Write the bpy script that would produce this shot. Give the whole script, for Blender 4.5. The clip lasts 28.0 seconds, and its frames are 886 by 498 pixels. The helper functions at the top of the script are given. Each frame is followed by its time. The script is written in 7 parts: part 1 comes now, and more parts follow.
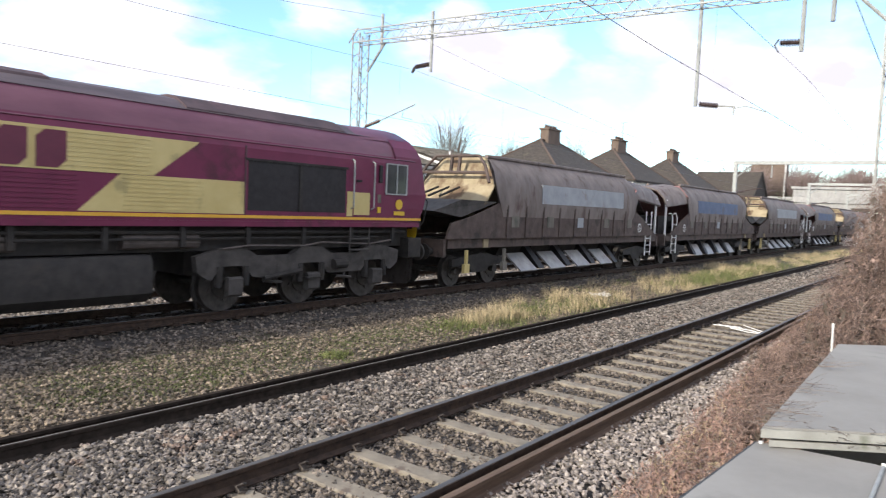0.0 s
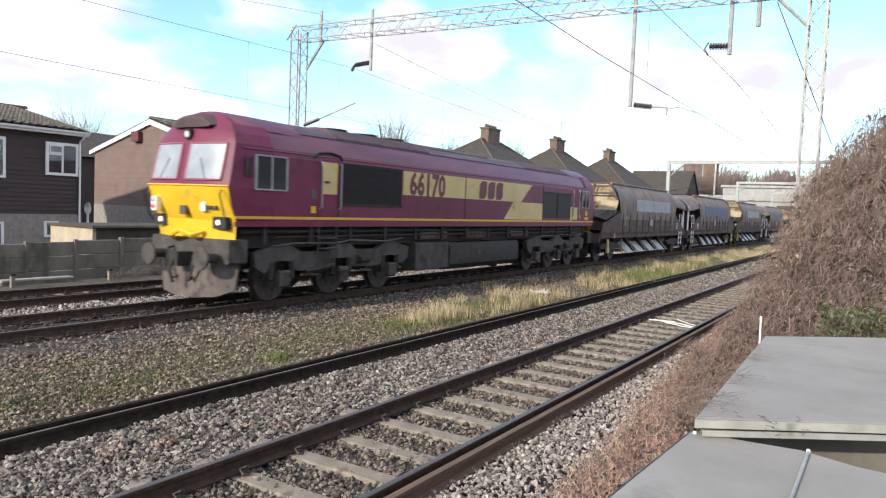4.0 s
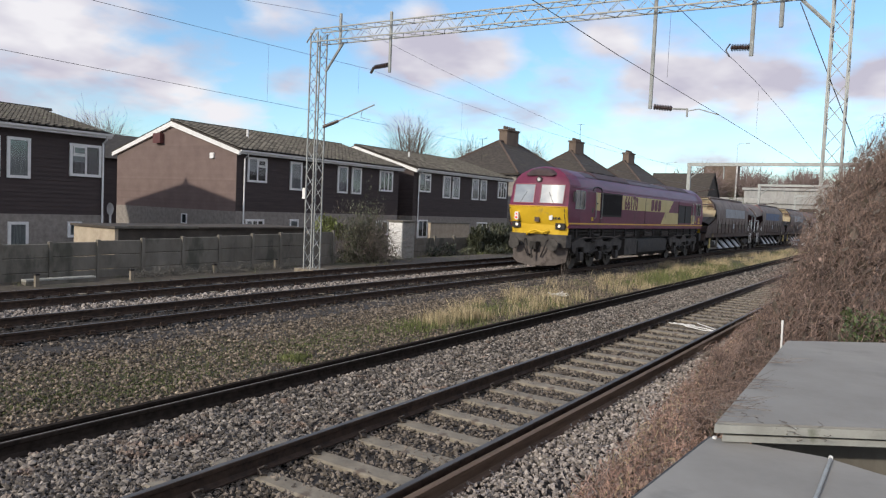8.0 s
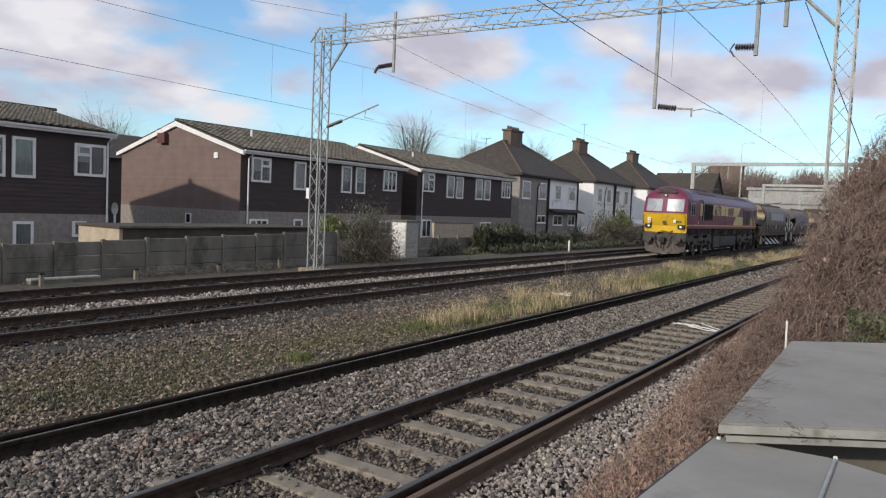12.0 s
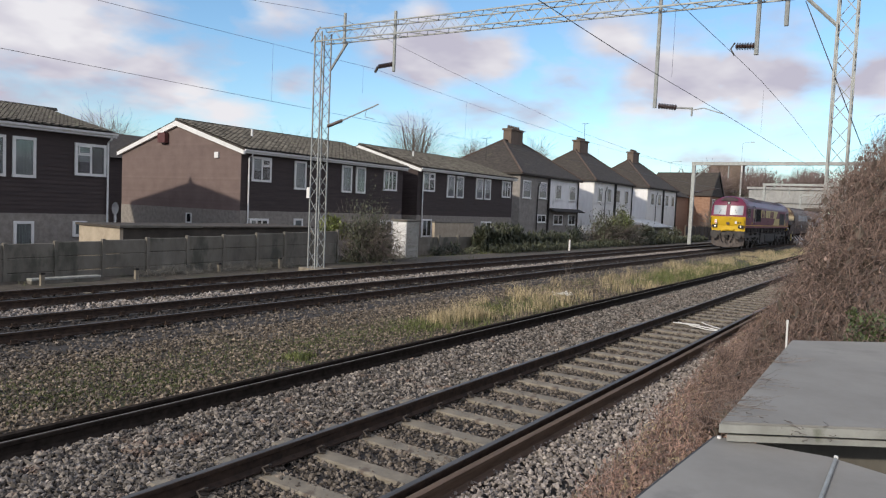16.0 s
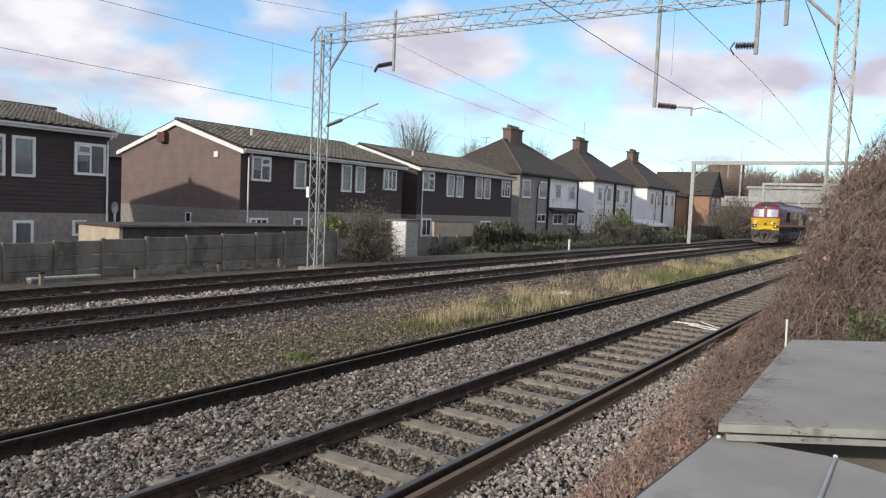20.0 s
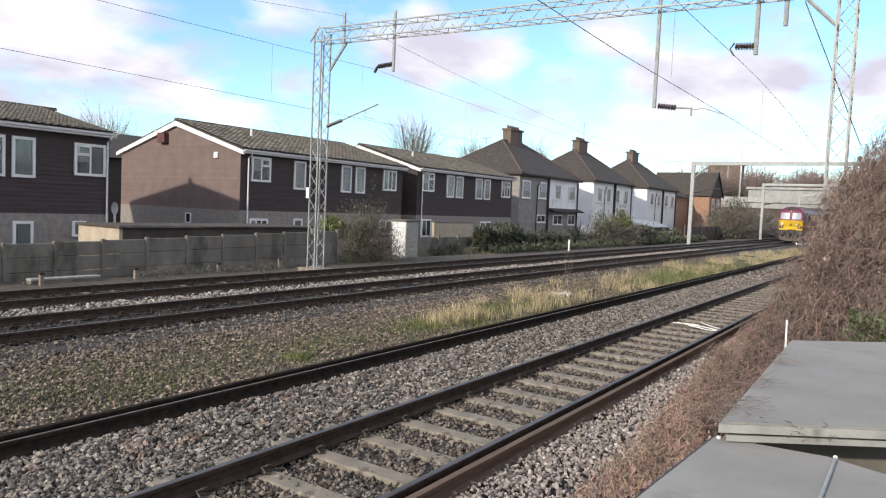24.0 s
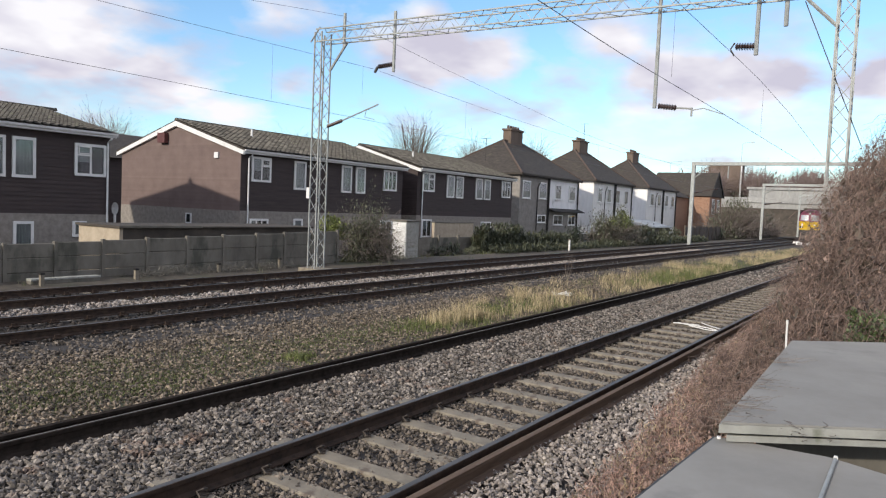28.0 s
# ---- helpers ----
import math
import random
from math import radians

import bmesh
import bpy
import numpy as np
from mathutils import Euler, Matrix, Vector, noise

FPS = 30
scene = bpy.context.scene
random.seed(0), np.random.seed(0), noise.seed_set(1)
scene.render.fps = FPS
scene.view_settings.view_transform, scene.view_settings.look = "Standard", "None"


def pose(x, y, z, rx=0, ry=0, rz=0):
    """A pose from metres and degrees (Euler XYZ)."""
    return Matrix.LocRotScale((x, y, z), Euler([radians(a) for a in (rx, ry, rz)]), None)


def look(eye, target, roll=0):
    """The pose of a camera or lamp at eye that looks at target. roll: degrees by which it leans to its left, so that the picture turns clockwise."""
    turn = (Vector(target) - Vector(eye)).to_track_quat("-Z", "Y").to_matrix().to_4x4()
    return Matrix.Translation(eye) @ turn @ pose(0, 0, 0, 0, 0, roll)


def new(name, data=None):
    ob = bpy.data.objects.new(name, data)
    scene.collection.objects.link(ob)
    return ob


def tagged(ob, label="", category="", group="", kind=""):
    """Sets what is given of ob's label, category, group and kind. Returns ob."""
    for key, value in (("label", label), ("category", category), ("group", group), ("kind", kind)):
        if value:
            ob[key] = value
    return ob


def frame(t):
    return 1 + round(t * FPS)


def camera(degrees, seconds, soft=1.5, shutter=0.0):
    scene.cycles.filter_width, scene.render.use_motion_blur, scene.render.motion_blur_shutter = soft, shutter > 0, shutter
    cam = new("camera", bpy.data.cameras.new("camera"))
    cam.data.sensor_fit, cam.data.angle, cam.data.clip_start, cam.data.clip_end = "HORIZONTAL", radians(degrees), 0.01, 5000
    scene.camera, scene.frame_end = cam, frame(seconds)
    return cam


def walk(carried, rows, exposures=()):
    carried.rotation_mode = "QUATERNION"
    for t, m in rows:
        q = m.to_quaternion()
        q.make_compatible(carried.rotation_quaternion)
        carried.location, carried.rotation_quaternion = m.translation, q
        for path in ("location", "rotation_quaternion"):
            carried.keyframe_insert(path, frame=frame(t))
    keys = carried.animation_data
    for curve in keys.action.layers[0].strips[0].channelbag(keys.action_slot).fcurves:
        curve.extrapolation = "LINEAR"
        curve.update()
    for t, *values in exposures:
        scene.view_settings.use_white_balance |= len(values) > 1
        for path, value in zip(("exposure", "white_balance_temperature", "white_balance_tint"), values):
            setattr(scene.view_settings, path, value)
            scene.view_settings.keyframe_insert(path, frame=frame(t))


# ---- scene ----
# ---- camera ----
cam = camera(64.1, 28.0, soft=1.2, shutter=0.6)
EYE = Vector((0.0, 0.0, 2.32))


def aim(yaw, tilt, roll):
    """The camera's pose: yaw to the left of the track's direction, tilt upwards, roll, in degrees."""
    a, b = radians(yaw), radians(tilt)
    return look(EYE, EYE + Vector((math.cos(a) * math.cos(b), math.sin(a) * math.cos(b), math.sin(b))), roll)


WAYS = [
    (0, 37.022, -3.495, 2.541),
    (0.5, 34.619, -3.381, 2.423),
    (1, 33.504, -3.411, 2.394),
    (1.5, 33.111, -3.384, 2.293),
    (2, 32.937, -3.420, 2.368),
    (2.5, 32.746, -3.427, 2.378),
    (3, 32.460, -3.429, 2.389),
    (3.5, 32.187, -3.375, 2.305),
    (5.5, 33.172, -3.397, 2.414),
    (6, 33.355, -3.409, 2.417),
    (6.5, 33.494, -3.362, 2.432),
    (7, 33.593, -3.286, 2.466),
    (8, 33.763, -3.287, 2.499),
    (9, 33.864, -3.297, 2.519),
    (10, 33.946, -3.309, 2.500),
    (11, 34.017, -3.312, 2.517),
    (12, 34.060, -3.315, 2.528),
    (14.5, 34.098, -3.328, 2.463),
    (16, 34.093, -3.357, 2.490),
    (18, 34.083, -3.386, 2.505),
    (20, 34.060, -3.407, 2.498),
    (21.5, 34.051, -3.389, 2.512),
    (23.5, 34.054, -3.352, 2.483),
    (25, 34.057, -3.364, 2.528),
    (26.5, 34.067, -3.364, 2.523),
    (28, 34.075, -3.342, 2.500),
]
walk(cam, [(t, aim(y, p, r)) for t, y, p, r in WAYS],
     exposures=[(0.0, 0.28), (3.5, 0.27), (5.5, -0.18), (8.0, -0.5), (12.5, -0.6), (17.0, -0.56), (21.0, -0.28), (23.5, -0.08), (26.0, -0.14), (28.0, -0.34)])

# ---- sky and sun ----
SUN = Vector((-0.915, 0.165, 0.395)).normalized()
world = bpy.data.worlds.new("sky")
scene.world = world
world.use_nodes = True
wn, wl = world.node_tree.nodes, world.node_tree.links
wn.clear()
sky = wn.new("ShaderNodeTexSky")
sky.sky_type = "NISHITA"
sky.sun_disc = False
sky.sun_elevation = math.asin(SUN.z)
sky.sun_rotation = math.atan2(SUN.x, SUN.y)
sky.air_density, sky.dust_density, sky.ozone_density = 1.0, 0.6, 1.5
def sky_node(kind, op=None, *values):
    """A node of the sky; op is its operation, values go into its inputs as numbers or links."""
    nd = wn.new(kind)
    if op:
        nd.operation = op
    for i, v in enumerate(values):
        if isinstance(v, bpy.types.NodeSocket):
            wl.new(v, nd.inputs[i])
        elif v is not None:
            nd.inputs[i].default_value = v
    return nd


def sky_noise(vector, scale, detail, rough):
    nd = wn.new("ShaderNodeTexNoise")
    wl.new(vector, nd.inputs["Vector"])
    nd.inputs["Scale"].default_value, nd.inputs["Detail"].default_value, nd.inputs["Roughness"].default_value = scale, detail, rough
    return nd.outputs["Fac"]


def sky_ramp(value, a, b, c0=(0, 0, 0), c1=(1, 1, 1)):
    nd = wn.new("ShaderNodeValToRGB")
    e = nd.color_ramp.elements
    e[0].position, e[1].position, e[0].color, e[1].color = a, b, (*c0, 1), (*c1, 1)
    wl.new(value, nd.inputs[0])
    return nd.outputs[0]


def sky_mix(fac, a, b, blend="MIX"):
    nd = wn.new("ShaderNodeMix")
    nd.data_type, nd.blend_type = "RGBA", blend
    for key, v in (("Factor", fac), ("A", a), ("B", b)):
        if isinstance(v, bpy.types.NodeSocket):
            wl.new(v, nd.inputs[key])
        else:
            nd.inputs[key].default_value = v
    return nd.outputs["Result"]


coord = wn.new("ShaderNodeTexCoord")
ray = coord.outputs["Generated"]
sep = sky_node("ShaderNodeSeparateXYZ", None, ray)
bearing = sky_node("ShaderNodeMath", "ARCTAN2", sep.outputs["Y"], sep.outputs["X"]).outputs[0]
height = sky_node("ShaderNodeMath", "ARCSINE", sep.outputs["Z"]).outputs[0]
dome = sky_node("ShaderNodeCombineXYZ", None, bearing, height).outputs[0]
# clouds flatten towards the horizon
rise = sky_node("ShaderNodeMath", "MAXIMUM", sep.outputs["Z"], 0.0).outputs[0]
lift = sky_node("ShaderNodeMath", "ADD", rise, 0.30).outputs[0]
flat = sky_node("ShaderNodeVectorMath", "DIVIDE", ray, sky_node("ShaderNodeCombineXYZ", None, lift, lift, lift).outputs[0]).outputs[0]
wisps = sky_noise(flat, 3.1, 9.0, 0.56)
low = sky_noise(flat, 2.7, 4.0, 0.5)
tops = sky_noise(sky_node("ShaderNodeVectorMath", "ADD", flat, (-0.06, 0.03, 0.16)).outputs[0], 2.7, 4.0, 0.5)
# cumulus banks: bearing, height, half width, half height in degrees, weight
BANKS = [(62.5, 10.5, 9.0, 5.5, 1.0), (56.0, 8.8, 6.0, 3.6, 1.0), (51.5, 6.4, 5.5, 2.0, 0.9), (68.0, 6.0, 9.0, 3.5, 0.9), (47.6, 13.8, 3.6, 2.2, 0.55), (46.6, 8.9, 3.0, 1.8, 0.55),
         (35.6, 11.9, 5.4, 3.4, 1.0), (31.0, 11.8, 4.2, 2.6, 0.9), (36.4, 14.9, 2.8, 1.8, 0.8), (31.0, 8.0, 9.5, 2.0, 0.5), (24.6, 10.4, 4.6, 2.6, 0.75), (21.4, 13.2, 4.2, 3.0, 0.9),
         (16.6, 10.4, 6.6, 3.8, 1.1), (10.5, 10.4, 6.4, 4.0, 1.1), (3.2, 10.4, 5.4, 3.8, 1.0), (14.0, 4.6, 12.0, 1.4, 0.42)]
bank = None
for az, el, wa, we, weight in BANKS:
    mp = wn.new("ShaderNodeMapping")
    mp.inputs["Scale"].default_value = (1 / radians(wa * 1.25), 1 / radians(we * 1.25), 1)
    mp.inputs["Location"].default_value = (-az / (wa * 1.25), -el / (we * 1.25), 0)
    wl.new(dome, mp.inputs[0])
    ball = wn.new("ShaderNodeTexGradient")
    ball.gradient_type = "SPHERICAL"
    wl.new(mp.outputs[0], ball.inputs[0])
    one = sky_node("ShaderNodeMath", "MULTIPLY", ball.outputs["Fac"], weight).outputs[0]
    bank = one if bank is None else sky_node("ShaderNodeMath", "MAXIMUM", bank, one).outputs[0]
dense = sky_node("ShaderNodeMath", "MULTIPLY_ADD", wisps, 1.9, bank).outputs[0]
ahead_cover = sky_ramp(sky_node("ShaderNodeMath", "MULTIPLY", dense, 0.5).outputs[0], 0.56, 0.83)
ahead = sky_ramp(sky_node("ShaderNodeVectorMath", "DOT_PRODUCT", ray, (0.82, 0.55, 0.15)).outputs["Value"], 0.60, 0.76)
elsewhere = sky_ramp(wisps, 0.33, 0.52)
cover = sky_mix(ahead, elsewhere, ahead_cover)
relief = sky_node("ShaderNodeMath", "MULTIPLY_ADD", sky_node("ShaderNodeMath", "SUBTRACT", low, tops).outputs[0], 3.0, 0.5).outputs[0]
body = sky_ramp(relief, 0.10, 0.90, (8.5, 8.2, 9.8), (13.2, 13.0, 13.6))
clear = sky_mix(1.0, sky_mix(1.0, sky.outputs[0], (2.15, 2.58, 2.82, 1), "MULTIPLY"), (0.0, 0.2, 0.55, 1), "ADD")
mixsky = sky_mix(cover, clear, body)
back = wn.new("ShaderNodeBackground")
back.inputs["Strength"].default_value = 0.095
wl.new(mixsky, back.inputs[0])
out = wn.new("ShaderNodeOutputWorld")
wl.new(back.outputs[0], out.inputs[0])

sun = new("sun", bpy.data.lights.new("sun", "SUN"))
sun.data.energy, sun.data.angle, sun.data.color = 4.5, radians(1.6), (1.0, 0.905, 0.775)
sun.matrix_world = look(SUN * 100, (0, 0, 0))

# ---- materials ----
def surface(name, dark, light, scale=6.0, rough=0.8, metal=0.0, bump=0.25, fine=60.0, streak=None, jitter=0.0,
            patch=None, patch_scale=0.7, patch_at=0.56, islands=False, spec=0.5):
    """A procedural surface: two colours mixed by noise, a second colour in patches, fine bump, optional stretch and
    a change of brightness from piece to piece."""
    m = bpy.data.materials.new(name)
    m.use_nodes = True
    n, l = m.node_tree.nodes, m.node_tree.links
    b = n["Principled BSDF"]
    b.inputs["Metallic"].default_value = metal
    b.inputs["Specular IOR Level"].default_value = spec
    tc = n.new("ShaderNodeTexCoord")
    mp = n.new("ShaderNodeMapping")
    l.new(tc.outputs["Object"], mp.inputs[0])
    if streak:
        mp.inputs["Scale"].default_value = streak
    big = n.new("ShaderNodeTexNoise")
    big.inputs["Scale"].default_value = scale
    big.inputs["Detail"].default_value = 6.0
    big.inputs["Roughness"].default_value = 0.65
    l.new(mp.outputs[0], big.inputs["Vector"])
    ramp = n.new("ShaderNodeValToRGB")
    ramp.color_ramp.elements[0].position, ramp.color_ramp.elements[1].position = 0.32, 0.68
    ramp.color_ramp.elements[0].color = (*dark, 1)
    ramp.color_ramp.elements[1].color = (*light, 1)
    l.new(big.outputs["Fac"], ramp.inputs[0])
    col = ramp.outputs[0]
    if patch:
        spot = n.new("ShaderNodeTexNoise")
        spot.inputs["Scale"].default_value = patch_scale
        spot.inputs["Detail"].default_value = 7.0
        spot.inputs["Roughness"].default_value = 0.6
        l.new(mp.outputs[0], spot.inputs["Vector"])
        cut = n.new("ShaderNodeMapRange")
        cut.inputs["From Min"].default_value = patch_at
        cut.inputs["From Max"].default_value = patch_at + 0.1
        l.new(spot.outputs["Fac"], cut.inputs["Value"])
        mx = n.new("ShaderNodeMix")
        mx.data_type = "RGBA"
        mx.inputs["B"].default_value = (*patch, 1)
        l.new(cut.outputs[0], mx.inputs["Factor"])
        l.new(col, mx.inputs["A"])
        col = mx.outputs["Result"]
    if jitter:
        src = n.new("ShaderNodeNewGeometry" if islands else "ShaderNodeObjectInfo")
        rnd = src.outputs["Random Per Island" if islands else "Random"]
        mr = n.new("ShaderNodeMapRange")
        mr.inputs["To Min"].default_value = 1 - jitter
        mr.inputs["To Max"].default_value = 1 + jitter
        l.new(rnd, mr.inputs["Value"])
        hs = n.new("ShaderNodeHueSaturation")
        l.new(mr.outputs[0], hs.inputs["Value"])
        l.new(col, hs.inputs["Color"])
        col = hs.outputs[0]
    l.new(col, b.inputs["Base Color"])
    fn = n.new("ShaderNodeTexNoise")
    fn.inputs["Scale"].default_value = fine
    fn.inputs["Detail"].default_value = 4.0
    l.new(mp.outputs[0], fn.inputs["Vector"])
    rr = n.new("ShaderNodeMapRange")
    rr.inputs["To Min"].default_value = max(0.02, rough - 0.12)
    rr.inputs["To Max"].default_value = min(1.0, rough + 0.12)
    l.new(fn.outputs["Fac"], rr.inputs["Value"])
    l.new(rr.outputs[0], b.inputs["Roughness"])
    if bump:
        bp = n.new("ShaderNodeBump")
        bp.inputs["Strength"].default_value = bump
        bp.inputs["Distance"].default_value = 0.01
        l.new(fn.outputs["Fac"], bp.inputs["Height"])
        l.new(bp.outputs[0], b.inputs["Normal"])
    return m


def clear_glass(name, tint=(0.02, 0.025, 0.03), rough=0.05):
    m = bpy.data.materials.new(name)
    m.use_nodes = True
    b = m.node_tree.nodes["Principled BSDF"]
    b.inputs["Base Color"].default_value = (*tint, 1)
    b.inputs["Roughness"].default_value = rough
    b.inputs["IOR"].default_value = 1.5
    b.inputs["Specular IOR Level"].default_value = 0.6
    return m


def see_through(name):
    m = bpy.data.materials.new(name)
    m.use_nodes = True
    b = m.node_tree.nodes["Principled BSDF"]
    b.inputs["Base Color"].default_value = (0.92, 0.95, 0.95, 1)
    b.inputs["Roughness"].default_value = 0.02
    b.inputs["IOR"].default_value = 1.45
    b.inputs["Transmission Weight"].default_value = 1.0
    return m


def lamp_glow(name, colour, power):
    m = bpy.data.materials.new(name)
    m.use_nodes = True
    b = m.node_tree.nodes["Principled BSDF"]
    b.inputs["Base Color"].default_value = (*colour, 1)
    b.inputs["Emission Color"].default_value = (*colour, 1)
    b.inputs["Emission Strength"].default_value = power
    return m


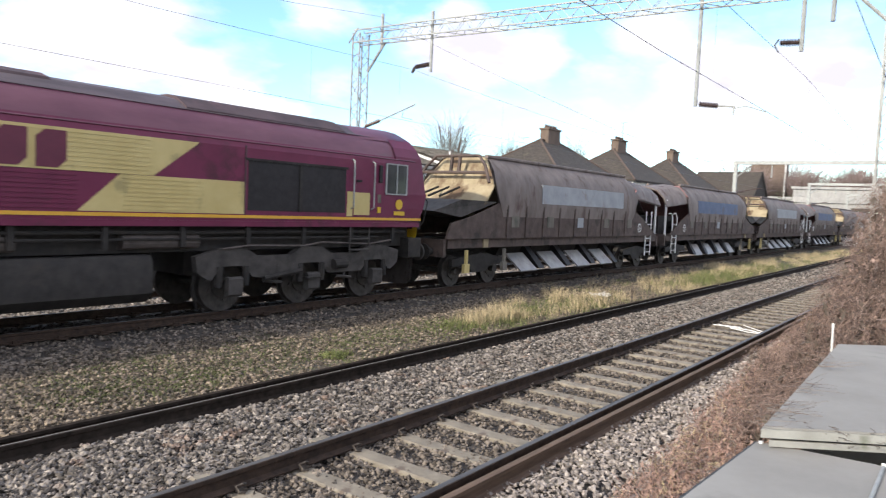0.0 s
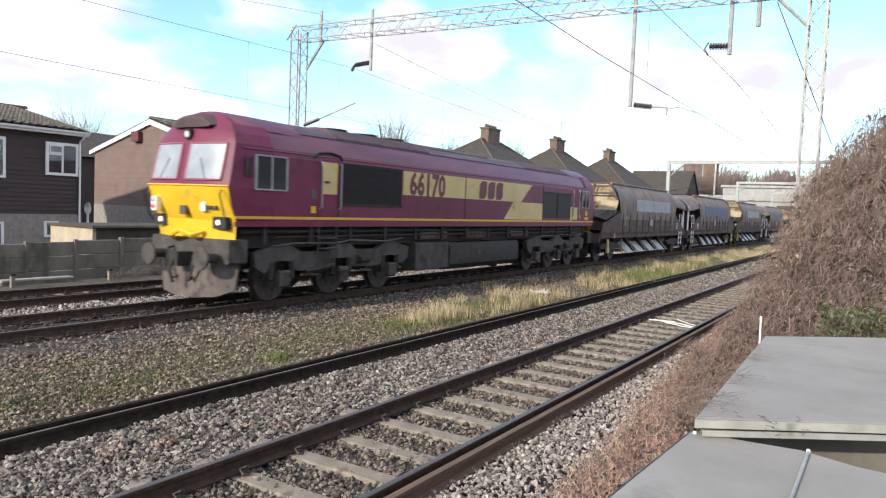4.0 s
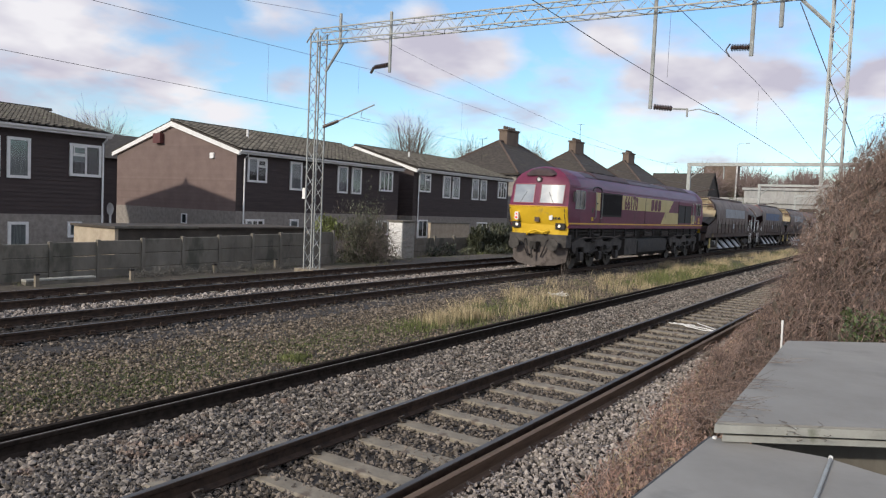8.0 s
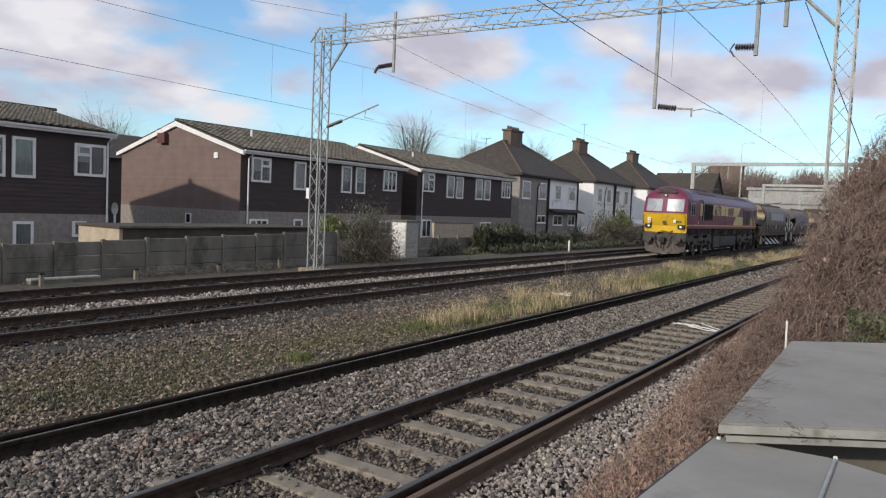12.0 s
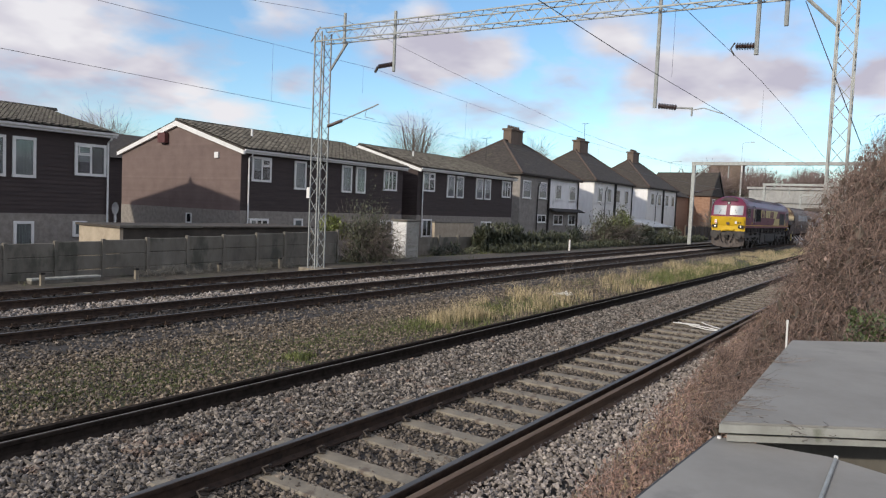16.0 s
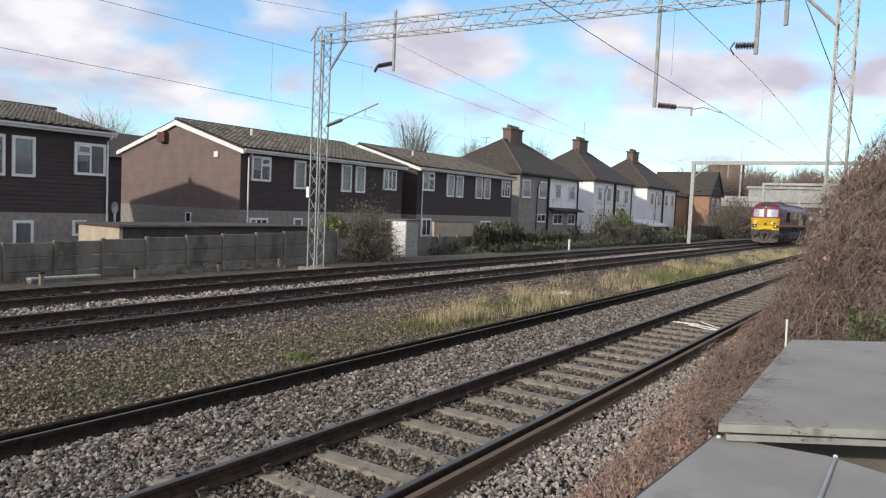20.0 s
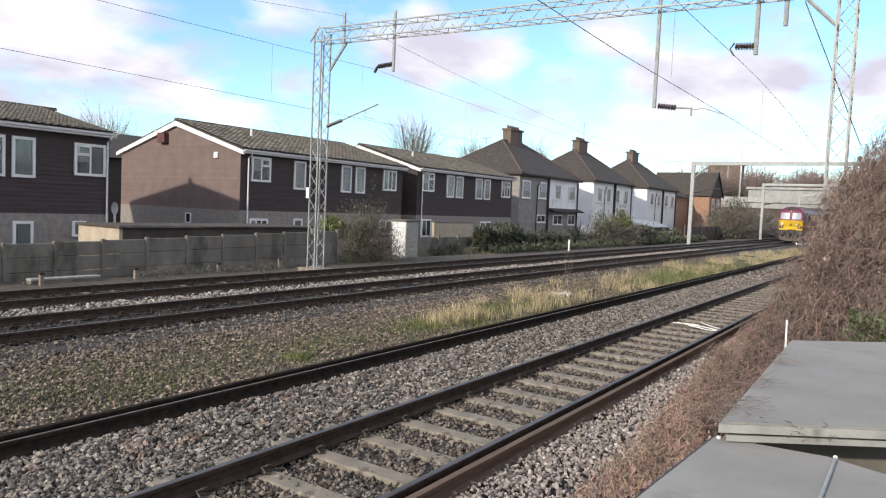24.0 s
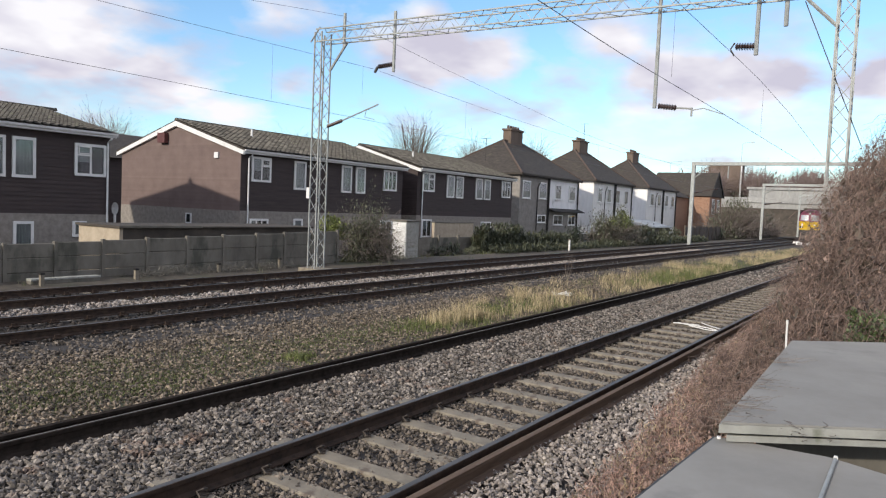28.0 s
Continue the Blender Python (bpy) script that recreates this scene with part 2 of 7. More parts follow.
MAT = {
    # bed far darker than its stones: paints the shade in the gaps
    "ballast": surface("ballast", (0.020, 0.017, 0.015), (0.060, 0.052, 0.045), 14, 0.95, bump=0.8, fine=38, patch=(0.05, 0.043, 0.04), patch_scale=9, patch_at=0.55),
    "stone": surface("ballast_stone", (0.060, 0.052, 0.045), (0.285, 0.254, 0.222), 7, 0.92, bump=0.4, jitter=0.78, islands=True, patch=(0.150, 0.108, 0.085), patch_scale=3.2, patch_at=0.56),
    "crib": surface("oily_ballast_stone", (0.066, 0.055, 0.045), (0.215, 0.182, 0.150), 7, 0.92, bump=0.4, jitter=0.65, islands=True),
    "darkcrib": surface("sooty_ballast_stone", (0.024, 0.020, 0.018), (0.085, 0.073, 0.064), 7, 0.92, bump=0.4, jitter=0.7, islands=True),
    "gravel": surface("field_gravel", (0.036, 0.029, 0.021), (0.102, 0.082, 0.060), 11, 0.95, bump=0.7, fine=45, patch=(0.072, 0.070, 0.034), patch_scale=1.1, patch_at=0.50),
    "palestone": surface("pale_ballast_stone", (0.165, 0.143, 0.128), (0.42, 0.375, 0.338), 7, 0.92, bump=0.4, jitter=0.5, islands=True),
    "gravelstone": surface("gravel_stone", (0.070, 0.056, 0.042), (0.25, 0.203, 0.152), 6, 0.92, bump=0.3, jitter=0.8, islands=True),
    "earth": surface("earth", (0.045, 0.038, 0.030), (0.115, 0.097, 0.075), 3, 0.95, bump=0.8, fine=20, patch=(0.058, 0.062, 0.036), patch_scale=0.5, patch_at=0.54),
    "rust": surface("rail_rust", (0.026, 0.019, 0.015), (0.072, 0.047, 0.034), 9, 0.85, 0.0, bump=0.4, spec=0.3),
    "rustbrown": surface("brown_rust", (0.085, 0.055, 0.038), (0.17, 0.115, 0.08), 6, 0.85, 0.1, bump=0.4, streak=(0.3, 3, 3)),
    "rustold": surface("old_rail_rust", (0.018, 0.015, 0.013), (0.045, 0.036, 0.030), 9, 0.95, 0.0, bump=0.4, spec=0.05),
    "railtop": surface("polished_rail_head", (0.07, 0.065, 0.06), (0.15, 0.142, 0.135), 3, 0.6, 0.4, bump=0.02, streak=(0.2, 8, 8)),
    "railglint": surface("painted_rail_glint", (0.16, 0.155, 0.145), (0.27, 0.262, 0.25), 3, 0.85, 0.0, bump=0.05, spec=0.2),
    "concrete": surface("sleeper_concrete", (0.175, 0.152, 0.118), (0.30, 0.265, 0.205), 4, 0.92, bump=0.4, fine=50, jitter=0.12, patch=(0.14, 0.11, 0.085), patch_scale=3, patch_at=0.57),
    "fence": surface("fence_concrete", (0.12, 0.11, 0.092), (0.21, 0.196, 0.166), 1.6, 0.95, bump=0.4, fine=30, jitter=0.10, streak=(1, 1, 0.5), patch=(0.085, 0.085, 0.068), patch_scale=1.2, patch_at=0.54),
    "clip": surface("rail_clip_steel", (0.05, 0.04, 0.035), (0.14, 0.12, 0.10), 30, 0.7, 0.5),
    "galv": surface("galvanised_steel", (0.25, 0.265, 0.26), (0.40, 0.42, 0.41), 5, 0.6, 0.2, bump=0.1, patch=(0.30, 0.28, 0.25), patch_scale=2.2, patch_at=0.62),
    "darksteel": surface("dark_steel", (0.035, 0.033, 0.032), (0.09, 0.085, 0.08), 6, 0.6, 0.5, bump=0.15),
    "wire": surface("copper_wire", (0.09, 0.09, 0.09), (0.16, 0.15, 0.145), 6, 0.5, 0.7, bump=0.0),
    "insul": surface("brown_insulator", (0.045, 0.03, 0.03), (0.10, 0.07, 0.065), 8, 0.25, bump=0.05),
    "cladding": surface("dark_brown_cladding", (0.034, 0.024, 0.024), (0.058, 0.042, 0.040), 3.5, 0.75, bump=0.2, streak=(0.25, 0.25, 3), jitter=0.07),
    "gablebrick": surface("pinkish_brown_brick", (0.150, 0.108, 0.098), (0.190, 0.140, 0.127), 1.4, 0.9, bump=0.15, fine=40, jitter=0.06),
    "greybrick": surface("pale_grey_brick", (0.19, 0.17, 0.15), (0.30, 0.275, 0.25), 5, 0.92, bump=0.4, fine=35),
    "rooftile": surface("grey_brown_roof_tile", (0.036, 0.033, 0.028), (0.125, 0.116, 0.100), 4, 0.92, bump=0.5, fine=40, jitter=0.5, patch=(0.135, 0.140, 0.10), patch_scale=2.6, patch_at=0.58),
    "roofplain": surface("weathered_clay_tile", (0.032, 0.027, 0.023), (0.074, 0.063, 0.054), 3, 0.92, bump=0.6, fine=25, streak=(1, 1, 3), patch=(0.080, 0.076, 0.052), patch_scale=1.4, patch_at=0.58),
    "ridge": surface("red_ridge_tile", (0.072, 0.052, 0.043), (0.125, 0.092, 0.075), 4, 0.9, bump=0.4),
    "white": surface("white_paint", (0.68, 0.68, 0.67), (0.82, 0.82, 0.81), 3, 0.5, bump=0.05, patch=(0.58, 0.57, 0.54), patch_scale=2.2, patch_at=0.63),
    "render": surface("white_render", (0.74, 0.74, 0.74), (0.88, 0.88, 0.88), 1.5, 0.9, bump=0.35, streak=(1, 1, 0.35), patch=(0.50, 0.49, 0.47), patch_scale=1.2, patch_at=0.6),
    "frontshade": surface("shaded_cream_roughcast", (0.70, 0.69, 0.66), (0.84, 0.83, 0.80), 2.0, 0.95, bump=0.6, fine=30, streak=(1, 1, 0.4), patch=(0.48, 0.47, 0.44), patch_scale=1.0, patch_at=0.59),
    "pebble": surface("grey_pebbledash", (0.205, 0.19, 0.175), (0.315, 0.295, 0.27), 2.5, 0.95, bump=0.7, fine=45),
    "redbrick": surface("orange_red_brick", (0.26, 0.148, 0.098), (0.39, 0.235, 0.16), 2.5, 0.9, bump=0.4, fine=20),
    "towerbrick": surface("brown_tower_brick", (0.105, 0.077, 0.060), (0.180, 0.138, 0.110), 0.6, 0.9, bump=0.3, streak=(1, 1, 0.3), patch=(0.14, 0.105, 0.082), patch_scale=0.4, patch_at=0.55),
    "glass": clear_glass("dark_cab_glass"),
    "pane": see_through("window_glass"),
    "dark_interior": surface("unlit_interior_plate", (0.02, 0.02, 0.02), (0.05, 0.048, 0.045), 3, 0.9),
    "curtain": surface("net_curtain", (0.12, 0.13, 0.135), (0.27, 0.29, 0.29), 5, 0.95, bump=0.1, streak=(6, 6, 0.3)),
    "cabinet": surface("grey_painted_steel", (0.232, 0.226, 0.210), (0.296, 0.289, 0.269), 1.2, 0.85, spec=0.2, bump=0.06, fine=25, patch=(0.212, 0.209, 0.196), patch_scale=1.5, patch_at=0.6),
    "cabinetside": surface("grey_concrete_edge", (0.26, 0.262, 0.238), (0.37, 0.372, 0.342), 5, 0.9, bump=0.35, fine=30, patch=(0.17, 0.18, 0.14), patch_scale=4, patch_at=0.56),
    "maroon": surface("maroon_paint", (0.128, 0.020, 0.054), (0.166, 0.028, 0.069), 1.6, 0.45, spec=0.3, bump=0.03, patch=(0.080, 0.022, 0.038), patch_scale=1.1, patch_at=0.55),
    "roofmaroon": surface("dusty_maroon_roof", (0.105, 0.030, 0.055), (0.165, 0.060, 0.090), 1.4, 0.42, bump=0.05, streak=(0.5, 1.5, 1.5), patch=(0.10, 0.06, 0.07), patch_scale=1.3, patch_at=0.58),
    "gold": surface("cream_gold_paint", (0.50, 0.40, 0.16), (0.58, 0.48, 0.21), 2, 0.4, bump=0.03, patch=(0.36, 0.30, 0.13), patch_scale=1.6, patch_at=0.58),
    "stripe": surface("orange_yellow_stripe", (0.62, 0.33, 0.03), (0.70, 0.40, 0.05), 3, 0.45, bump=0.02),
    "yellow": surface("warning_yellow", (0.60, 0.385, 0.018), (0.71, 0.465, 0.03), 2, 0.45, bump=0.03, patch=(0.46, 0.31, 0.05), patch_scale=2.4, patch_at=0.58),
    "grille": surface("black_grille", (0.010, 0.009, 0.010), (0.025, 0.022, 0.024), 8, 0.6, 0.2, bump=0.2),
    "under": surface("grimy_underframe", (0.015, 0.0138, 0.0128), (0.040, 0.036, 0.033), 4, 0.8, 0.1, bump=0.3, patch=(0.040, 0.033, 0.027), patch_scale=2, patch_at=0.57),
    "bogie": surface("grimy_bogie_grey", (0.036, 0.033, 0.031), (0.088, 0.080, 0.074), 3, 0.8, 0.1, bump=0.3, patch=(0.030, 0.027, 0.025), patch_scale=1.7, patch_at=0.55),
    "plough": surface("dusty_plough_grey", (0.075, 0.063, 0.058), (0.135, 0.114, 0.104), 3, 0.85, bump=0.2, patch=(0.045, 0.036, 0.032), patch_scale=2.5, patch_at=0.55),
    "steelwheel": surface("wheel_steel", (0.05, 0.045, 0.042), (0.12, 0.11, 0.10), 6, 0.6, 0.6, bump=0.1),
    "hopper": surface("rusty_grey_hopper", (0.125, 0.100, 0.088), (0.230, 0.192, 0.172), 1.6, 0.7, 0.1, bump=0.15, streak=(1.2, 1.2, 0.5), patch=(0.090, 0.056, 0.046), patch_scale=1.3, patch_at=0.56),
    "hopperblue": surface("faded_blue_panel", (0.085, 0.120, 0.20), (0.13, 0.170, 0.265), 2, 0.7, bump=0.1, patch=(0.12, 0.105, 0.105), patch_scale=1.6, patch_at=0.56),
    "hoppergrey": surface("pale_grey_panel", (0.27, 0.29, 0.31), (0.37, 0.39, 0.41), 2, 0.7, bump=0.05, patch=(0.25, 0.22, 0.20), patch_scale=1.8, patch_at=0.6),
    "solebar": surface("rusty_brown_frame", (0.062, 0.045, 0.039), (0.122, 0.090, 0.078), 3, 0.8, 0.1, bump=0.25, patch=(0.045, 0.035, 0.031), patch_scale=2, patch_at=0.55),
    "cream": surface("dusty_cream_end", (0.25, 0.20, 0.12), (0.39, 0.33, 0.215), 1.8, 0.85, bump=0.2, patch=(0.13, 0.085, 0.05), patch_scale=1.0, patch_at=0.50),
    "chute": surface("silver_chute", (0.27, 0.265, 0.26), (0.42, 0.415, 0.40), 3, 0.5, 0.4, bump=0.1, patch=(0.25, 0.22, 0.20), patch_scale=2.5, patch_at=0.6),
    "pinkpaint": surface("faded_pink_paint", (0.20, 0.10, 0.10), (0.29, 0.15, 0.145), 3, 0.7, bump=0.1),
    "headlight": lamp_glow("headlamp", (1.0, 0.96, 0.85), 0.35),
    "redlamp": lamp_glow("tail_lamp", (0.75, 0.04, 0.02), 0.3),
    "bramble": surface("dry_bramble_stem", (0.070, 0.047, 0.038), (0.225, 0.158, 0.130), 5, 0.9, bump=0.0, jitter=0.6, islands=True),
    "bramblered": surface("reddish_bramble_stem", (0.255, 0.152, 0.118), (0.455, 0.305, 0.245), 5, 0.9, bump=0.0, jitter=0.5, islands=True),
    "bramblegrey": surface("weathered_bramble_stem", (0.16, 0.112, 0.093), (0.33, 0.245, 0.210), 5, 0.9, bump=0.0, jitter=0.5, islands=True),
    "dryleaf": surface("dry_bramble_leaf", (0.13, 0.085, 0.066), (0.27, 0.19, 0.155), 5, 0.85, bump=0.0, jitter=0.5, islands=True),
    "twig": surface("bare_twig", (0.10, 0.082, 0.070), (0.20, 0.168, 0.148), 3, 0.9, bump=0.0, jitter=0.25, islands=True),
    "paletwig": surface("dull_dead_stalk", (0.085, 0.080, 0.066), (0.195, 0.184, 0.158), 3, 0.9, bump=0.0, jitter=0.35, islands=True),
    "fartwig": surface("far_bare_twig", (0.17, 0.128, 0.120), (0.27, 0.212, 0.198), 1, 0.95, bump=0.0, jitter=0.25, islands=True),
    "timber": surface("weathered_fence_timber", (0.050, 0.041, 0.035), (0.105, 0.088, 0.076), 3, 0.92, bump=0.3, streak=(4, 4, 0.4), jitter=0.3),
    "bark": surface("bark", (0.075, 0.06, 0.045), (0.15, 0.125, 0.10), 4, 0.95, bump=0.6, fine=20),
    "ivy": surface("ivy_leaf", (0.020, 0.027, 0.015), (0.068, 0.080, 0.045), 4, 0.5, bump=0.0, jitter=0.55, islands=True),
    "ivyfresh": surface("fresh_ivy_leaf", (0.040, 0.060, 0.020), (0.115, 0.145, 0.055), 4, 0.5, bump=0.0, jitter=0.5, islands=True),
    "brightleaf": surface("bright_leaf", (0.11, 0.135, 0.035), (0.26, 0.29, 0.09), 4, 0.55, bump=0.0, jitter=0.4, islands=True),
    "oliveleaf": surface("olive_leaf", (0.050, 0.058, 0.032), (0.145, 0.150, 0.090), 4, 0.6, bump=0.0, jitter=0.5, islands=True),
    "grass": surface("green_grass", (0.075, 0.095, 0.026), (0.18, 0.20, 0.068), 2, 0.7, bump=0.0, jitter=0.4, islands=True),
    "moss": surface("gravel_moss", (0.060, 0.072, 0.026), (0.135, 0.150, 0.062), 2, 0.85, bump=0.0, jitter=0.45, islands=True),
    "straw": surface("dry_grass", (0.285, 0.228, 0.130), (0.51, 0.425, 0.265), 2, 0.8, bump=0.0, jitter=0.45, islands=True),
    "plastic": surface("white_plastic", (0.66, 0.65, 0.62), (0.80, 0.79, 0.77), 8, 0.5, bump=0.1),
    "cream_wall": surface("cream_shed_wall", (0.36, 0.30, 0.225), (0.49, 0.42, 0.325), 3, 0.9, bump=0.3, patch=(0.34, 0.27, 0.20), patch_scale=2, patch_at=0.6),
    "alarmred": surface("red_alarm_box", (0.085, 0.028, 0.028), (0.13, 0.045, 0.042), 5, 0.5, bump=0.05),
    "bridgegrey": surface("bridge_concrete", (0.25, 0.25, 0.242), (0.40, 0.40, 0.388), 0.7, 0.9, bump=0.2, streak=(1, 1, 0.4), patch=(0.27, 0.26, 0.24), patch_scale=0.5, patch_at=0.57),
    "bridgedark": surface("dark_brick_abutment", (0.045, 0.038, 0.032), (0.10, 0.085, 0.07), 1.0, 0.95, bump=0.4),
}


# ---- mesh building ----
class Shape:
    """Collects corners and faces for one mesh."""

    def __init__(self):
        self.v, self.f = [], []

    def add(self, verts, faces):
        k = len(self.v)
        self.v.extend(tuple(p) for p in verts)
        self.f.extend(tuple(i + k for i in q) for q in faces)
        return self

    def box(self, x0, x1, y0, y1, z0, z1):
        c = [(x, y, z) for x in (x0, x1) for y in (y0, y1) for z in (z0, z1)]
        return self.add(c, [(0, 1, 3, 2), (4, 6, 7, 5), (0, 4, 5, 1), (2, 3, 7, 6), (0, 2, 6, 4), (1, 5, 7, 3)])

    def block(self, x0, x1, y0, y1, z0, z1, e=0.01):
        """A box with its long edges cut off along x."""
        ring = [(y0 + e, z0), (y1 - e, z0), (y1, z0 + e), (y1, z1 - e), (y1 - e, z1), (y0 + e, z1), (y0, z1 - e), (y0, z0 + e)]
        return self.prism(ring, x0, x1)

    def prism(self, ring, x0, x1):
        """An outline in y, z, anticlockwise seen from +x, drawn out along x."""
        n = len(ring)
        verts = [(x0, y, z) for y, z in ring] + [(x1, y, z) for y, z in ring]
        faces = [(i, (i + 1) % n, n + (i + 1) % n, n + i) for i in range(n)]
        return self.add(verts, [tuple(reversed(range(n))), tuple(range(n, 2 * n))] + faces)

    def slab(self, ring, y0, y1):
        """An outline in x, z drawn out along y."""
        n = len(ring)
        verts = [(x, y0, z) for x, z in ring] + [(x, y1, z) for x, z in ring]
        faces = [(i, (i + 1) % n, n + (i + 1) % n, n + i) for i in range(n)]
        return self.add(verts, [tuple(reversed(range(n))), tuple(range(n, 2 * n))] + faces)

    def rod(self, a, b, r, n=6, r2=None):
        a, b = Vector(a), Vector(b)
        d = (b - a)
        if d.length < 1e-6:
            return self
        d.normalize()
        u = d.orthogonal().normalized()
        w = d.cross(u)
        r2 = r if r2 is None else r2
        verts = []
        for p, q in ((a, r), (b, r2)):
            for i in range(n):
                t = 2 * math.pi * i / n
                verts.append(p + (u * math.cos(t) + w * math.sin(t)) * q)
        faces = [(i, (i + 1) % n, n + (i + 1) % n, n + i) for i in range(n)]
        return self.add(verts, faces + [tuple(reversed(range(n))), tuple(range(n, 2 * n))])

    def path(self, pts, r, n=5, taper=1.0):
        """One bent tube through the points."""
        pts = [Vector(p) for p in pts]
        verts, m = [], len(pts)
        u = None
        for i, p in enumerate(pts):
            d = (pts[min(i + 1, m - 1)] - pts[max(i - 1, 0)])
            d = d.normalized() if d.length > 1e-6 else Vector((0, 0, 1))
            u = d.orthogonal() if u is None else u - d * u.dot(d)
            u = u.normalized() if u.length > 1e-6 else d.orthogonal().normalized()
            w = d.cross(u)
            q = r * (1 + (taper - 1) * i / (m - 1))
            verts += [p + (u * math.cos(2 * math.pi * k / n) + w * math.sin(2 * math.pi * k / n)) * q for k in range(n)]
        faces = [(i * n + k, i * n + (k + 1) % n, (i + 1) * n + (k + 1) % n, (i + 1) * n + k) for i in range(m - 1) for k in range(n)]
        return self.add(verts, faces + [tuple(reversed(range(n))), tuple(range((m - 1) * n, m * n))])

    def disc(self, c, r, y0, y1, n=24):
        """A wheel-like cylinder about the y axis."""
        return self.rod((c[0], y0, c[1]), (c[0], y1, c[1]), r, n)

    def mesh(self, name, smooth=False):
        me = bpy.data.meshes.new(name)
        me.from_pydata(self.v, [], self.f)
        bm = bmesh.new()
        bm.from_mesh(me)
        bmesh.ops.recalc_face_normals(bm, faces=bm.faces)
        bm.to_mesh(me)
        bm.free()
        if smooth:
            me.shade_smooth()
            me.set_sharp_from_angle(angle=radians(35))
        return me


def part(name, shape, material, parent=None, label="", m=None, smooth=False):
    """One mesh object, from a Shape or a ready mesh, under a thing or a part."""
    me = shape.mesh(name, smooth) if isinstance(shape, Shape) else shape
    if not me.materials:
        me.materials.append(MAT[material])
    ob = new(name, me)
    if parent is not None:
        ob.parent = parent
    if m is not None:
        ob.matrix_basis = m
    if label:
        ob["label"] = label
    return ob


def thing(name, x, y, z, label, category, group="", kind="", rz=0):
    ob = new(name)
    ob.empty_display_size = 0.2
    ob.matrix_basis = pose(x, y, z, 0, 0, rz)
    return tagged(ob, label, category, group, kind)


def bulk(name, verts, faces, material, label="", category="", kind="stuff", parent=None, smooth=False):
    """One object out of numpy arrays."""
    me = bpy.data.meshes.new(name)
    me.from_pydata([tuple(p) for p in verts.tolist()], [], [tuple(q) for q in faces.tolist()])
    me.materials.append(MAT[material])
    if smooth:
        me.shade_smooth()
    ob = new(name, me)
    if parent is not None:
        ob.parent = parent
        category = ""
    return tagged(ob, label, category, "", kind)


rng = np.random.default_rng(7)


def scatter(unit_v, unit_f, places, sizes, turns, tilt=None, stretch=None):
    """Copies of a small shape, as arrays: places (n, 3), sizes (n,), turns (n,) about z, an optional tilt and stretch (n, 3)."""
    n, k = len(places), len(unit_v)
    v = np.repeat(unit_v[None], n, 0)
    if stretch is not None:
        v = v * stretch[:, None, :]
    v = v * sizes[:, None, None]
    if tilt is not None:
        c, s = np.cos(tilt)[:, None], np.sin(tilt)[:, None]
        v = np.stack([v[..., 0], v[..., 1] * c - v[..., 2] * s, v[..., 1] * s + v[..., 2] * c], -1)
    c, s = np.cos(turns)[:, None], np.sin(turns)[:, None]
    v = np.stack([v[..., 0] * c - v[..., 1] * s, v[..., 0] * s + v[..., 1] * c, v[..., 2]], -1)
    v = v + places[:, None, :]
    f = unit_f[None] + (np.arange(n) * k)[:, None, None]
    return v.reshape(-1, 3), f.reshape(-1, unit_f.shape[1])


ROCK_V = np.array([(-.5, -.38, -.3), (.45, -.45, -.28), (.5, .36, -.3), (-.4, .5, -.3), (-.36, -.3, .32), (.3, -.36, .26), (.42, .3, .38), (-.3, .34, .28)])
ROCK_F = np.array([(0, 3, 2, 1), (4, 5, 6, 7), (0, 1, 5, 4), (1, 2, 6, 5), (2, 3, 7, 6), (3, 0, 4, 7)])
CHIP_V = np.array([(-.55, -.1, .05), (.1, -.5, -.05), (.52, .12, .1), (-.08, .5, 0.0), (.1, .02, .42), (0, 0, -.4)])
CHIP_F = np.array([(0, 1, 4), (1, 2, 4), (2, 3, 4), (3, 0, 4), (1, 0, 5), (2, 1, 5), (3, 2, 5), (0, 3, 5)])


def stones(name, x0, x1, y0, y1, level, count, size, material, label, near=None, chips=True):
    """Loose stones strewn over a strip; level is a height or a function of x, y."""
    if near:
        x = x0 + (x1 - x0) * rng.random(count) ** near
    else:
        x = rng.uniform(x0, x1, count)
    y = rng.uniform(y0, y1, count)
    z = (level(x, y) if callable(level) else level) + rng.uniform(-0.028, 0.018 if chips else 0.034, count) * size / 0.05
    s = size * rng.uniform(0.65, 1.35, count)
    v, f = scatter(CHIP_V if chips else ROCK_V, CHIP_F if chips else ROCK_F, np.stack([x, y, z], 1), s, rng.uniform(0, 6.28, count), rng.uniform(-1.5, 1.5, count),
                   rng.uniform(0.55, 1.35, (count, 3)))
    v = v + rng.normal(0, size * (0.07 if chips else 0.11), v.shape)
    return bulk(name, v, f, material, label, "ballast")

# ---- ground and tracks ----
PROFILE = [(-3000, 1.0), (-60, 0.9), (-4, 0.85), (-1.5, 0.6), (0.2, 0.1), (1.1, -0.32), (1.9, -0.36), (7.2, -0.36), (7.5, -0.235), (11.0, -0.235),
           (11.3, -0.36), (18.6, -0.36), (19.6, -0.29), (20.6, -0.23), (21.5, -0.3), (26, -0.7), (60, -0.7), (400, -0.4), (3000, 4)]


def ground_z(y):
    return np.interp(y, [p[0] for p in PROFILE], [p[1] for p in PROFILE])


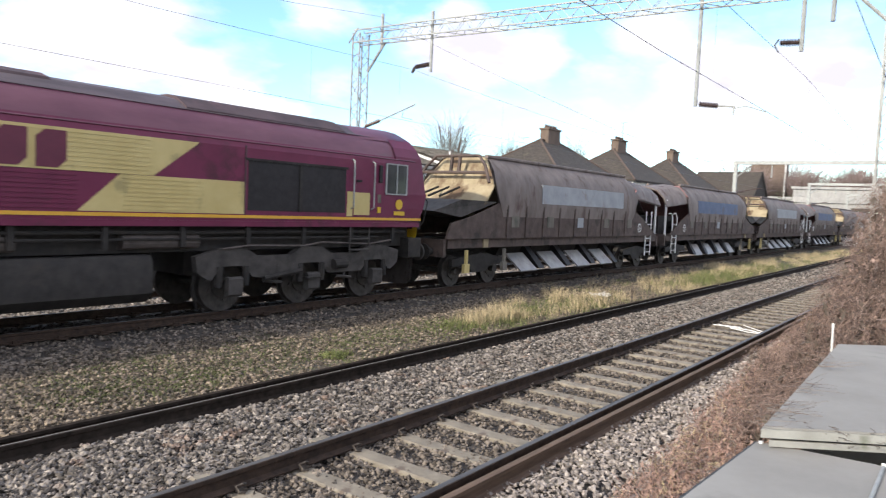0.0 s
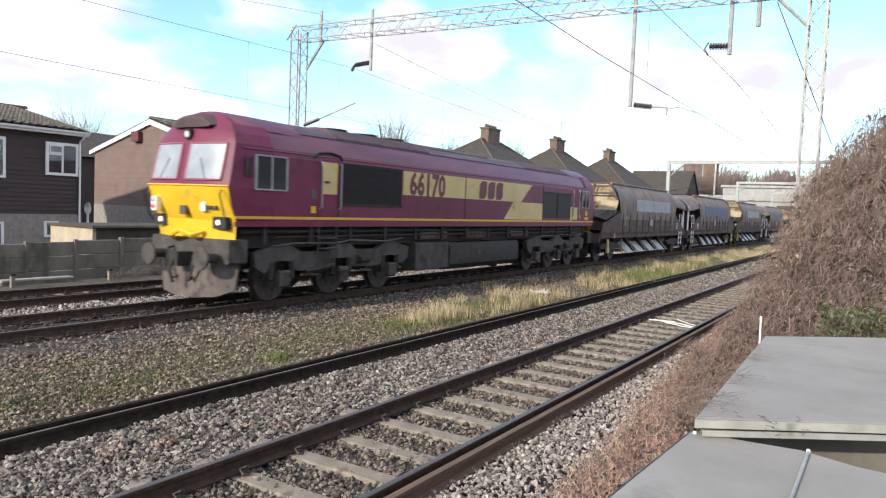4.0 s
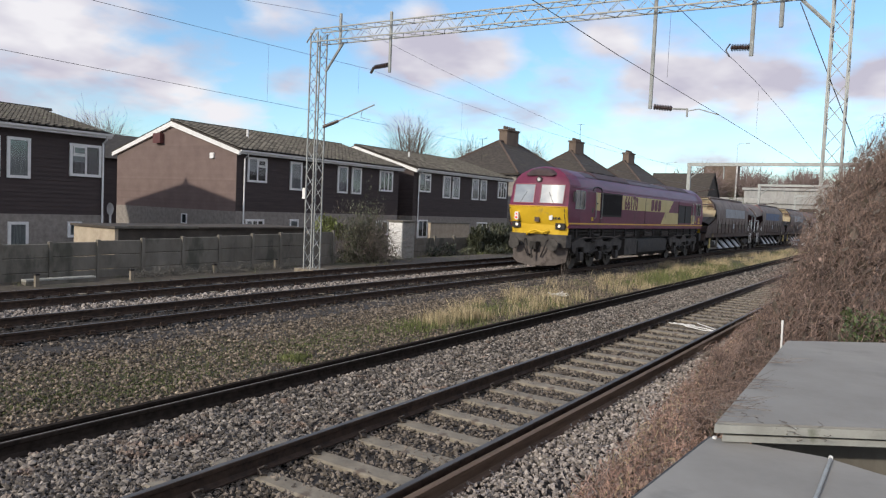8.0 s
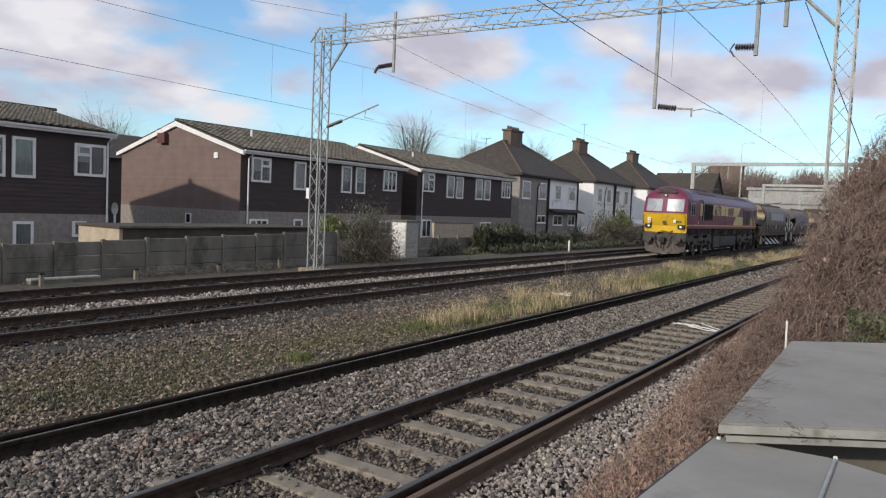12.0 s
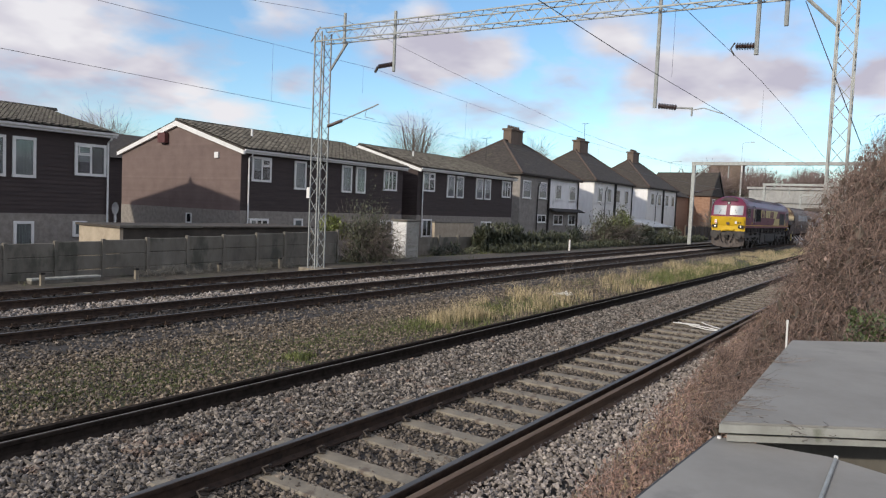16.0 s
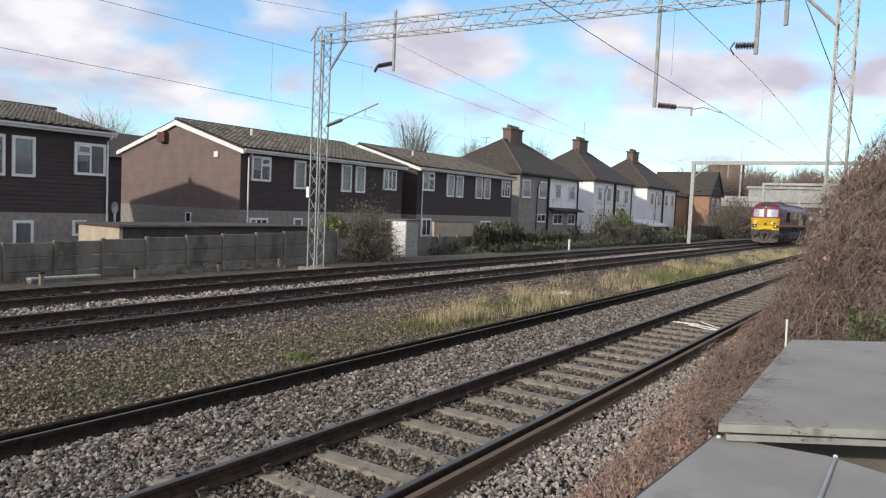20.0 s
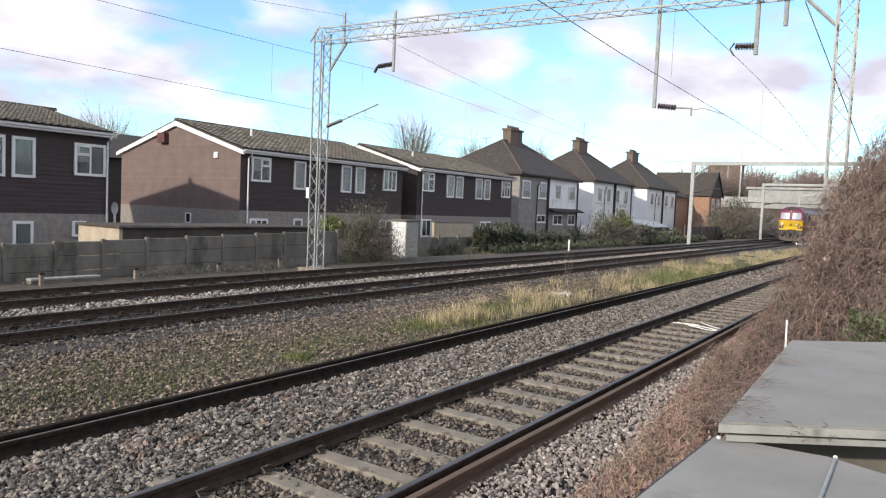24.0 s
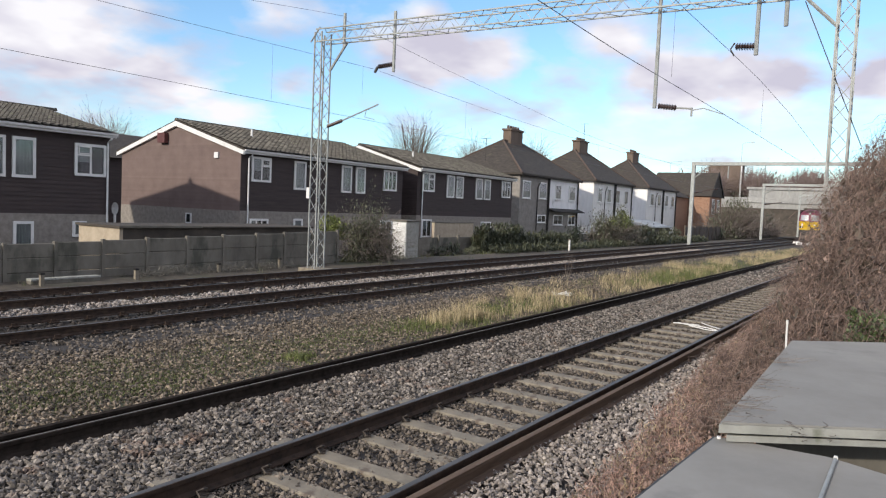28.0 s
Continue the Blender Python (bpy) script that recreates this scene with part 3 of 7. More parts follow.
def build_ground():
    ys = sorted({p[0] for p in PROFILE} | set(np.arange(-3, 12, 0.5).round(2)) | set(np.arange(12, 30, 1.0)))
    xs = [-3000, -800, -200, -60, -20] + list(np.arange(-8, 60, 1.0)) + [65, 75, 90, 110, 140, 200, 400, 1000, 3000]
    nx, ny = len(xs), len(ys)
    verts = []
    for x in xs:
        for y in ys:
            z = float(ground_z(y))
            if -10 < x < 60 and 7.4 < y < 11.1:
                z += 0.03 * noise.noise((x * 0.6, y * 0.6, 0))
            verts.append((x, y, z))
    faces = [(i * ny + j, (i + 1) * ny + j, (i + 1) * ny + j + 1, i * ny + j + 1) for i in range(nx - 1) for j in range(ny - 1)]
    ob = part("ground", Shape().add(verts, faces), "earth")
    tagged(ob, "bare earth and rough grass ground beside the railway", "ground", kind="structure")
    field = Shape()
    fx = list(np.arange(-6, 100, 0.8)) + [130, 160]
    fy = list(np.arange(7.0, 11.6, 0.35))
    k = len(fy)
    v = [(x, y, -0.228 + 0.014 * noise.noise((x * 0.8, y * 0.8, 3)) + 0.012 * noise.noise((x * 3, y * 3, 1))) for x in fx for y in fy]
    field.add(v, [(i * k + j, (i + 1) * k + j, (i + 1) * k + j + 1, i * k + j + 1) for i in range(len(fx) - 1) for j in range(k - 1)])
    tagged(part("gravel_strip", field, "gravel"), "worn gravel strip with moss and thin grass between the tracks", "ground", kind="structure")
    for name, y0, y1, t in (("ballast_bed", 1.7, 7.0, -0.215), ("ballast_bed", 11.0, 18.7, -0.215)):
        bed = Shape().prism([(y0 - 0.35, -0.5), (y1 + 0.35, -0.5), (y1, t), (y0, t)], -40, 400)
        tagged(part(name, bed, "ballast"), "crushed stone ballast bed, darkened for the shade between the stones", "ballast", kind="structure")


RAIL = [(-0.07, -0.16), (0.07, -0.16), (0.07, -0.148), (0.012, -0.125), (0.009, -0.05), (0.034, -0.036), (0.035, -0.004),
        (0.030, -0.0005), (-0.030, -0.0005), (-0.035, -0.004), (-0.034, -0.036), (-0.009, -0.05), (-0.012, -0.125), (-0.07, -0.148)]


def rail(parent, y, material="rust", polish=0.028, x0=-30, x1=300, band="railtop"):
    ob = part("rail", Shape().prism([(a + y, b) for a, b in RAIL], x0, x1), material, parent)
    part("running_band", Shape().prism([(y - polish, -0.002), (y + polish, -0.002), (y + polish, 0.0012), (y - polish, 0.0012)], x0, x1),
         band, ob, "thin polished band along the rail head")
    return ob


def sleeper_mesh():
    s = Shape()
    s.slab([(-0.13, -0.38), (0.13, -0.38), (0.115, -0.185), (0.095, -0.172), (-0.095, -0.172), (-0.115, -0.185)], -1.25, 1.25)
    me = s.mesh("sleeper")
    for v in me.vertices:
        if v.co.z > -0.3 and abs(v.co.y) < 0.01:
            v.co.z -= 0.02
    return me


def clip_mesh():
    s = Shape()
    s.path([(-0.05, 0.075, -0.165), (-0.05, 0.085, -0.115), (0.0, 0.105, -0.10), (0.05, 0.085, -0.115), (0.05, 0.13, -0.15), (0.0, 0.15, -0.165)], 0.011, 5)
    s.box(-0.045, 0.045, 0.06, 0.12, -0.172, -0.145)
    return s.mesh("rail_clip")


def chair_mesh():
    s = Shape()
    s.box(-0.085, 0.085, -0.15, 0.15, -0.172, -0.152)
    s.box(-0.05, 0.05, 0.075, 0.115, -0.155, -0.105)
    s.box(-0.05, 0.05, -0.115, -0.075, -0.155, -0.105)
    return s.mesh("rail_chair")


def build_tracks():
    sl, cl, ch = sleeper_mesh(), clip_mesh(), chair_mesh()
    sl.materials.append(MAT["concrete"])
    cl.materials.append(MAT["clip"])
    ch.materials.append(MAT["rust"])
    near = thing("railway_track", 0, 4.155, 0, "railway track with rusty rails on grey concrete sleepers", "railway track", "railway tracks", "structure")
    for dy in (-0.7525, 0.7525):
        rail(near, dy)
    for i in range(88):
        x = -6.1 + 0.70 * i
        ob = part("sleeper", sl, "concrete", near, m=pose(x, random.uniform(-0.02, 0.02), random.uniform(-0.008, 0.004), 0, 0, random.uniform(-0.6, 0.6)))
        if x < 32:
            for dy in (-0.7525, 0.7525):
                for turn in (0, 180):
                    part("rail_clip", cl, "clip", near, m=pose(x, dy, 0, 0, 0, turn))
    spare = thing("spare_rail", 0, 3.245, -0.005, "rusty brown spare rail lying along the track", "rail", kind="structure")
    part("rail", Shape().prism(RAIL, -30, 300), "rustbrown", spare)
    for yc in (12.83, 16.345):
        far = thing("railway_track", 0, yc, 0, "railway track with dark rusty rails on half-buried concrete sleepers", "railway track", "railway tracks", "structure")
        for dy in (-0.7525, 0.7525):
            rail(far, dy)
        for i in range(124):
            x = -3.6 + 0.70 * i
            part("sleeper", sl, "concrete", far, m=pose(x, 0, random.uniform(-0.055, -0.035)))
            if x < 55:
                for dy in (-0.7525, 0.7525):
                    part("rail_chair", ch, "rust", far, m=pose(x, dy, 0))
    lone = thing("disused_rail", 0, 6.965, -0.05, "two disused dark rails side by side, reflected light painted on top", "rail", kind="structure", rz=0.25)
    # matt pale stripe paints the light reflected along the rail's head
    rail(lone, 0.0, "rustold", 0.007, band="railglint")
    part("packing_rail", Shape().prism([(a + 0.255, b - 0.012) for a, b in RAIL], -30, 300), "rustold", lone, "second old rail lying beside the first")


build_ground()
build_tracks()
stones("ballast_stones", 1.6, 34, 5.02, 6.86, -0.200, 42000, 0.052, "stone", "loose angular grey and buff ballast stones beside the rail", 1.5)
stones("ballast_stones", 2.2, 32, 3.25, 5.0, lambda x, y: np.where((y > 3.5) & (y < 4.8), -0.200, -0.188), 27000, 0.046, "crib", "brownish ballast stones between the sleepers", 1.5)
stones("ballast_stones", 2.0, 20, 0.9, 3.25, lambda x, y: np.interp(y, [0.9, 1.9, 3.3], [-0.29, -0.178, -0.160]), 30000, 0.046, "palestone", "pale ballast stones on the track shoulder", 1.3)
stones("ballast_stones", 5, 60, 13.75, 15.45, -0.195, 11000, 0.066, "palestone", "pale ballast stones between the two far tracks", 1.4)
stones("ballast_stones", 5, 60, 15.6, 18.6, -0.21, 6000, 0.065, "darkcrib", "sooty dark ballast stones in the far track", 1.4)
stones("ballast_stones", 4, 55, 12.1, 13.6, -0.205, 7000, 0.065, "darkcrib", "sooty dark ballast stones between the middle rails", 1.4)
stones("ballast_stones", 4, 55, 10.4, 12.1, -0.205, 9000, 0.06, "crib", "brown ballast stones beside the middle track", 1.4)
stones("gravel_stones", 3, 40, 7.15, 10.9, -0.214, 44000, 0.047, "gravelstone", "small loose gravel stones on the worn strip", 1.35)

stones("ballast_stones", 32, 95, 5.02, 6.86, -0.20, 5000, 0.10, "stone", "grey ballast stones farther along the rail", 1.6)
stones("ballast_stones", 30, 95, 3.2, 5.0, -0.195, 5000, 0.09, "crib", "brownish ballast stones farther along the sleepers", 1.6)

# ---- houses ----
def frame_ring(x0, x1, z0, z1, t, ya, yb):
    """One closed frame in the x, z plane, t wide, from ya to yb."""
    v = []
    for y in (ya, yb):
        v += [(x0, y, z0), (x1, y, z0), (x1, y, z1), (x0, y, z1), (x0 + t, y, z0 + t), (x1 - t, y, z0 + t), (x1 - t, y, z1 - t), (x0 + t, y, z1 - t)]
    q = []
    for i in range(4):
        j = (i + 1) % 4
        q += [(i, j, 4 + j, 4 + i), (8 + j, 8 + i, 12 + i, 12 + j), (j, i, 8 + i, 8 + j), (4 + i, 4 + j, 12 + j, 12 + i)]
    return Shape().add(v, q)


def window(parent, x0, x1, z0, z1, y=0.0, lights=1, vent=False, sill=True, curtain=True):
    """A white window in a wall that faces -y, at the wall's face y; lights: number of panes side by side."""
    t, d = 0.105, 0.06
    f = frame_ring(x0, x1, z0, z1, t, y - d, y + 0.02)
    ob = part("window", f, "white", parent, "white framed window with net curtain" if curtain else "white framed window")
    w = (x1 - x0 - 2 * t) / lights
    for i in range(lights):
        a, b = x0 + t + w * i, x0 + t + w * (i + 1)
        if i:
            part("mullion", Shape().box(a - 0.035, a + 0.035, y - d - 0.004, y + 0.02, z0 + t, z1 - t), "white", ob)
        zt = z1 - t
        if vent and i == lights - 1 - (vent == 2):
            zs = z1 - 0.36 * (z1 - z0)
            part("transom", Shape().box(a, b, y - d - 0.004, y + 0.02, zs - 0.03, zs + 0.03), "white", ob)
            vf = Shape().box(a + 0.02, b - 0.02, y - d - 0.03, y - d, zs + 0.04, zs + 0.08).box(a + 0.02, b - 0.02, y - d - 0.03, y - d, zt - 0.05, zt)
            vf.box(a + 0.02, a + 0.06, y - d - 0.03, y - d, zs + 0.08, zt - 0.05).box(b - 0.06, b - 0.02, y - d - 0.03, y - d, zs + 0.08, zt - 0.05)
            part("vent_sash", vf, "white", ob)
        g = part("pane", Shape().box(a, b, y - 0.05, y - 0.044, z0 + t, zt), "pane", ob)
        g.visible_shadow = False
        # dark plate paints the unlit interior seen through the pane
        part("dark_interior", Shape().box(a - 0.01, b + 0.01, y - 0.034, y - 0.031, z0 + t - 0.01, zt + 0.01), "dark_interior", ob, "dark plate behind the glass, painted as unlit interior")
        if curtain and (lights == 1 or i == 0):
            c = Shape()
            n = 10
            lo = z0 + t + (0.35 * (z1 - z0) if (lights > 1 and i == 0) else 0.0)
            for k in range(n):
                xa, xb = a + (b - a) * k / n, a + (b - a) * (k + 1) / n
                fa, fb = y - 0.042 + 0.005 * (k % 2), y - 0.042 + 0.005 * ((k + 1) % 2)
                c.add([(xa, fa, lo), (xb, fb, lo), (xb, fb, zt), (xa, fa, zt)], [(0, 1, 2, 3)])
            part("curtain", c, "curtain", ob, "pale net curtain")
    if sill:
        part("sill", Shape().box(x0 - 0.05, x1 + 0.05, y - 0.12, y + 0.01, z0 - 0.05, z0), "white", ob)
    return ob


def tile_mesh(w=0.31, l=0.36):
    """One interlocking roof tile: a roll and a pan, its lower edge towards -y."""
    prof = [(0.0, 0.012), (0.05, 0.070), (0.10, 0.012), (0.16, 0.004), (0.25, 0.004), (0.31, 0.012)]
    s = Shape()
    n = len(prof)
    top = [(x * w / 0.31, 0.0, z + 0.04) for x, z in prof] + [(x * w / 0.31, l, z) for x, z in prof] + [(x * w / 0.31, 0.0, z) for x, z in prof]
    s.add(top, [(i, i + 1, n + i + 1, n + i) for i in range(n - 1)] + [(2 * n + i, 2 * n + i + 1, i + 1, i) for i in range(n - 1)])
    return s


def tile_roof(parent, x0, x1, ye, ze, yr, zr, singles=300, from_end=False):
    """Courses of tiles on one slope from the eave (ye, ze) up to the ridge; the first ones are parts, the rest one mesh."""
    w, gauge = 0.31, 0.30
    tile = tile_mesh()
    me = tile.mesh("roof_tile")
    me.materials.append(MAT["rooftile"])
    slope = math.atan2(zr - ze, abs(yr - ye))
    length = math.hypot(zr - ze, yr - ye)
    base = pose(0, ye, ze, 0, 0, 0 if yr > ye else 180) @ pose(0, 0, 0, math.degrees(slope))
    rows, cols = int(length / gauge), int((x1 - x0) / w)
    rest, uv, uf = [], np.array(tile.v), np.array(tile.f)
    count = 0
    for c in range(cols):
        for r in range(rows):
            x = x0 + c * w + (0.0 if yr > ye else w)
            m = base @ pose((x if yr > ye else -x), r * gauge, 0.03, 0, 0, random.uniform(-0.8, 0.8))
            if count < singles:
                part("roof_tile", me, "rooftile", parent, m=m)
                count += 1
            else:
                rest.append(np.array(m))
    mm = np.array(rest)
    v = np.einsum("nij,kj->nki", mm[:, :3, :3], uv) + mm[:, None, :3, 3]
    f = uf[None] + (np.arange(len(mm)) * len(uv))[:, None, None]
    bulk("roof_tiles", v.reshape(-1, 3), f.reshape(-1, 4), "rooftile", "rows of grey brown interlocking roof tiles", kind="stuff", parent=parent)


def lapboard(x0, x1, y, z, h):
    return Shape().prism([(y, z), (y, z + h), (y - 0.012, z + h), (y - 0.03, z)][::-1], x0, x1)


def terrace_house(x0, x1, uppers, lowers, label, brick=2.47, eave=5.47, ridge=6.92, depth=10.1, pipes=(), gable=True, end="gablebrick"):
    """A two-storey house: pale brick below, dark boards above, a shallow tiled roof; its front faces -y."""
    y0, z0 = 27.5, -0.72
    L = x1 - x0
    h = thing("terrace_house", x0, y0, z0, label, "house", "houses with dark cladding")
    part("lower_wall", Shape().box(0, L, 0, depth, 0, brick), "greybrick", h)
    ring = [(0.03, brick), (depth - 0.03, brick), (depth - 0.03, eave), (depth / 2, ridge - 0.06), (0.03, eave)]
    part("upper_wall", Shape().prism(ring, 0.03, L - 0.03), "cladding", h)
    z = brick - 0.02
    while z < eave - 0.06:
        part("cladding_board", lapboard(0, L, 0.03, z, 0.17), "cladding", h)
        z += 0.165
    if gable:
        z = brick - 0.02
        while z < ridge - 0.12:
            k = max(0.0, (z + 0.1 - eave) / (ridge - eave)) * depth / 2
            s = Shape().slab([(0.03, z), (0.03, z + 0.1), (0.008, z + 0.1), (-0.004, z)], k + 0.02, depth - k - 0.02)
            part("cladding_board", s, end, h)
            z += 0.095
        for sgn in (0, 1):
            a, b = (-0.3, eave - 0.10), (depth / 2, ridge + 0.02)
            if sgn:
                a, b = (depth + 0.3, eave - 0.10), (depth / 2, ridge + 0.02)
            dz = 0.26
            s = Shape().add([(-0.14, a[0], a[1]), (-0.14, b[0], b[1]), (-0.14, b[0], b[1] - dz), (-0.14, a[0], a[1] - dz + 0.06),
                             (-0.01, a[0], a[1]), (-0.01, b[0], b[1]), (-0.01, b[0], b[1] - dz), (-0.01, a[0], a[1] - dz + 0.06)],
                            [(0, 1, 2, 3), (4, 7, 6, 5), (0, 4, 5, 1), (3, 2, 6, 7), (0, 3, 7, 4), (1, 5, 6, 2)])
            part("bargeboard", s, "white", h, "white painted bargeboard")
    t = 0.08
    for sgn, ye in ((1, -0.35), (-1, depth + 0.35)):
        ze = eave - 0.02
        slab = Shape().add([(-0.12, ye, ze - t), (L + 0.12, ye, ze - t), (L + 0.12, depth / 2, ridge), (-0.12, depth / 2, ridge),
                            (-0.12, ye, ze), (L + 0.12, ye, ze), (L + 0.12, depth / 2, ridge + t), (-0.12, depth / 2, ridge + t)],
                           [(0, 1, 2, 3), (4, 5, 6, 7), (0, 1, 5, 4), (2, 3, 7, 6), (0, 3, 7, 4), (1, 2, 6, 5)])
        part("roof_slope", slab, "roofplain", h)
    tile_roof(h, -0.1, L + 0.1, -0.38, eave - 0.03, depth / 2, ridge + 0.07)
    rid = Shape()
    x = -0.12
    while x < L:
        rid.prism([(depth / 2 - 0.13, ridge + 0.06), (depth / 2 + 0.13, ridge + 0.06), (depth / 2 + 0.06, ridge + 0.18), (depth / 2 - 0.06, ridge + 0.18)], x, x + 0.43)
        x += 0.45
    part("ridge_tiles", rid, "rooftile", h)
    part("fascia", Shape().box(-0.1, L + 0.1, -0.33, -0.29, eave - 0.22, eave - 0.06), "white", h, "white fascia board")
    part("soffit", Shape().box(-0.1, L + 0.1, -0.29, 0.02, eave - 0.22, eave - 0.19), "white", h)
    g = Shape().prism([(-0.44, eave - 0.05), (-0.42, eave - 0.13), (-0.36, eave - 0.13), (-0.335, eave - 0.05)], -0.1, L + 0.1)
    part("gutter", g, "white", h, "white plastic gutter")
    for p in pipes:
        s = Shape().path([(p, -0.38, eave - 0.1), (p, -0.3, eave - 0.3), (p, -0.07, eave - 0.42), (p, -0.07, 0.1)], 0.04, 8)
        part("downpipe", s, "white", h, "white plastic downpipe")
    for a, b, lo, hi, n, vent in uppers:
        window(h, a - x0, b - x0, lo - z0, hi - z0, -0.005, n, vent, False)
    for a, b, lo, hi, n, vent in lowers:
        window(h, a - x0, b - x0, lo - z0, hi - z0, 0.0, n, vent, False)
    vent = Shape().rod((L * 0.22, 2.6, ridge - 0.75), (L * 0.22, 2.6, ridge - 0.15), 0.06, 8)
    part("vent_pipe", vent, "white", h, "white vent pipe through the roof")
    lamp = Shape().rod((L * 0.35, -0.02, eave - 0.55), (L * 0.35, -0.14, eave - 0.55), 0.07, 8)
    lamp.rod((L * 0.35, -0.14, eave - 0.55), (L * 0.35 + 0.1, -0.22, eave - 0.62), 0.05, 8)
    part("outside_lamp", lamp, "galv", h, "small grey wall lamp")
    return h


def build_terraces():
    terrace_house(-3.0, 16.24, [(12.51, 13.33, 2.75, 4.24, 1, 0), (14.79, 16.06, 2.95, 4.22, 2, 2), (11.5, 12.28, 2.75, 4.24, 1, 0), (8.2, 9.4, 2.95, 4.22, 2, 2), (5.0, 5.8, 2.75, 4.24, 1, 0)],
                  [(12.56, 13.28, 0.2, 1.15, 1, 0), (14.74, 15.3, 0.55, 1.17, 1, 0), (9.0, 9.8, 0.2, 1.15, 1, 0)],
                  "dark brown clad terraced house with pale brick below", brick=2.16, ridge=6.55, pipes=(19.12,), gable=False)
    h1 = terrace_house(22.92, 35.75, [(23.55, 24.8, 3.20, 4.43, 2, 1), (26.40, 27.25, 2.93, 4.43, 1, 0), (30.05, 30.9, 2.93, 4.47, 1, 0), (31.25, 32.1, 2.93, 4.47, 1, 0), (33.8, 35.1, 3.2, 4.47, 3, 0)],
                       [(23.5, 24.7, 0.5, 1.37, 3, 0), (26.45, 27.1, 0.6, 1.40, 1, 0), (33.6, 34.8, 0.5, 1.4, 2, 0)],
                       "dark brown clad house with pinkish brown gable end", pipes=(0.42,))
    box = Shape().box(-0.26, -0.02, 5.8, 6.42, 5.82, 6.34)
    part("alarm_box", box, "alarmred", h1, "dark red box high on the gable")
    part("meter_box", Shape().box(-0.09, -0.005, 1.65, 1.95, 5.02, 5.3), "white", h1, "small white box on the gable")
    gw = Shape().box(-0.06, 0, 3.72, 4.16, 1.68, 1.73).box(-0.06, 0, 3.72, 4.16, 2.15, 2.2).box(-0.06, 0, 3.72, 3.77, 1.73, 2.15).box(-0.06, 0, 4.11, 4.16, 1.73, 2.15)
    gwo = part("window", gw, "white", h1, "tiny white framed window low in the gable")
    part("pane", Shape().box(-0.03, -0.004, 3.77, 4.11, 1.73, 2.15), "glass", gwo)
    # gable end takes the dark boards, painting the neighbour's shadow on it
    terrace_house(37.37, 50.2, [(37.9, 39.25, 3.34, 4.61, 2, 1), (40.76, 41.69, 3.03, 4.58, 1, 0), (41.95, 42.87, 3.03, 4.58, 1, 0), (44.57, 45.53, 3.04, 4.60, 1, 0), (45.8, 46.7, 3.04, 4.60, 1, 0), (48.45, 49.8, 3.3, 4.6, 3, 1)],
                  [(37.96, 39.06, 0.3, 1.5, 2, 0), (45.5, 47.0, 0.3, 1.4, 2, 0)],
                  "dark brown clad house beyond the tall mast", pipes=(0.5,), eave=5.6, ridge=7.05, end="cladding")
    # dish on a short pole between the houses
    d = thing("satellite_dish", 16.62, 27.7, -0.55, "white satellite dish on a wall pole", "dish")
    part("pole", Shape().rod((0, 0, 0), (0, 0, 2.1), 0.05, 8), "white", d)
    s = Shape()
    for i in range(12):
        a, b = 2 * math.pi * i / 12, 2 * math.pi * (i + 1) / 12
        s.add([(-0.05, -0.1, 2.25), (-0.12 + 0.0, -0.2 + 0.26 * math.cos(a), 2.25 + 0.26 * math.sin(a)), (-0.12, -0.2 + 0.26 * math.cos(b), 2.25 + 0.26 * math.sin(b))], [(0, 1, 2)])
    s.rod((-0.05, -0.1, 2.25), (0, 0, 2.1), 0.03, 6)
    part("dish", s, "white", d)
    # back row seen in the gap
    bh = thing("back_house", 8.0, 47.0, -0.72, "dark roofed house in the row behind", "house")
    part("wall", Shape().box(0, 26, 0, 9, 0, 5.6), "cladding", bh)
    r = Shape().prism([(-0.4, 5.5), (9.4, 5.5), (4.5, 7.6)], -0.3, 26.3)
    part("roof", r, "roofplain", bh)


def hip_roof(x0, x1, y0, y1, ze, zr, o=0.35):
    k = (y1 - y0) / 2
    a, b, c, d = x0 - o, x1 + o, y0 - o, y1 + o
    top = [(x0 + k, (y0 + y1) / 2, zr), (x1 - k, (y0 + y1) / 2, zr)]
    s = Shape()
    s.add([(a, c, ze), (b, c, ze), (b, d, ze), (a, d, ze), *top, (a, c, ze - 0.16), (b, c, ze - 0.16), (b, d, ze - 0.16), (a, d, ze - 0.16)],
          [(0, 1, 5, 4), (1, 2, 5), (2, 3, 4, 5), (3, 0, 4), (6, 7, 1, 0), (7, 8, 2, 1), (8, 9, 3, 2), (9, 6, 0, 3), (9, 8, 7, 6)])
    return s, top, (a, c, ze), (b, c, ze), (a, d, ze)


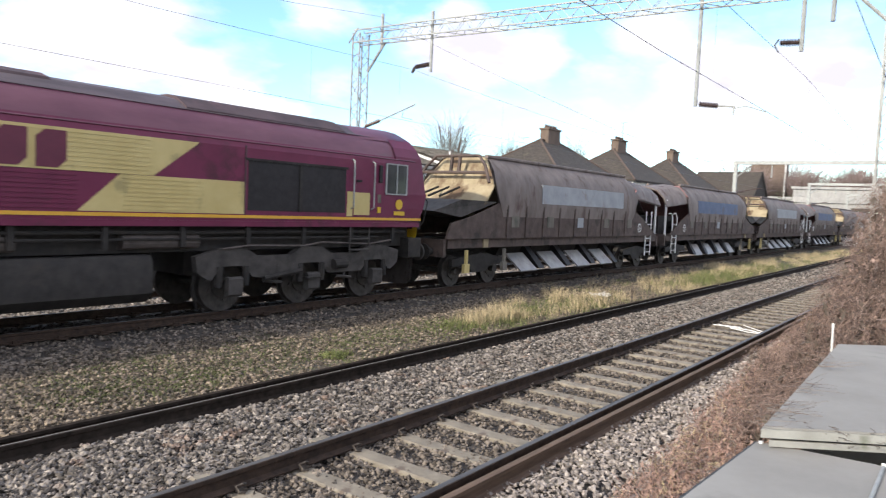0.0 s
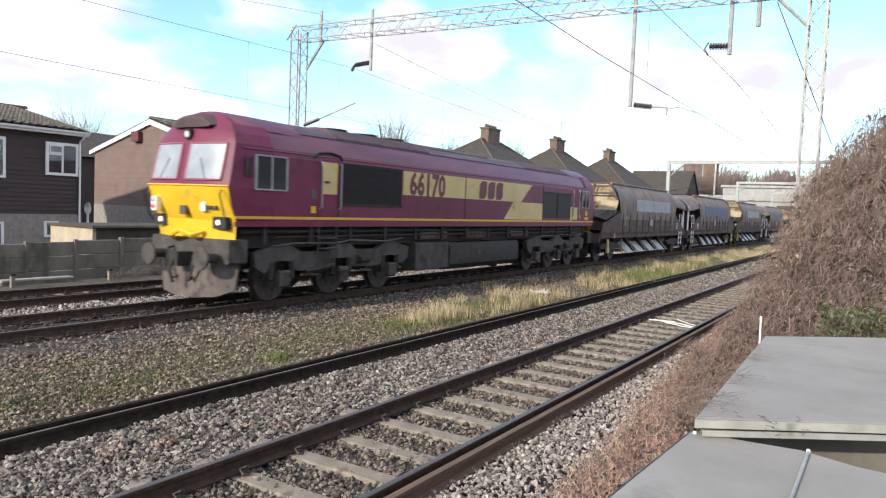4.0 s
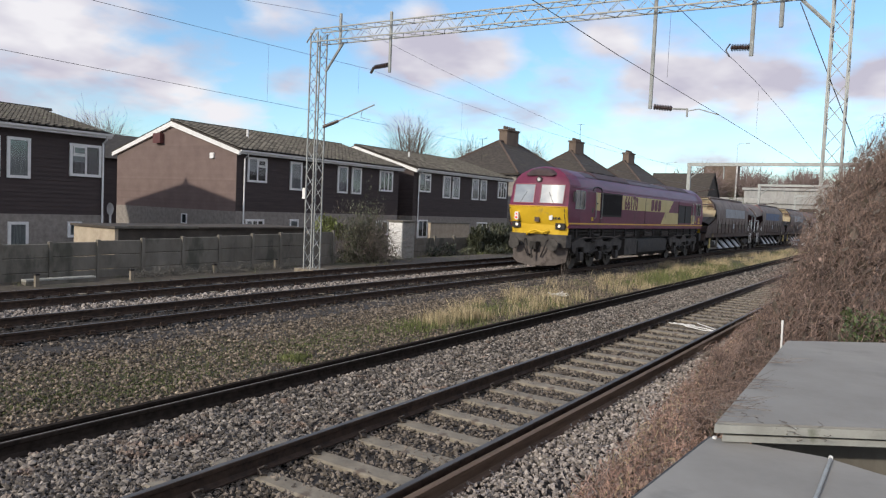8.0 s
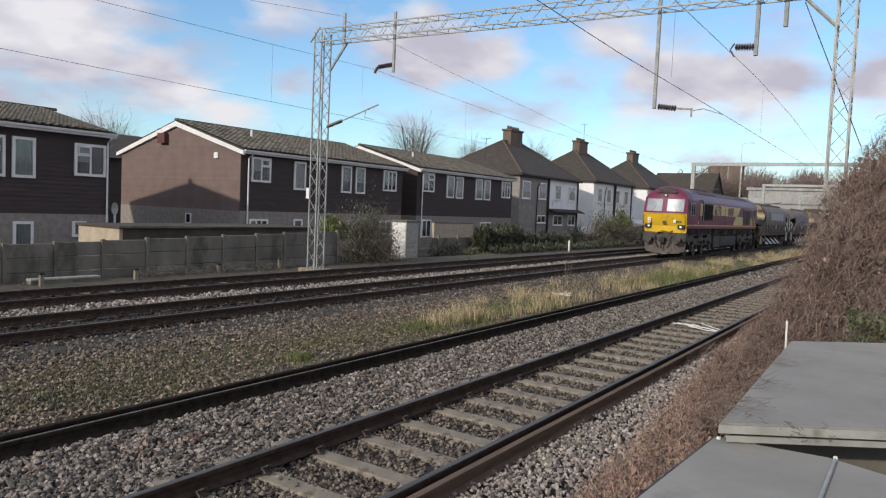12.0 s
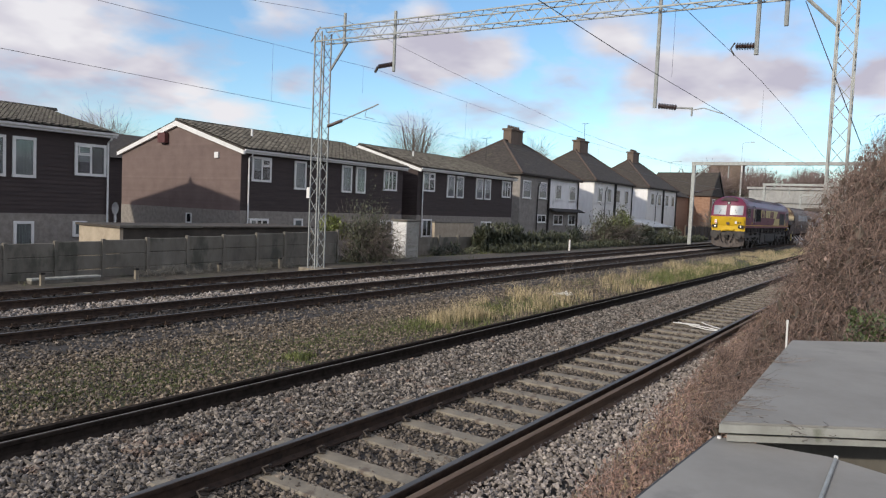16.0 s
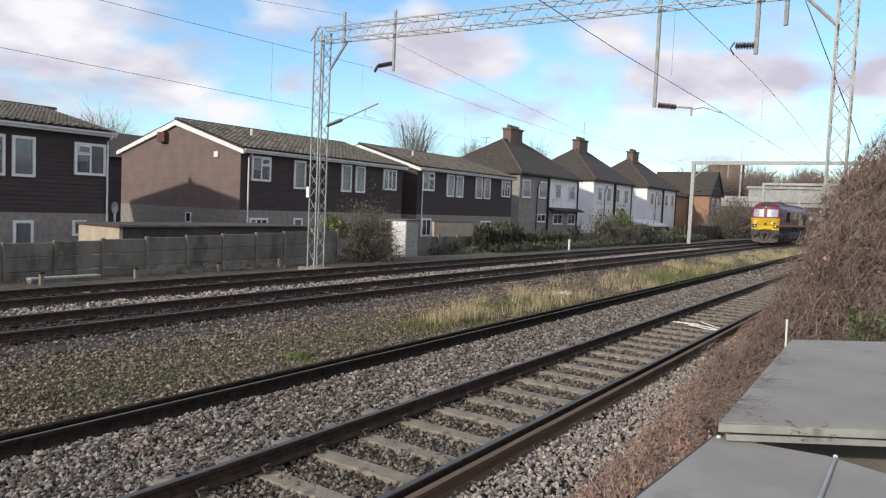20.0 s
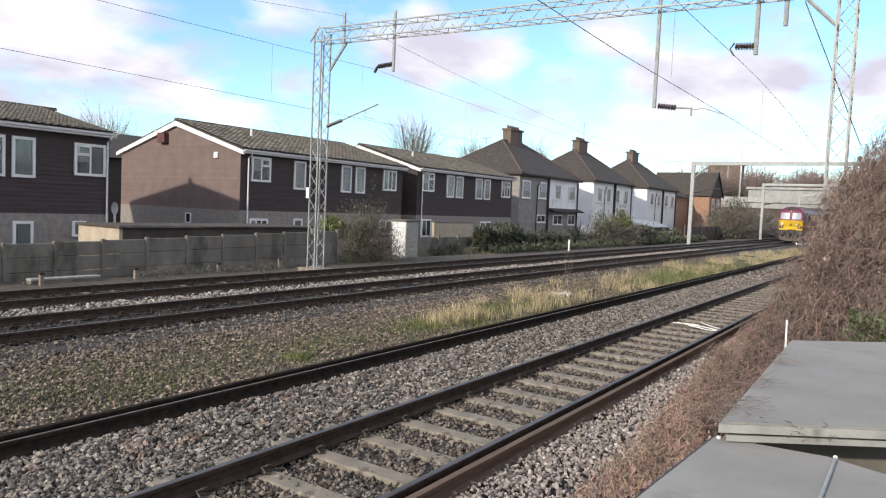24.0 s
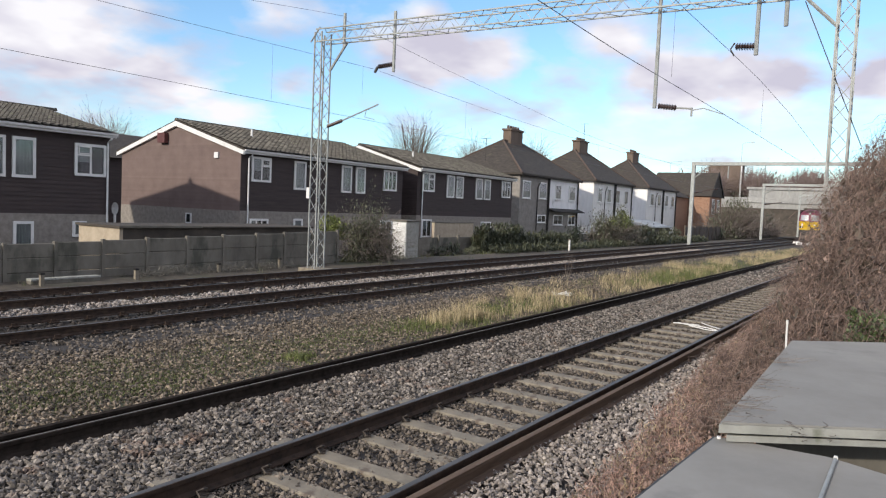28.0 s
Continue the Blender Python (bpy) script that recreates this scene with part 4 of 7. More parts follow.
def semi(x0, x1, eave, ridge, left, right, wins, low, label, ypos=30.0, split=None, chim=0.5, half=None):
    z0 = -0.72
    L, D, e, r = x1 - x0, 9.0, eave - z0, ridge - z0
    h = thing("semi_detached_house", x0, ypos, z0, label, "house", "hip-roofed houses")
    mid = split - x0 if split else L / 2
    part("wall", Shape().box(0, mid, 0.12, D, 0, e), left, h)
    part("wall", Shape().box(mid + 0.002, L, 0.12, D, (half or 0), e), right, h)
    # white houses get a duller cream front, its shade put into the colour
    part("front_wall", Shape().box(0, mid, 0, 0.118, 0, e), "frontshade" if not half else left, h)
    part("front_wall", Shape().box(mid + 0.002, L, 0, 0.118, (half or 0), e), "frontshade" if not half else right, h)
    if half:
        part("lower_wall", Shape().box(mid + 0.002, L, 0, D, 0, half), "pebble", h)
        part("canopy", Shape().prism([(-0.75, half - 0.22), (-0.75, half - 0.14), (0.0, half + 0.14), (0.0, half - 0.08)][::-1], mid + 0.1, L + 0.3), "under", h, "dark sloping canopy over the lower windows")
    part("waste_pipe", Shape().path([(L * 0.3, -0.1, e - 0.5), (L * 0.3 - 0.5, -0.1, e - 1.1), (L * 0.3 - 0.5, -0.1, 0.3)], 0.045, 6), "under", h, "dark waste pipe")
    roof, top, c0, c1, c2 = hip_roof(0, L, 0, D, e + 0.1, r)
    part("roof", roof, "roofplain", h, "brown tiled hipped roof")
    hips = Shape()
    hips.rod(c0, top[0], 0.11, 6).rod(c1, top[1], 0.11, 6).rod(top[0], top[1], 0.12, 6).rod(c2, top[0], 0.11, 6)
    part("hip_tiles", hips, "ridge", h, "reddish ridge and hip tiles")
    cx = top[0][0] + (top[1][0] - top[0][0]) * chim
    ch = part("chimney", Shape().box(cx - 1.2, cx + 1.2, D / 2 - 0.45, D / 2 + 0.45, r - 0.9, r + 1.05), "towerbrick", h, "brick chimney stack")
    part("cornice", Shape().box(cx - 1.32, cx + 1.32, D / 2 - 0.55, D / 2 + 0.55, r + 1.052, r + 1.22), "towerbrick", ch)
    for i in range(5):
        px = cx - 1.0 + 0.5 * i
        part("chimney_pot", Shape().rod((px, D / 2, r + 1.22), (px, D / 2, r + 1.55), 0.14, 8, 0.11), "ridge", ch)
    part("fascia", Shape().box(-0.3, L + 0.3, -0.32, -0.27, e - 0.12, e + 0.06), "under", h)
    for px in (mid - 0.05, mid + 0.35 if half is None else mid - 0.2, L - 0.25):
        part("downpipe", Shape().rod((px, -0.1, 0.2), (px, -0.1, e), 0.07, 6), "under", h, "dark downpipe")
    for a, b, lo, hi, n in wins + low:
        window(h, a - x0, b - x0, lo - z0, hi - z0, -0.01, n, 0, curtain=True)
    return h


def build_semis():
    s1 = semi(56.15, 69.0, 5.62, 9.15, "pebble", "render", [(56.62, 58.16, 3.5, 5.1, 1), (59.89, 61.43, 3.55, 5.1, 1), (63.44, 64.74, 3.6, 5.05, 1), (66.64, 68.18, 3.56, 5.05, 1)],
              [(59.72, 61.51, 1.3, 2.05, 2), (63.26, 65.35, 1.1, 2.1, 2), (66.71, 68.39, 1.1, 2.15, 2)], "hip-roofed house, half grey pebbledash and half white", split=62.0, half=3.3)
    semi(73.2, 85.3, 5.95, 9.75, "render", "render", [(74.3, 75.6, 3.7, 5.3, 1), (77.0, 78.3, 3.7, 5.3, 1), (79.8, 81.1, 3.7, 5.3, 1), (82.6, 83.9, 3.7, 5.3, 1)], [], "white rendered hip-roofed house with tall chimney")
    semi(91.2, 104.0, 6.05, 10.0, "render", "render", [(92.5, 93.8, 3.8, 5.4, 1), (95.4, 96.8, 3.8, 5.4, 1), (98.8, 100.2, 3.8, 5.4, 1), (101.6, 103.0, 3.8, 5.4, 1)], [], "far white rendered hip-roofed house")
    for x, z in ((80.2, 11.7), (57.5, 9.0)):
        a = thing("tv_aerial", x, 34.5, z - 1.2, "thin television aerial on a pole above the roof", "aerial")
        part("pole", Shape().rod((0, 0, -1.5), (0, 0, 2.6 if x > 70 else 1.2), 0.025, 5), "darksteel", a)
        y = Shape().rod((-0.6, 0, 2.5 if x > 70 else 1.1), (0.8, 0, 2.7 if x > 70 else 1.3), 0.02, 5)
        for i in range(5):
            y.rod((-0.5 + 0.28 * i, -0.25, (2.52 if x > 70 else 1.12) + 0.04 * i), (-0.5 + 0.28 * i, 0.25, (2.52 if x > 70 else 1.12) + 0.04 * i), 0.012, 4)
        part("antenna", y, "darksteel", a)


def build_far():
    b = thing("brick_house", 112, 27.2, -0.7, "orange red brick house with dark gabled roof", "house")
    part("wall", Shape().box(0, 7.5, 0, 9, 0, 6.6), "redbrick", b)
    part("roof", Shape().slab([(-0.4, 6.5), (7.9, 6.5), (3.75, 10.3)], -0.2, 9.4), "roofplain", b)
    ext = Shape().slab([(-0.5, 6.42), (-0.1, 6.42), (3.75, 10.0), (7.6, 6.42), (8.0, 6.42), (3.75, 10.42)], -0.35, -0.21)
    part("bargeboard", ext, "under", b, "dark bargeboard on the gable")
    for x in (1.4, 4.6):
        window(b, x, x + 1.6, 3.8, 6.1, -0.01, 2, 0)
    b2 = thing("brick_house", 105.5, 30.3, -0.7, "low red brick house with dark roof", "house")
    part("wall", Shape().box(0, 6, 0, 10, 0, 6.2), "redbrick", b2)
    part("roof", Shape().prism([(-0.4, 6.1), (10.4, 6.1), (5, 9.2)], -0.6, 6.3), "roofplain", b2)
    t = thing("brick_tower", 220, 45.2, -0.7, "plain brown brick tower block with flat roof", "tower")
    part("wall", Shape().box(0, 5, 0, 9.2, 0, 19.2), "towerbrick", t)
    part("parapet", Shape().box(-0.3, 5.3, -0.3, 9.5, 19.2, 19.9), "towerbrick", t)
    # white rod paints the sunlit corner of the tower
    part("lit_corner", Shape().rod((-0.3, -0.2, 8), (-0.3, -0.2, 19), 0.25, 6), "white", t)
    br = thing("road_bridge", 150, 0, 0, "pale grey concrete road bridge over the railway", "bridge")
    part("deck", Shape().box(0, 12, -40, 60, 4.9, 6.0), "bridgegrey", br)
    part("parapet", Shape().box(-0.3, 0.3, -40, 60, 6.0, 7.0), "bridgegrey", br)
    part("parapet", Shape().box(11.7, 12.3, -40, 60, 6.0, 7.0), "bridgegrey", br)
    part("girder", Shape().box(-0.6, 0.0, -40, 19.0, 4.6, 5.2), "bridgedark", br)
    part("abutment", Shape().box(0.2, 11.8, 20.0, 60, -0.7, 4.9), "bridgedark", br)
    part("abutment", Shape().box(0.2, 11.8, -40, 0.5, -0.3, 4.9), "bridgedark", br)
    for y, h in ((46.6, 8.2), (32.1, 12.1)):
        sl = thing("street_lamp", 156, y, 6.0, "thin grey street lamp standing on the bridge", "street lamp", "street lamps")
        part("column", Shape().rod((0, 0, 0), (0, 0, h), 0.05, 6, 0.03), "galv", sl)
        part("bracket", Shape().path([(0, 0, h), (0, -0.5, h + 0.25), (0, -1.6, h + 0.3)], 0.025, 5), "galv", sl)
        part("lantern", Shape().block(-0.12, 0.12, -2.3, -1.6, h + 0.22, h + 0.36, 0.03), "galv", sl)
    st = thing("station_building", 165, 6, 0, "long low grey building behind the bridge", "building")
    part("wall", Shape().box(0, 14, 0, 26, 5.0, 9.2), "bridgegrey", st)
    part("base", Shape().box(0.1, 13.9, 20.5, 26, -0.7, 5.0), "bridgegrey", st)
    part("roof_edge", Shape().box(-0.4, 14.4, -0.4, 26.4, 9.2, 9.7), "bridgegrey", st)


build_terraces()
build_semis()
build_far()

# ---- fences and lineside ----
def build_fence():
    fence = thing("concrete_fence", 0, 20.6, -0.42, "grey concrete panel fence with slotted posts", "fence")
    xs = [3.9, 5.2, 6.6, 7.9, 9.2, 10.57, 12.0, 13.48, 14.98, 16.48, 18.0, 19.4, 20.9, 22.4]
    for i, x in enumerate(xs):
        top = 1.24 + 0.026 * (x - 9.2)
        part("post", Shape().block(x - 0.05, x + 0.05, -0.05, 0.07, 0, top + 0.025, 0.012), "fence", fence)
        if i + 1 < len(xs):
            w, n = xs[i + 1] - x, 3
            hgt = top / n
            for k in range(n):
                s = Shape().block(x + 0.05, x + w - 0.05, 0.0, 0.05, k * hgt, (k + 1) * hgt - 0.006, 0.02)
                part("board", s, "fence", fence)
    shed = thing("flat_roofed_shed", 13.1, 21.55, -0.6, "long flat-roofed garden building with cream end wall", "shed")
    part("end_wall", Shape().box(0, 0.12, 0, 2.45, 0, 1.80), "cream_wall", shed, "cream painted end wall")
    part("front_wall", Shape().box(0.122, 8.6, 0, 0.2, 0, 1.80), "bridgedark", shed, "dark front wall")
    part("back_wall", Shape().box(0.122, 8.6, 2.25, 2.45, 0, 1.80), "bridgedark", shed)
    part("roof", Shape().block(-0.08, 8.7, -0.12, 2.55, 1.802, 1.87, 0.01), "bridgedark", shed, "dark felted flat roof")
    part("roof_edge", Shape().block(-0.1, 3.1, -0.15, -0.122, 1.81, 1.90, 0.008), "fence", shed, "pale metal strip along the roof edge")
    rf = thing("concrete_fence", 30.9, 22.6, -0.45, "weathered concrete fence beyond the bushes", "fence")
    p3 = Shape().box(-0.07, 0.07, -0.08, 0.08, 0, 1.2).mesh("post")
    p3.materials.append(MAT["fence"])
    for i in range(22):
        part("post", p3, "fence", rf, m=pose(i * 2.0, 0, 0))
        for k in range(3):
            part("board", Shape().block(i * 2.0 + 0.07, i * 2.0 + 1.93, 0, 0.05, k * 0.36, (k + 1) * 0.36 - 0.001, 0.012), "fence", rf)
    ww = thing("white_fence", 60, 25.5, -0.5, "low white garden fence", "fence")
    for i in range(20):
        part("board", Shape().box(i * 0.42, i * 0.42 + 0.36, 0, 0.04, 1.0, 1.75), "white", ww)
    part("rail", Shape().box(0, 8.4, 0.04, 0.1, 0.2, 1.2), "fence", ww)
    cab = thing("lineside_box", 28.6, 21.6, -0.42, "tall white and grey cabinet beside the fence", "cabinet")
    part("body", Shape().block(0, 1.0, 0, 0.9, 0, 1.95, 0.03), "cabinetside", cab)
    # white plate on the sun-facing side paints the light on it
    part("sunlit_side", Shape().box(-0.06, 0.0, 0.02, 0.88, 0.2, 1.9), "white", cab, "side in white, its sunlight put into the colour")
    part("lid", Shape().block(-0.08, 1.08, -0.06, 0.96, 1.95, 2.03, 0.02), "fence", cab)
    sun_wall = thing("garden_wall", 36.2, 25.2, -0.6, "pale buff garden wall", "wall")
    part("wall", Shape().box(0, 4.6, 0, 0.2, 0, 1.95), "cream_wall", sun_wall)
    part("coping", Shape().box(-0.04, 4.64, -0.04, 0.24, 1.95, 2.02), "fence", sun_wall)
    for x, y, hgt in ((9.75, 19.7, 0.36), (12.6, 19.8, 0.34), (15.9, 20.1, 0.34), (18.7, 20.1, 0.42), (45.0, 20.0, 0.8)):
        p = thing("marker_post", x, y, -0.33, "short pale concrete marker post", "post", "marker posts")
        part("stem", Shape().block(-0.05, 0.05, -0.05, 0.05, 0, hgt, 0.01), "plastic" if x > 40 else "concrete", p)
        part("cap", Shape().box(-0.06, 0.06, -0.06, 0.06, hgt, hgt + 0.05), "concrete" if x > 40 else "under", p)
    tr = thing("cable_trough", 9.6, 19.95, -0.33, "short length of pale concrete cable trough", "trough")
    for i in range(3):
        part("lid", Shape().block(i * 0.66, i * 0.66 + 0.645, 0, 0.3, 0.16, 0.22, 0.01), "cabinetside", tr)
    part("channel", Shape().box(0, 1.96, 0.02, 0.28, -0.05, 0.158), "fence", tr)
    wf = thing("timber_fence", 80.5, 22.0, -0.5, "dark weathered timber board fence along the line", "fence")
    for i in range(8):
        part("post", Shape().box(i * 2.1 - 0.07, i * 2.1 + 0.07, -0.06, 0.06, 0, 2.05), "bark", wf)
        for k in range(6):
            top = 1.9 + 0.06 * ((i * 7 + k * 5) % 4 - 1.5)
            part("board", Shape().box(i * 2.1 + 0.08 + k * 0.325, i * 2.1 + 0.38 + k * 0.325, 0.0, 0.035, 0.02, top), "timber", wf)
    gs = thing("garden_shed", 75.5, 24.2, -0.6, "low timber garden shed with pale sloping roof", "shed")
    part("wall", Shape().box(0, 6.5, 0, 2.4, 0, 1.9), "timber", gs)
    part("roof", Shape().prism([(-0.25, 1.75), (-0.25, 1.82), (2.6, 2.55), (2.6, 2.48)][::-1], -0.2, 6.7), "hoppergrey", gs, "pale grey sheet roof")


def lattice(s, a, b, half, r=0.022, step=0.42, brace=0.012):
    """Four corner angles between a and b, laced with zigzag bars; half: half sizes across."""
    a, b = Vector(a), Vector(b)
    d = (b - a).normalized()
    u = Vector((1, 0, 0)) if abs(d.x) < 0.9 else Vector((0, 1, 0))
    w = d.cross(u).normalized()
    u = w.cross(d).normalized()
    corner = [(u * p * half[0] + w * q * half[1]) for p, q in ((-1, -1), (1, -1), (1, 1), (-1, 1))]
    for c in corner:
        s.rod(a + c, b + c, r, 4)
    n = max(2, int((b - a).length / step))
    for i in range(n):
        p, q = a.lerp(b, i / n), a.lerp(b, (i + 1) / n)
        for k in range(4):
            c0, c1 = corner[k], corner[(k + 1) % 4]
            if i % 2:
                c0, c1 = c1, c0
            s.rod(p + c0, q + c1, brace, 4)
    return s


def insulator(s, a, b, r=0.085, n=7):
    a, b = Vector(a), Vector(b)
    s.rod(a, b, r * 0.45, 8)
    for i in range(n):
        p = a.lerp(b, (i + 0.3) / n)
        q = a.lerp(b, (i + 0.75) / n)
        s.rod(p, q, r, 10, r * 0.7)
    return s


GX = 19.3


def build_gantry():
    g = thing("lattice_gantry", GX, 0, -0.4, "grey lattice steel gantry carrying overhead wires", "gantry")
    o = 0.4
    left = part("mast", lattice(Shape(), (0, 18.8, 0), (0, 18.8, 8.55 + o), (0.245, 0.175), 0.03, 0.45, 0.013), "galv", g)
    part("base_plate", Shape().box(-0.4, 0.4, 18.3, 19.3, -0.05, 0.25), "concrete", left)
    part("mast", lattice(Shape(), (0, 1.82, 0), (0, 1.82, 8.3 + o), (0.2, 0.2), 0.03, 0.5, 0.013), "galv", g)
    part("beam", lattice(Shape(), (0, 18.9, 8.42 + o), (0, 1.6, 8.05 + o), (0.27, 0.225), 0.028, 0.42, 0.012), "galv", g)
    part("knee_brace", Shape().rod((0, 18.4, 7.15 + o), (0, 17.6, 8.1 + o), 0.05, 6), "galv", g)
    part("knee_brace", Shape().rod((0, 2.0, 7.0 + o), (0, 2.9, 7.95 + o), 0.05, 6), "galv", g)
    part("end_strut", Shape().rod((-0.27, 19.15, 8.2 + o), (-0.27, 18.7, 8.7 + o), 0.03, 5), "galv", g)
    for y, zt, zb in ((17.75, 9.15, 7.95), (15.43, 8.95, 6.9), (6.3, 8.5, 5.28), (3.8, 8.3, 6.5), (3.15, 8.2, 7.15)):
        part("drop_tube", Shape().rod((0, y, zb + o), (0, y, zt + o), 0.055, 8), "galv", g)
    ins = Shape()
    insulator(ins, (0, 15.5, 7.16 + o), (0, 16.12, 7.12 + o))
    part("insulator", ins, "insul", g, "brown ribbed insulator")
    part("wire_clamp", Shape().rod((0, 16.14, 7.12 + o), (0, 16.26, 6.93 + o), 0.05, 6), "darksteel", g)
    part("insulator", insulator(Shape(), (0, 6.2, 5.33 + o), (0, 5.7, 5.26 + o)), "insul", g, "brown ribbed insulator")
    arm = Shape().rod((0, 5.7, 5.26 + o), (0, 5.28, 5.22 + o), 0.025, 6).rod((0, 5.3, 5.25 + o), (0, 5.3, 5.02 + o), 0.025, 6)
    arm.path([(0, 5.3, 5.18 + o), (0, 5.0, 5.22 + o), (0, 4.5, 5.05 + o)], 0.014, 5)
    part("registration_arm", arm, "galv", g)
    part("insulator", insulator(Shape(), (0, 3.85, 6.72 + o), (0, 4.3, 6.75 + o), 0.1), "insul", g, "brown ribbed insulator")
    part("wire_clamp", Shape().path([(0, 4.32, 6.85 + o), (0, 4.42, 6.7 + o), (0, 4.32, 6.52 + o)], 0.02, 5), "darksteel", g)
    part("insulator", insulator(Shape(), (0, 18.45, 5.12 + o), (0, 17.7, 5.32 + o), 0.075), "insul", g, "brown ribbed insulator")
    reg = Shape().rod((0, 17.7, 5.32 + o), (0, 16.05, 5.82 + o), 0.025, 6).path([(0, 16.6, 5.62 + o), (0, 16.65, 5.4 + o), (0, 16.2, 5.3 + o)], 0.014, 5)
    part("registration_arm", reg, "galv", g)
    part("sign_plate", Shape().box(-0.33, -0.31, 18.93, 19.08, 2.85, 3.25), "white", g, "small white number plate on the mast")
    part("stay_wire", Shape().rod((0, 2.75, 7.7 + o), (0, 1.35, 4.2 + o), 0.012, 5), "darksteel", g)

    def portal(x, z, yl, yr, label):
        f = thing("portal_gantry", x, 0, -0.4, label, "gantry", "plain portal gantries")
        part("mast", Shape().box(-0.15, 0.15, yl - 0.16, yl + 0.16, 0, z + o), "galv", f)
        part("mast", Shape().box(-0.15, 0.15, yr - 0.16, yr + 0.16, 0, z + o), "galv", f)
        part("beam", Shape().box(-0.14, 0.14, yr - 0.2, yl + 0.2, z + o, z + o + 0.32), "galv", f)
        part("brace", Shape().rod((0, yl, z - 1.3 + o), (0, yl - 1.5, z + o), 0.07, 6), "galv", f)
        a = Shape().rod((0, yl - 0.2, z - 2.6 + o), (0, yl - 2.4, z - 2.2 + o), 0.04, 6)
        insulator(a, (0, yl - 0.2, z - 2.6 + o), (0, yl - 0.9, z - 2.5 + o), 0.11)
        part("registration_arm", a, "insul", f)
        part("drop_tube", Shape().rod((0, yl - 3.2, z - 1.2 + o), (0, yl - 3.2, z + o), 0.06, 6), "galv", f)

    portal(70.5, 7.45, 18.8, 1.5, "plain grey steel portal gantry over the tracks")
    portal(107.0, 7.3, 18.8, 1.5, "plain grey portal gantry close to the bridge")
    portal(142.0, 7.2, 18.8, 1.5, "small plain grey steel portal gantry")


def build_wires():
    lines = [thing("overhead_line", 0, 0, 0, label, "overhead line", "overhead lines") for label in
             ("dark contact and messenger wires above the far track", "dark wire running down to the far gantry", "dark contact and messenger wires above the near track")]

    def wire(name, pts, r, line, label):
        part(name, Shape().path(pts, r, 5), "wire", lines[line], label)

    def run(y, *pts):
        return [(x, y, z) for x, z in pts]

    wire("contact_wire", run(16.2, (-32, 5.3), (7.1, 5.24), (GX, 5.23), (24.7, 5.23), (70.5, 5.2), (145, 5.1)), 0.0055, 0, "straight dark contact wire above the far track")
    wire("messenger_wire", run(16.3, (-32, 7.0), (-6, 6.72), (9.3, 6.80), (14.6, 6.93), (GX, 7.06), (22.7, 6.90), (28.5, 6.66), (34, 6.50), (46, 6.36), (58, 6.55), (70.5, 7.0)), 0.0055, 0,
         "sagging dark messenger wire above the far track")
    wire("earth_wire", run(17.75, (-32, 9.0), (-18, 7.7), (-4, 7.4), (7, 7.7), (15.15, 8.51), (17.1, 8.77), (GX, 9.04)), 0.0055, 0, "thin dark earth wire along the gantry tops")
    wire("feeder_wire", run(17.75, (GX, 8.9), (21.9, 8.72), (25.7, 8.37), (30.4, 8.01), (40.9, 7.26), (52, 6.9), (64.2, 6.74), (70.5, 6.75)), 0.0065, 1, "dark feeder wire running down to the far gantry")
    wire("contact_wire", run(4.5, (-32, 5.35), (8.7, 5.16), (11.9, 5.09), (GX, 5.06), (32.3, 4.94), (70.5, 4.9), (145, 4.9)), 0.0065, 2, "dark contact wire above the near track")
    wire("messenger_wire", run(4.15, (-32, 6.9), (0, 6.5), (13.9, 6.40), (GX, 6.37), (22, 6.34), (27.7, 6.12), (37.4, 5.5), (48, 5.3), (58, 5.5), (70.5, 6.1)), 0.006, 2, "dark messenger wire above the near track")
    for x, y, za, zb in ((14.6, 16.25, 5.24, 6.93), (18.66, 16.25, 6.1, 7.04), (25.3, 16.25, 5.23, 6.79), (40, 16.25, 5.22, 6.42), (14.1, 4.3, 5.08, 6.4), (23.3, 4.3, 5.03, 6.3)):
        wire("dropper", [(x, y, za), (x, y, zb)], 0.003, 0 if y > 10 else 2, "thin vertical dropper between the wires")


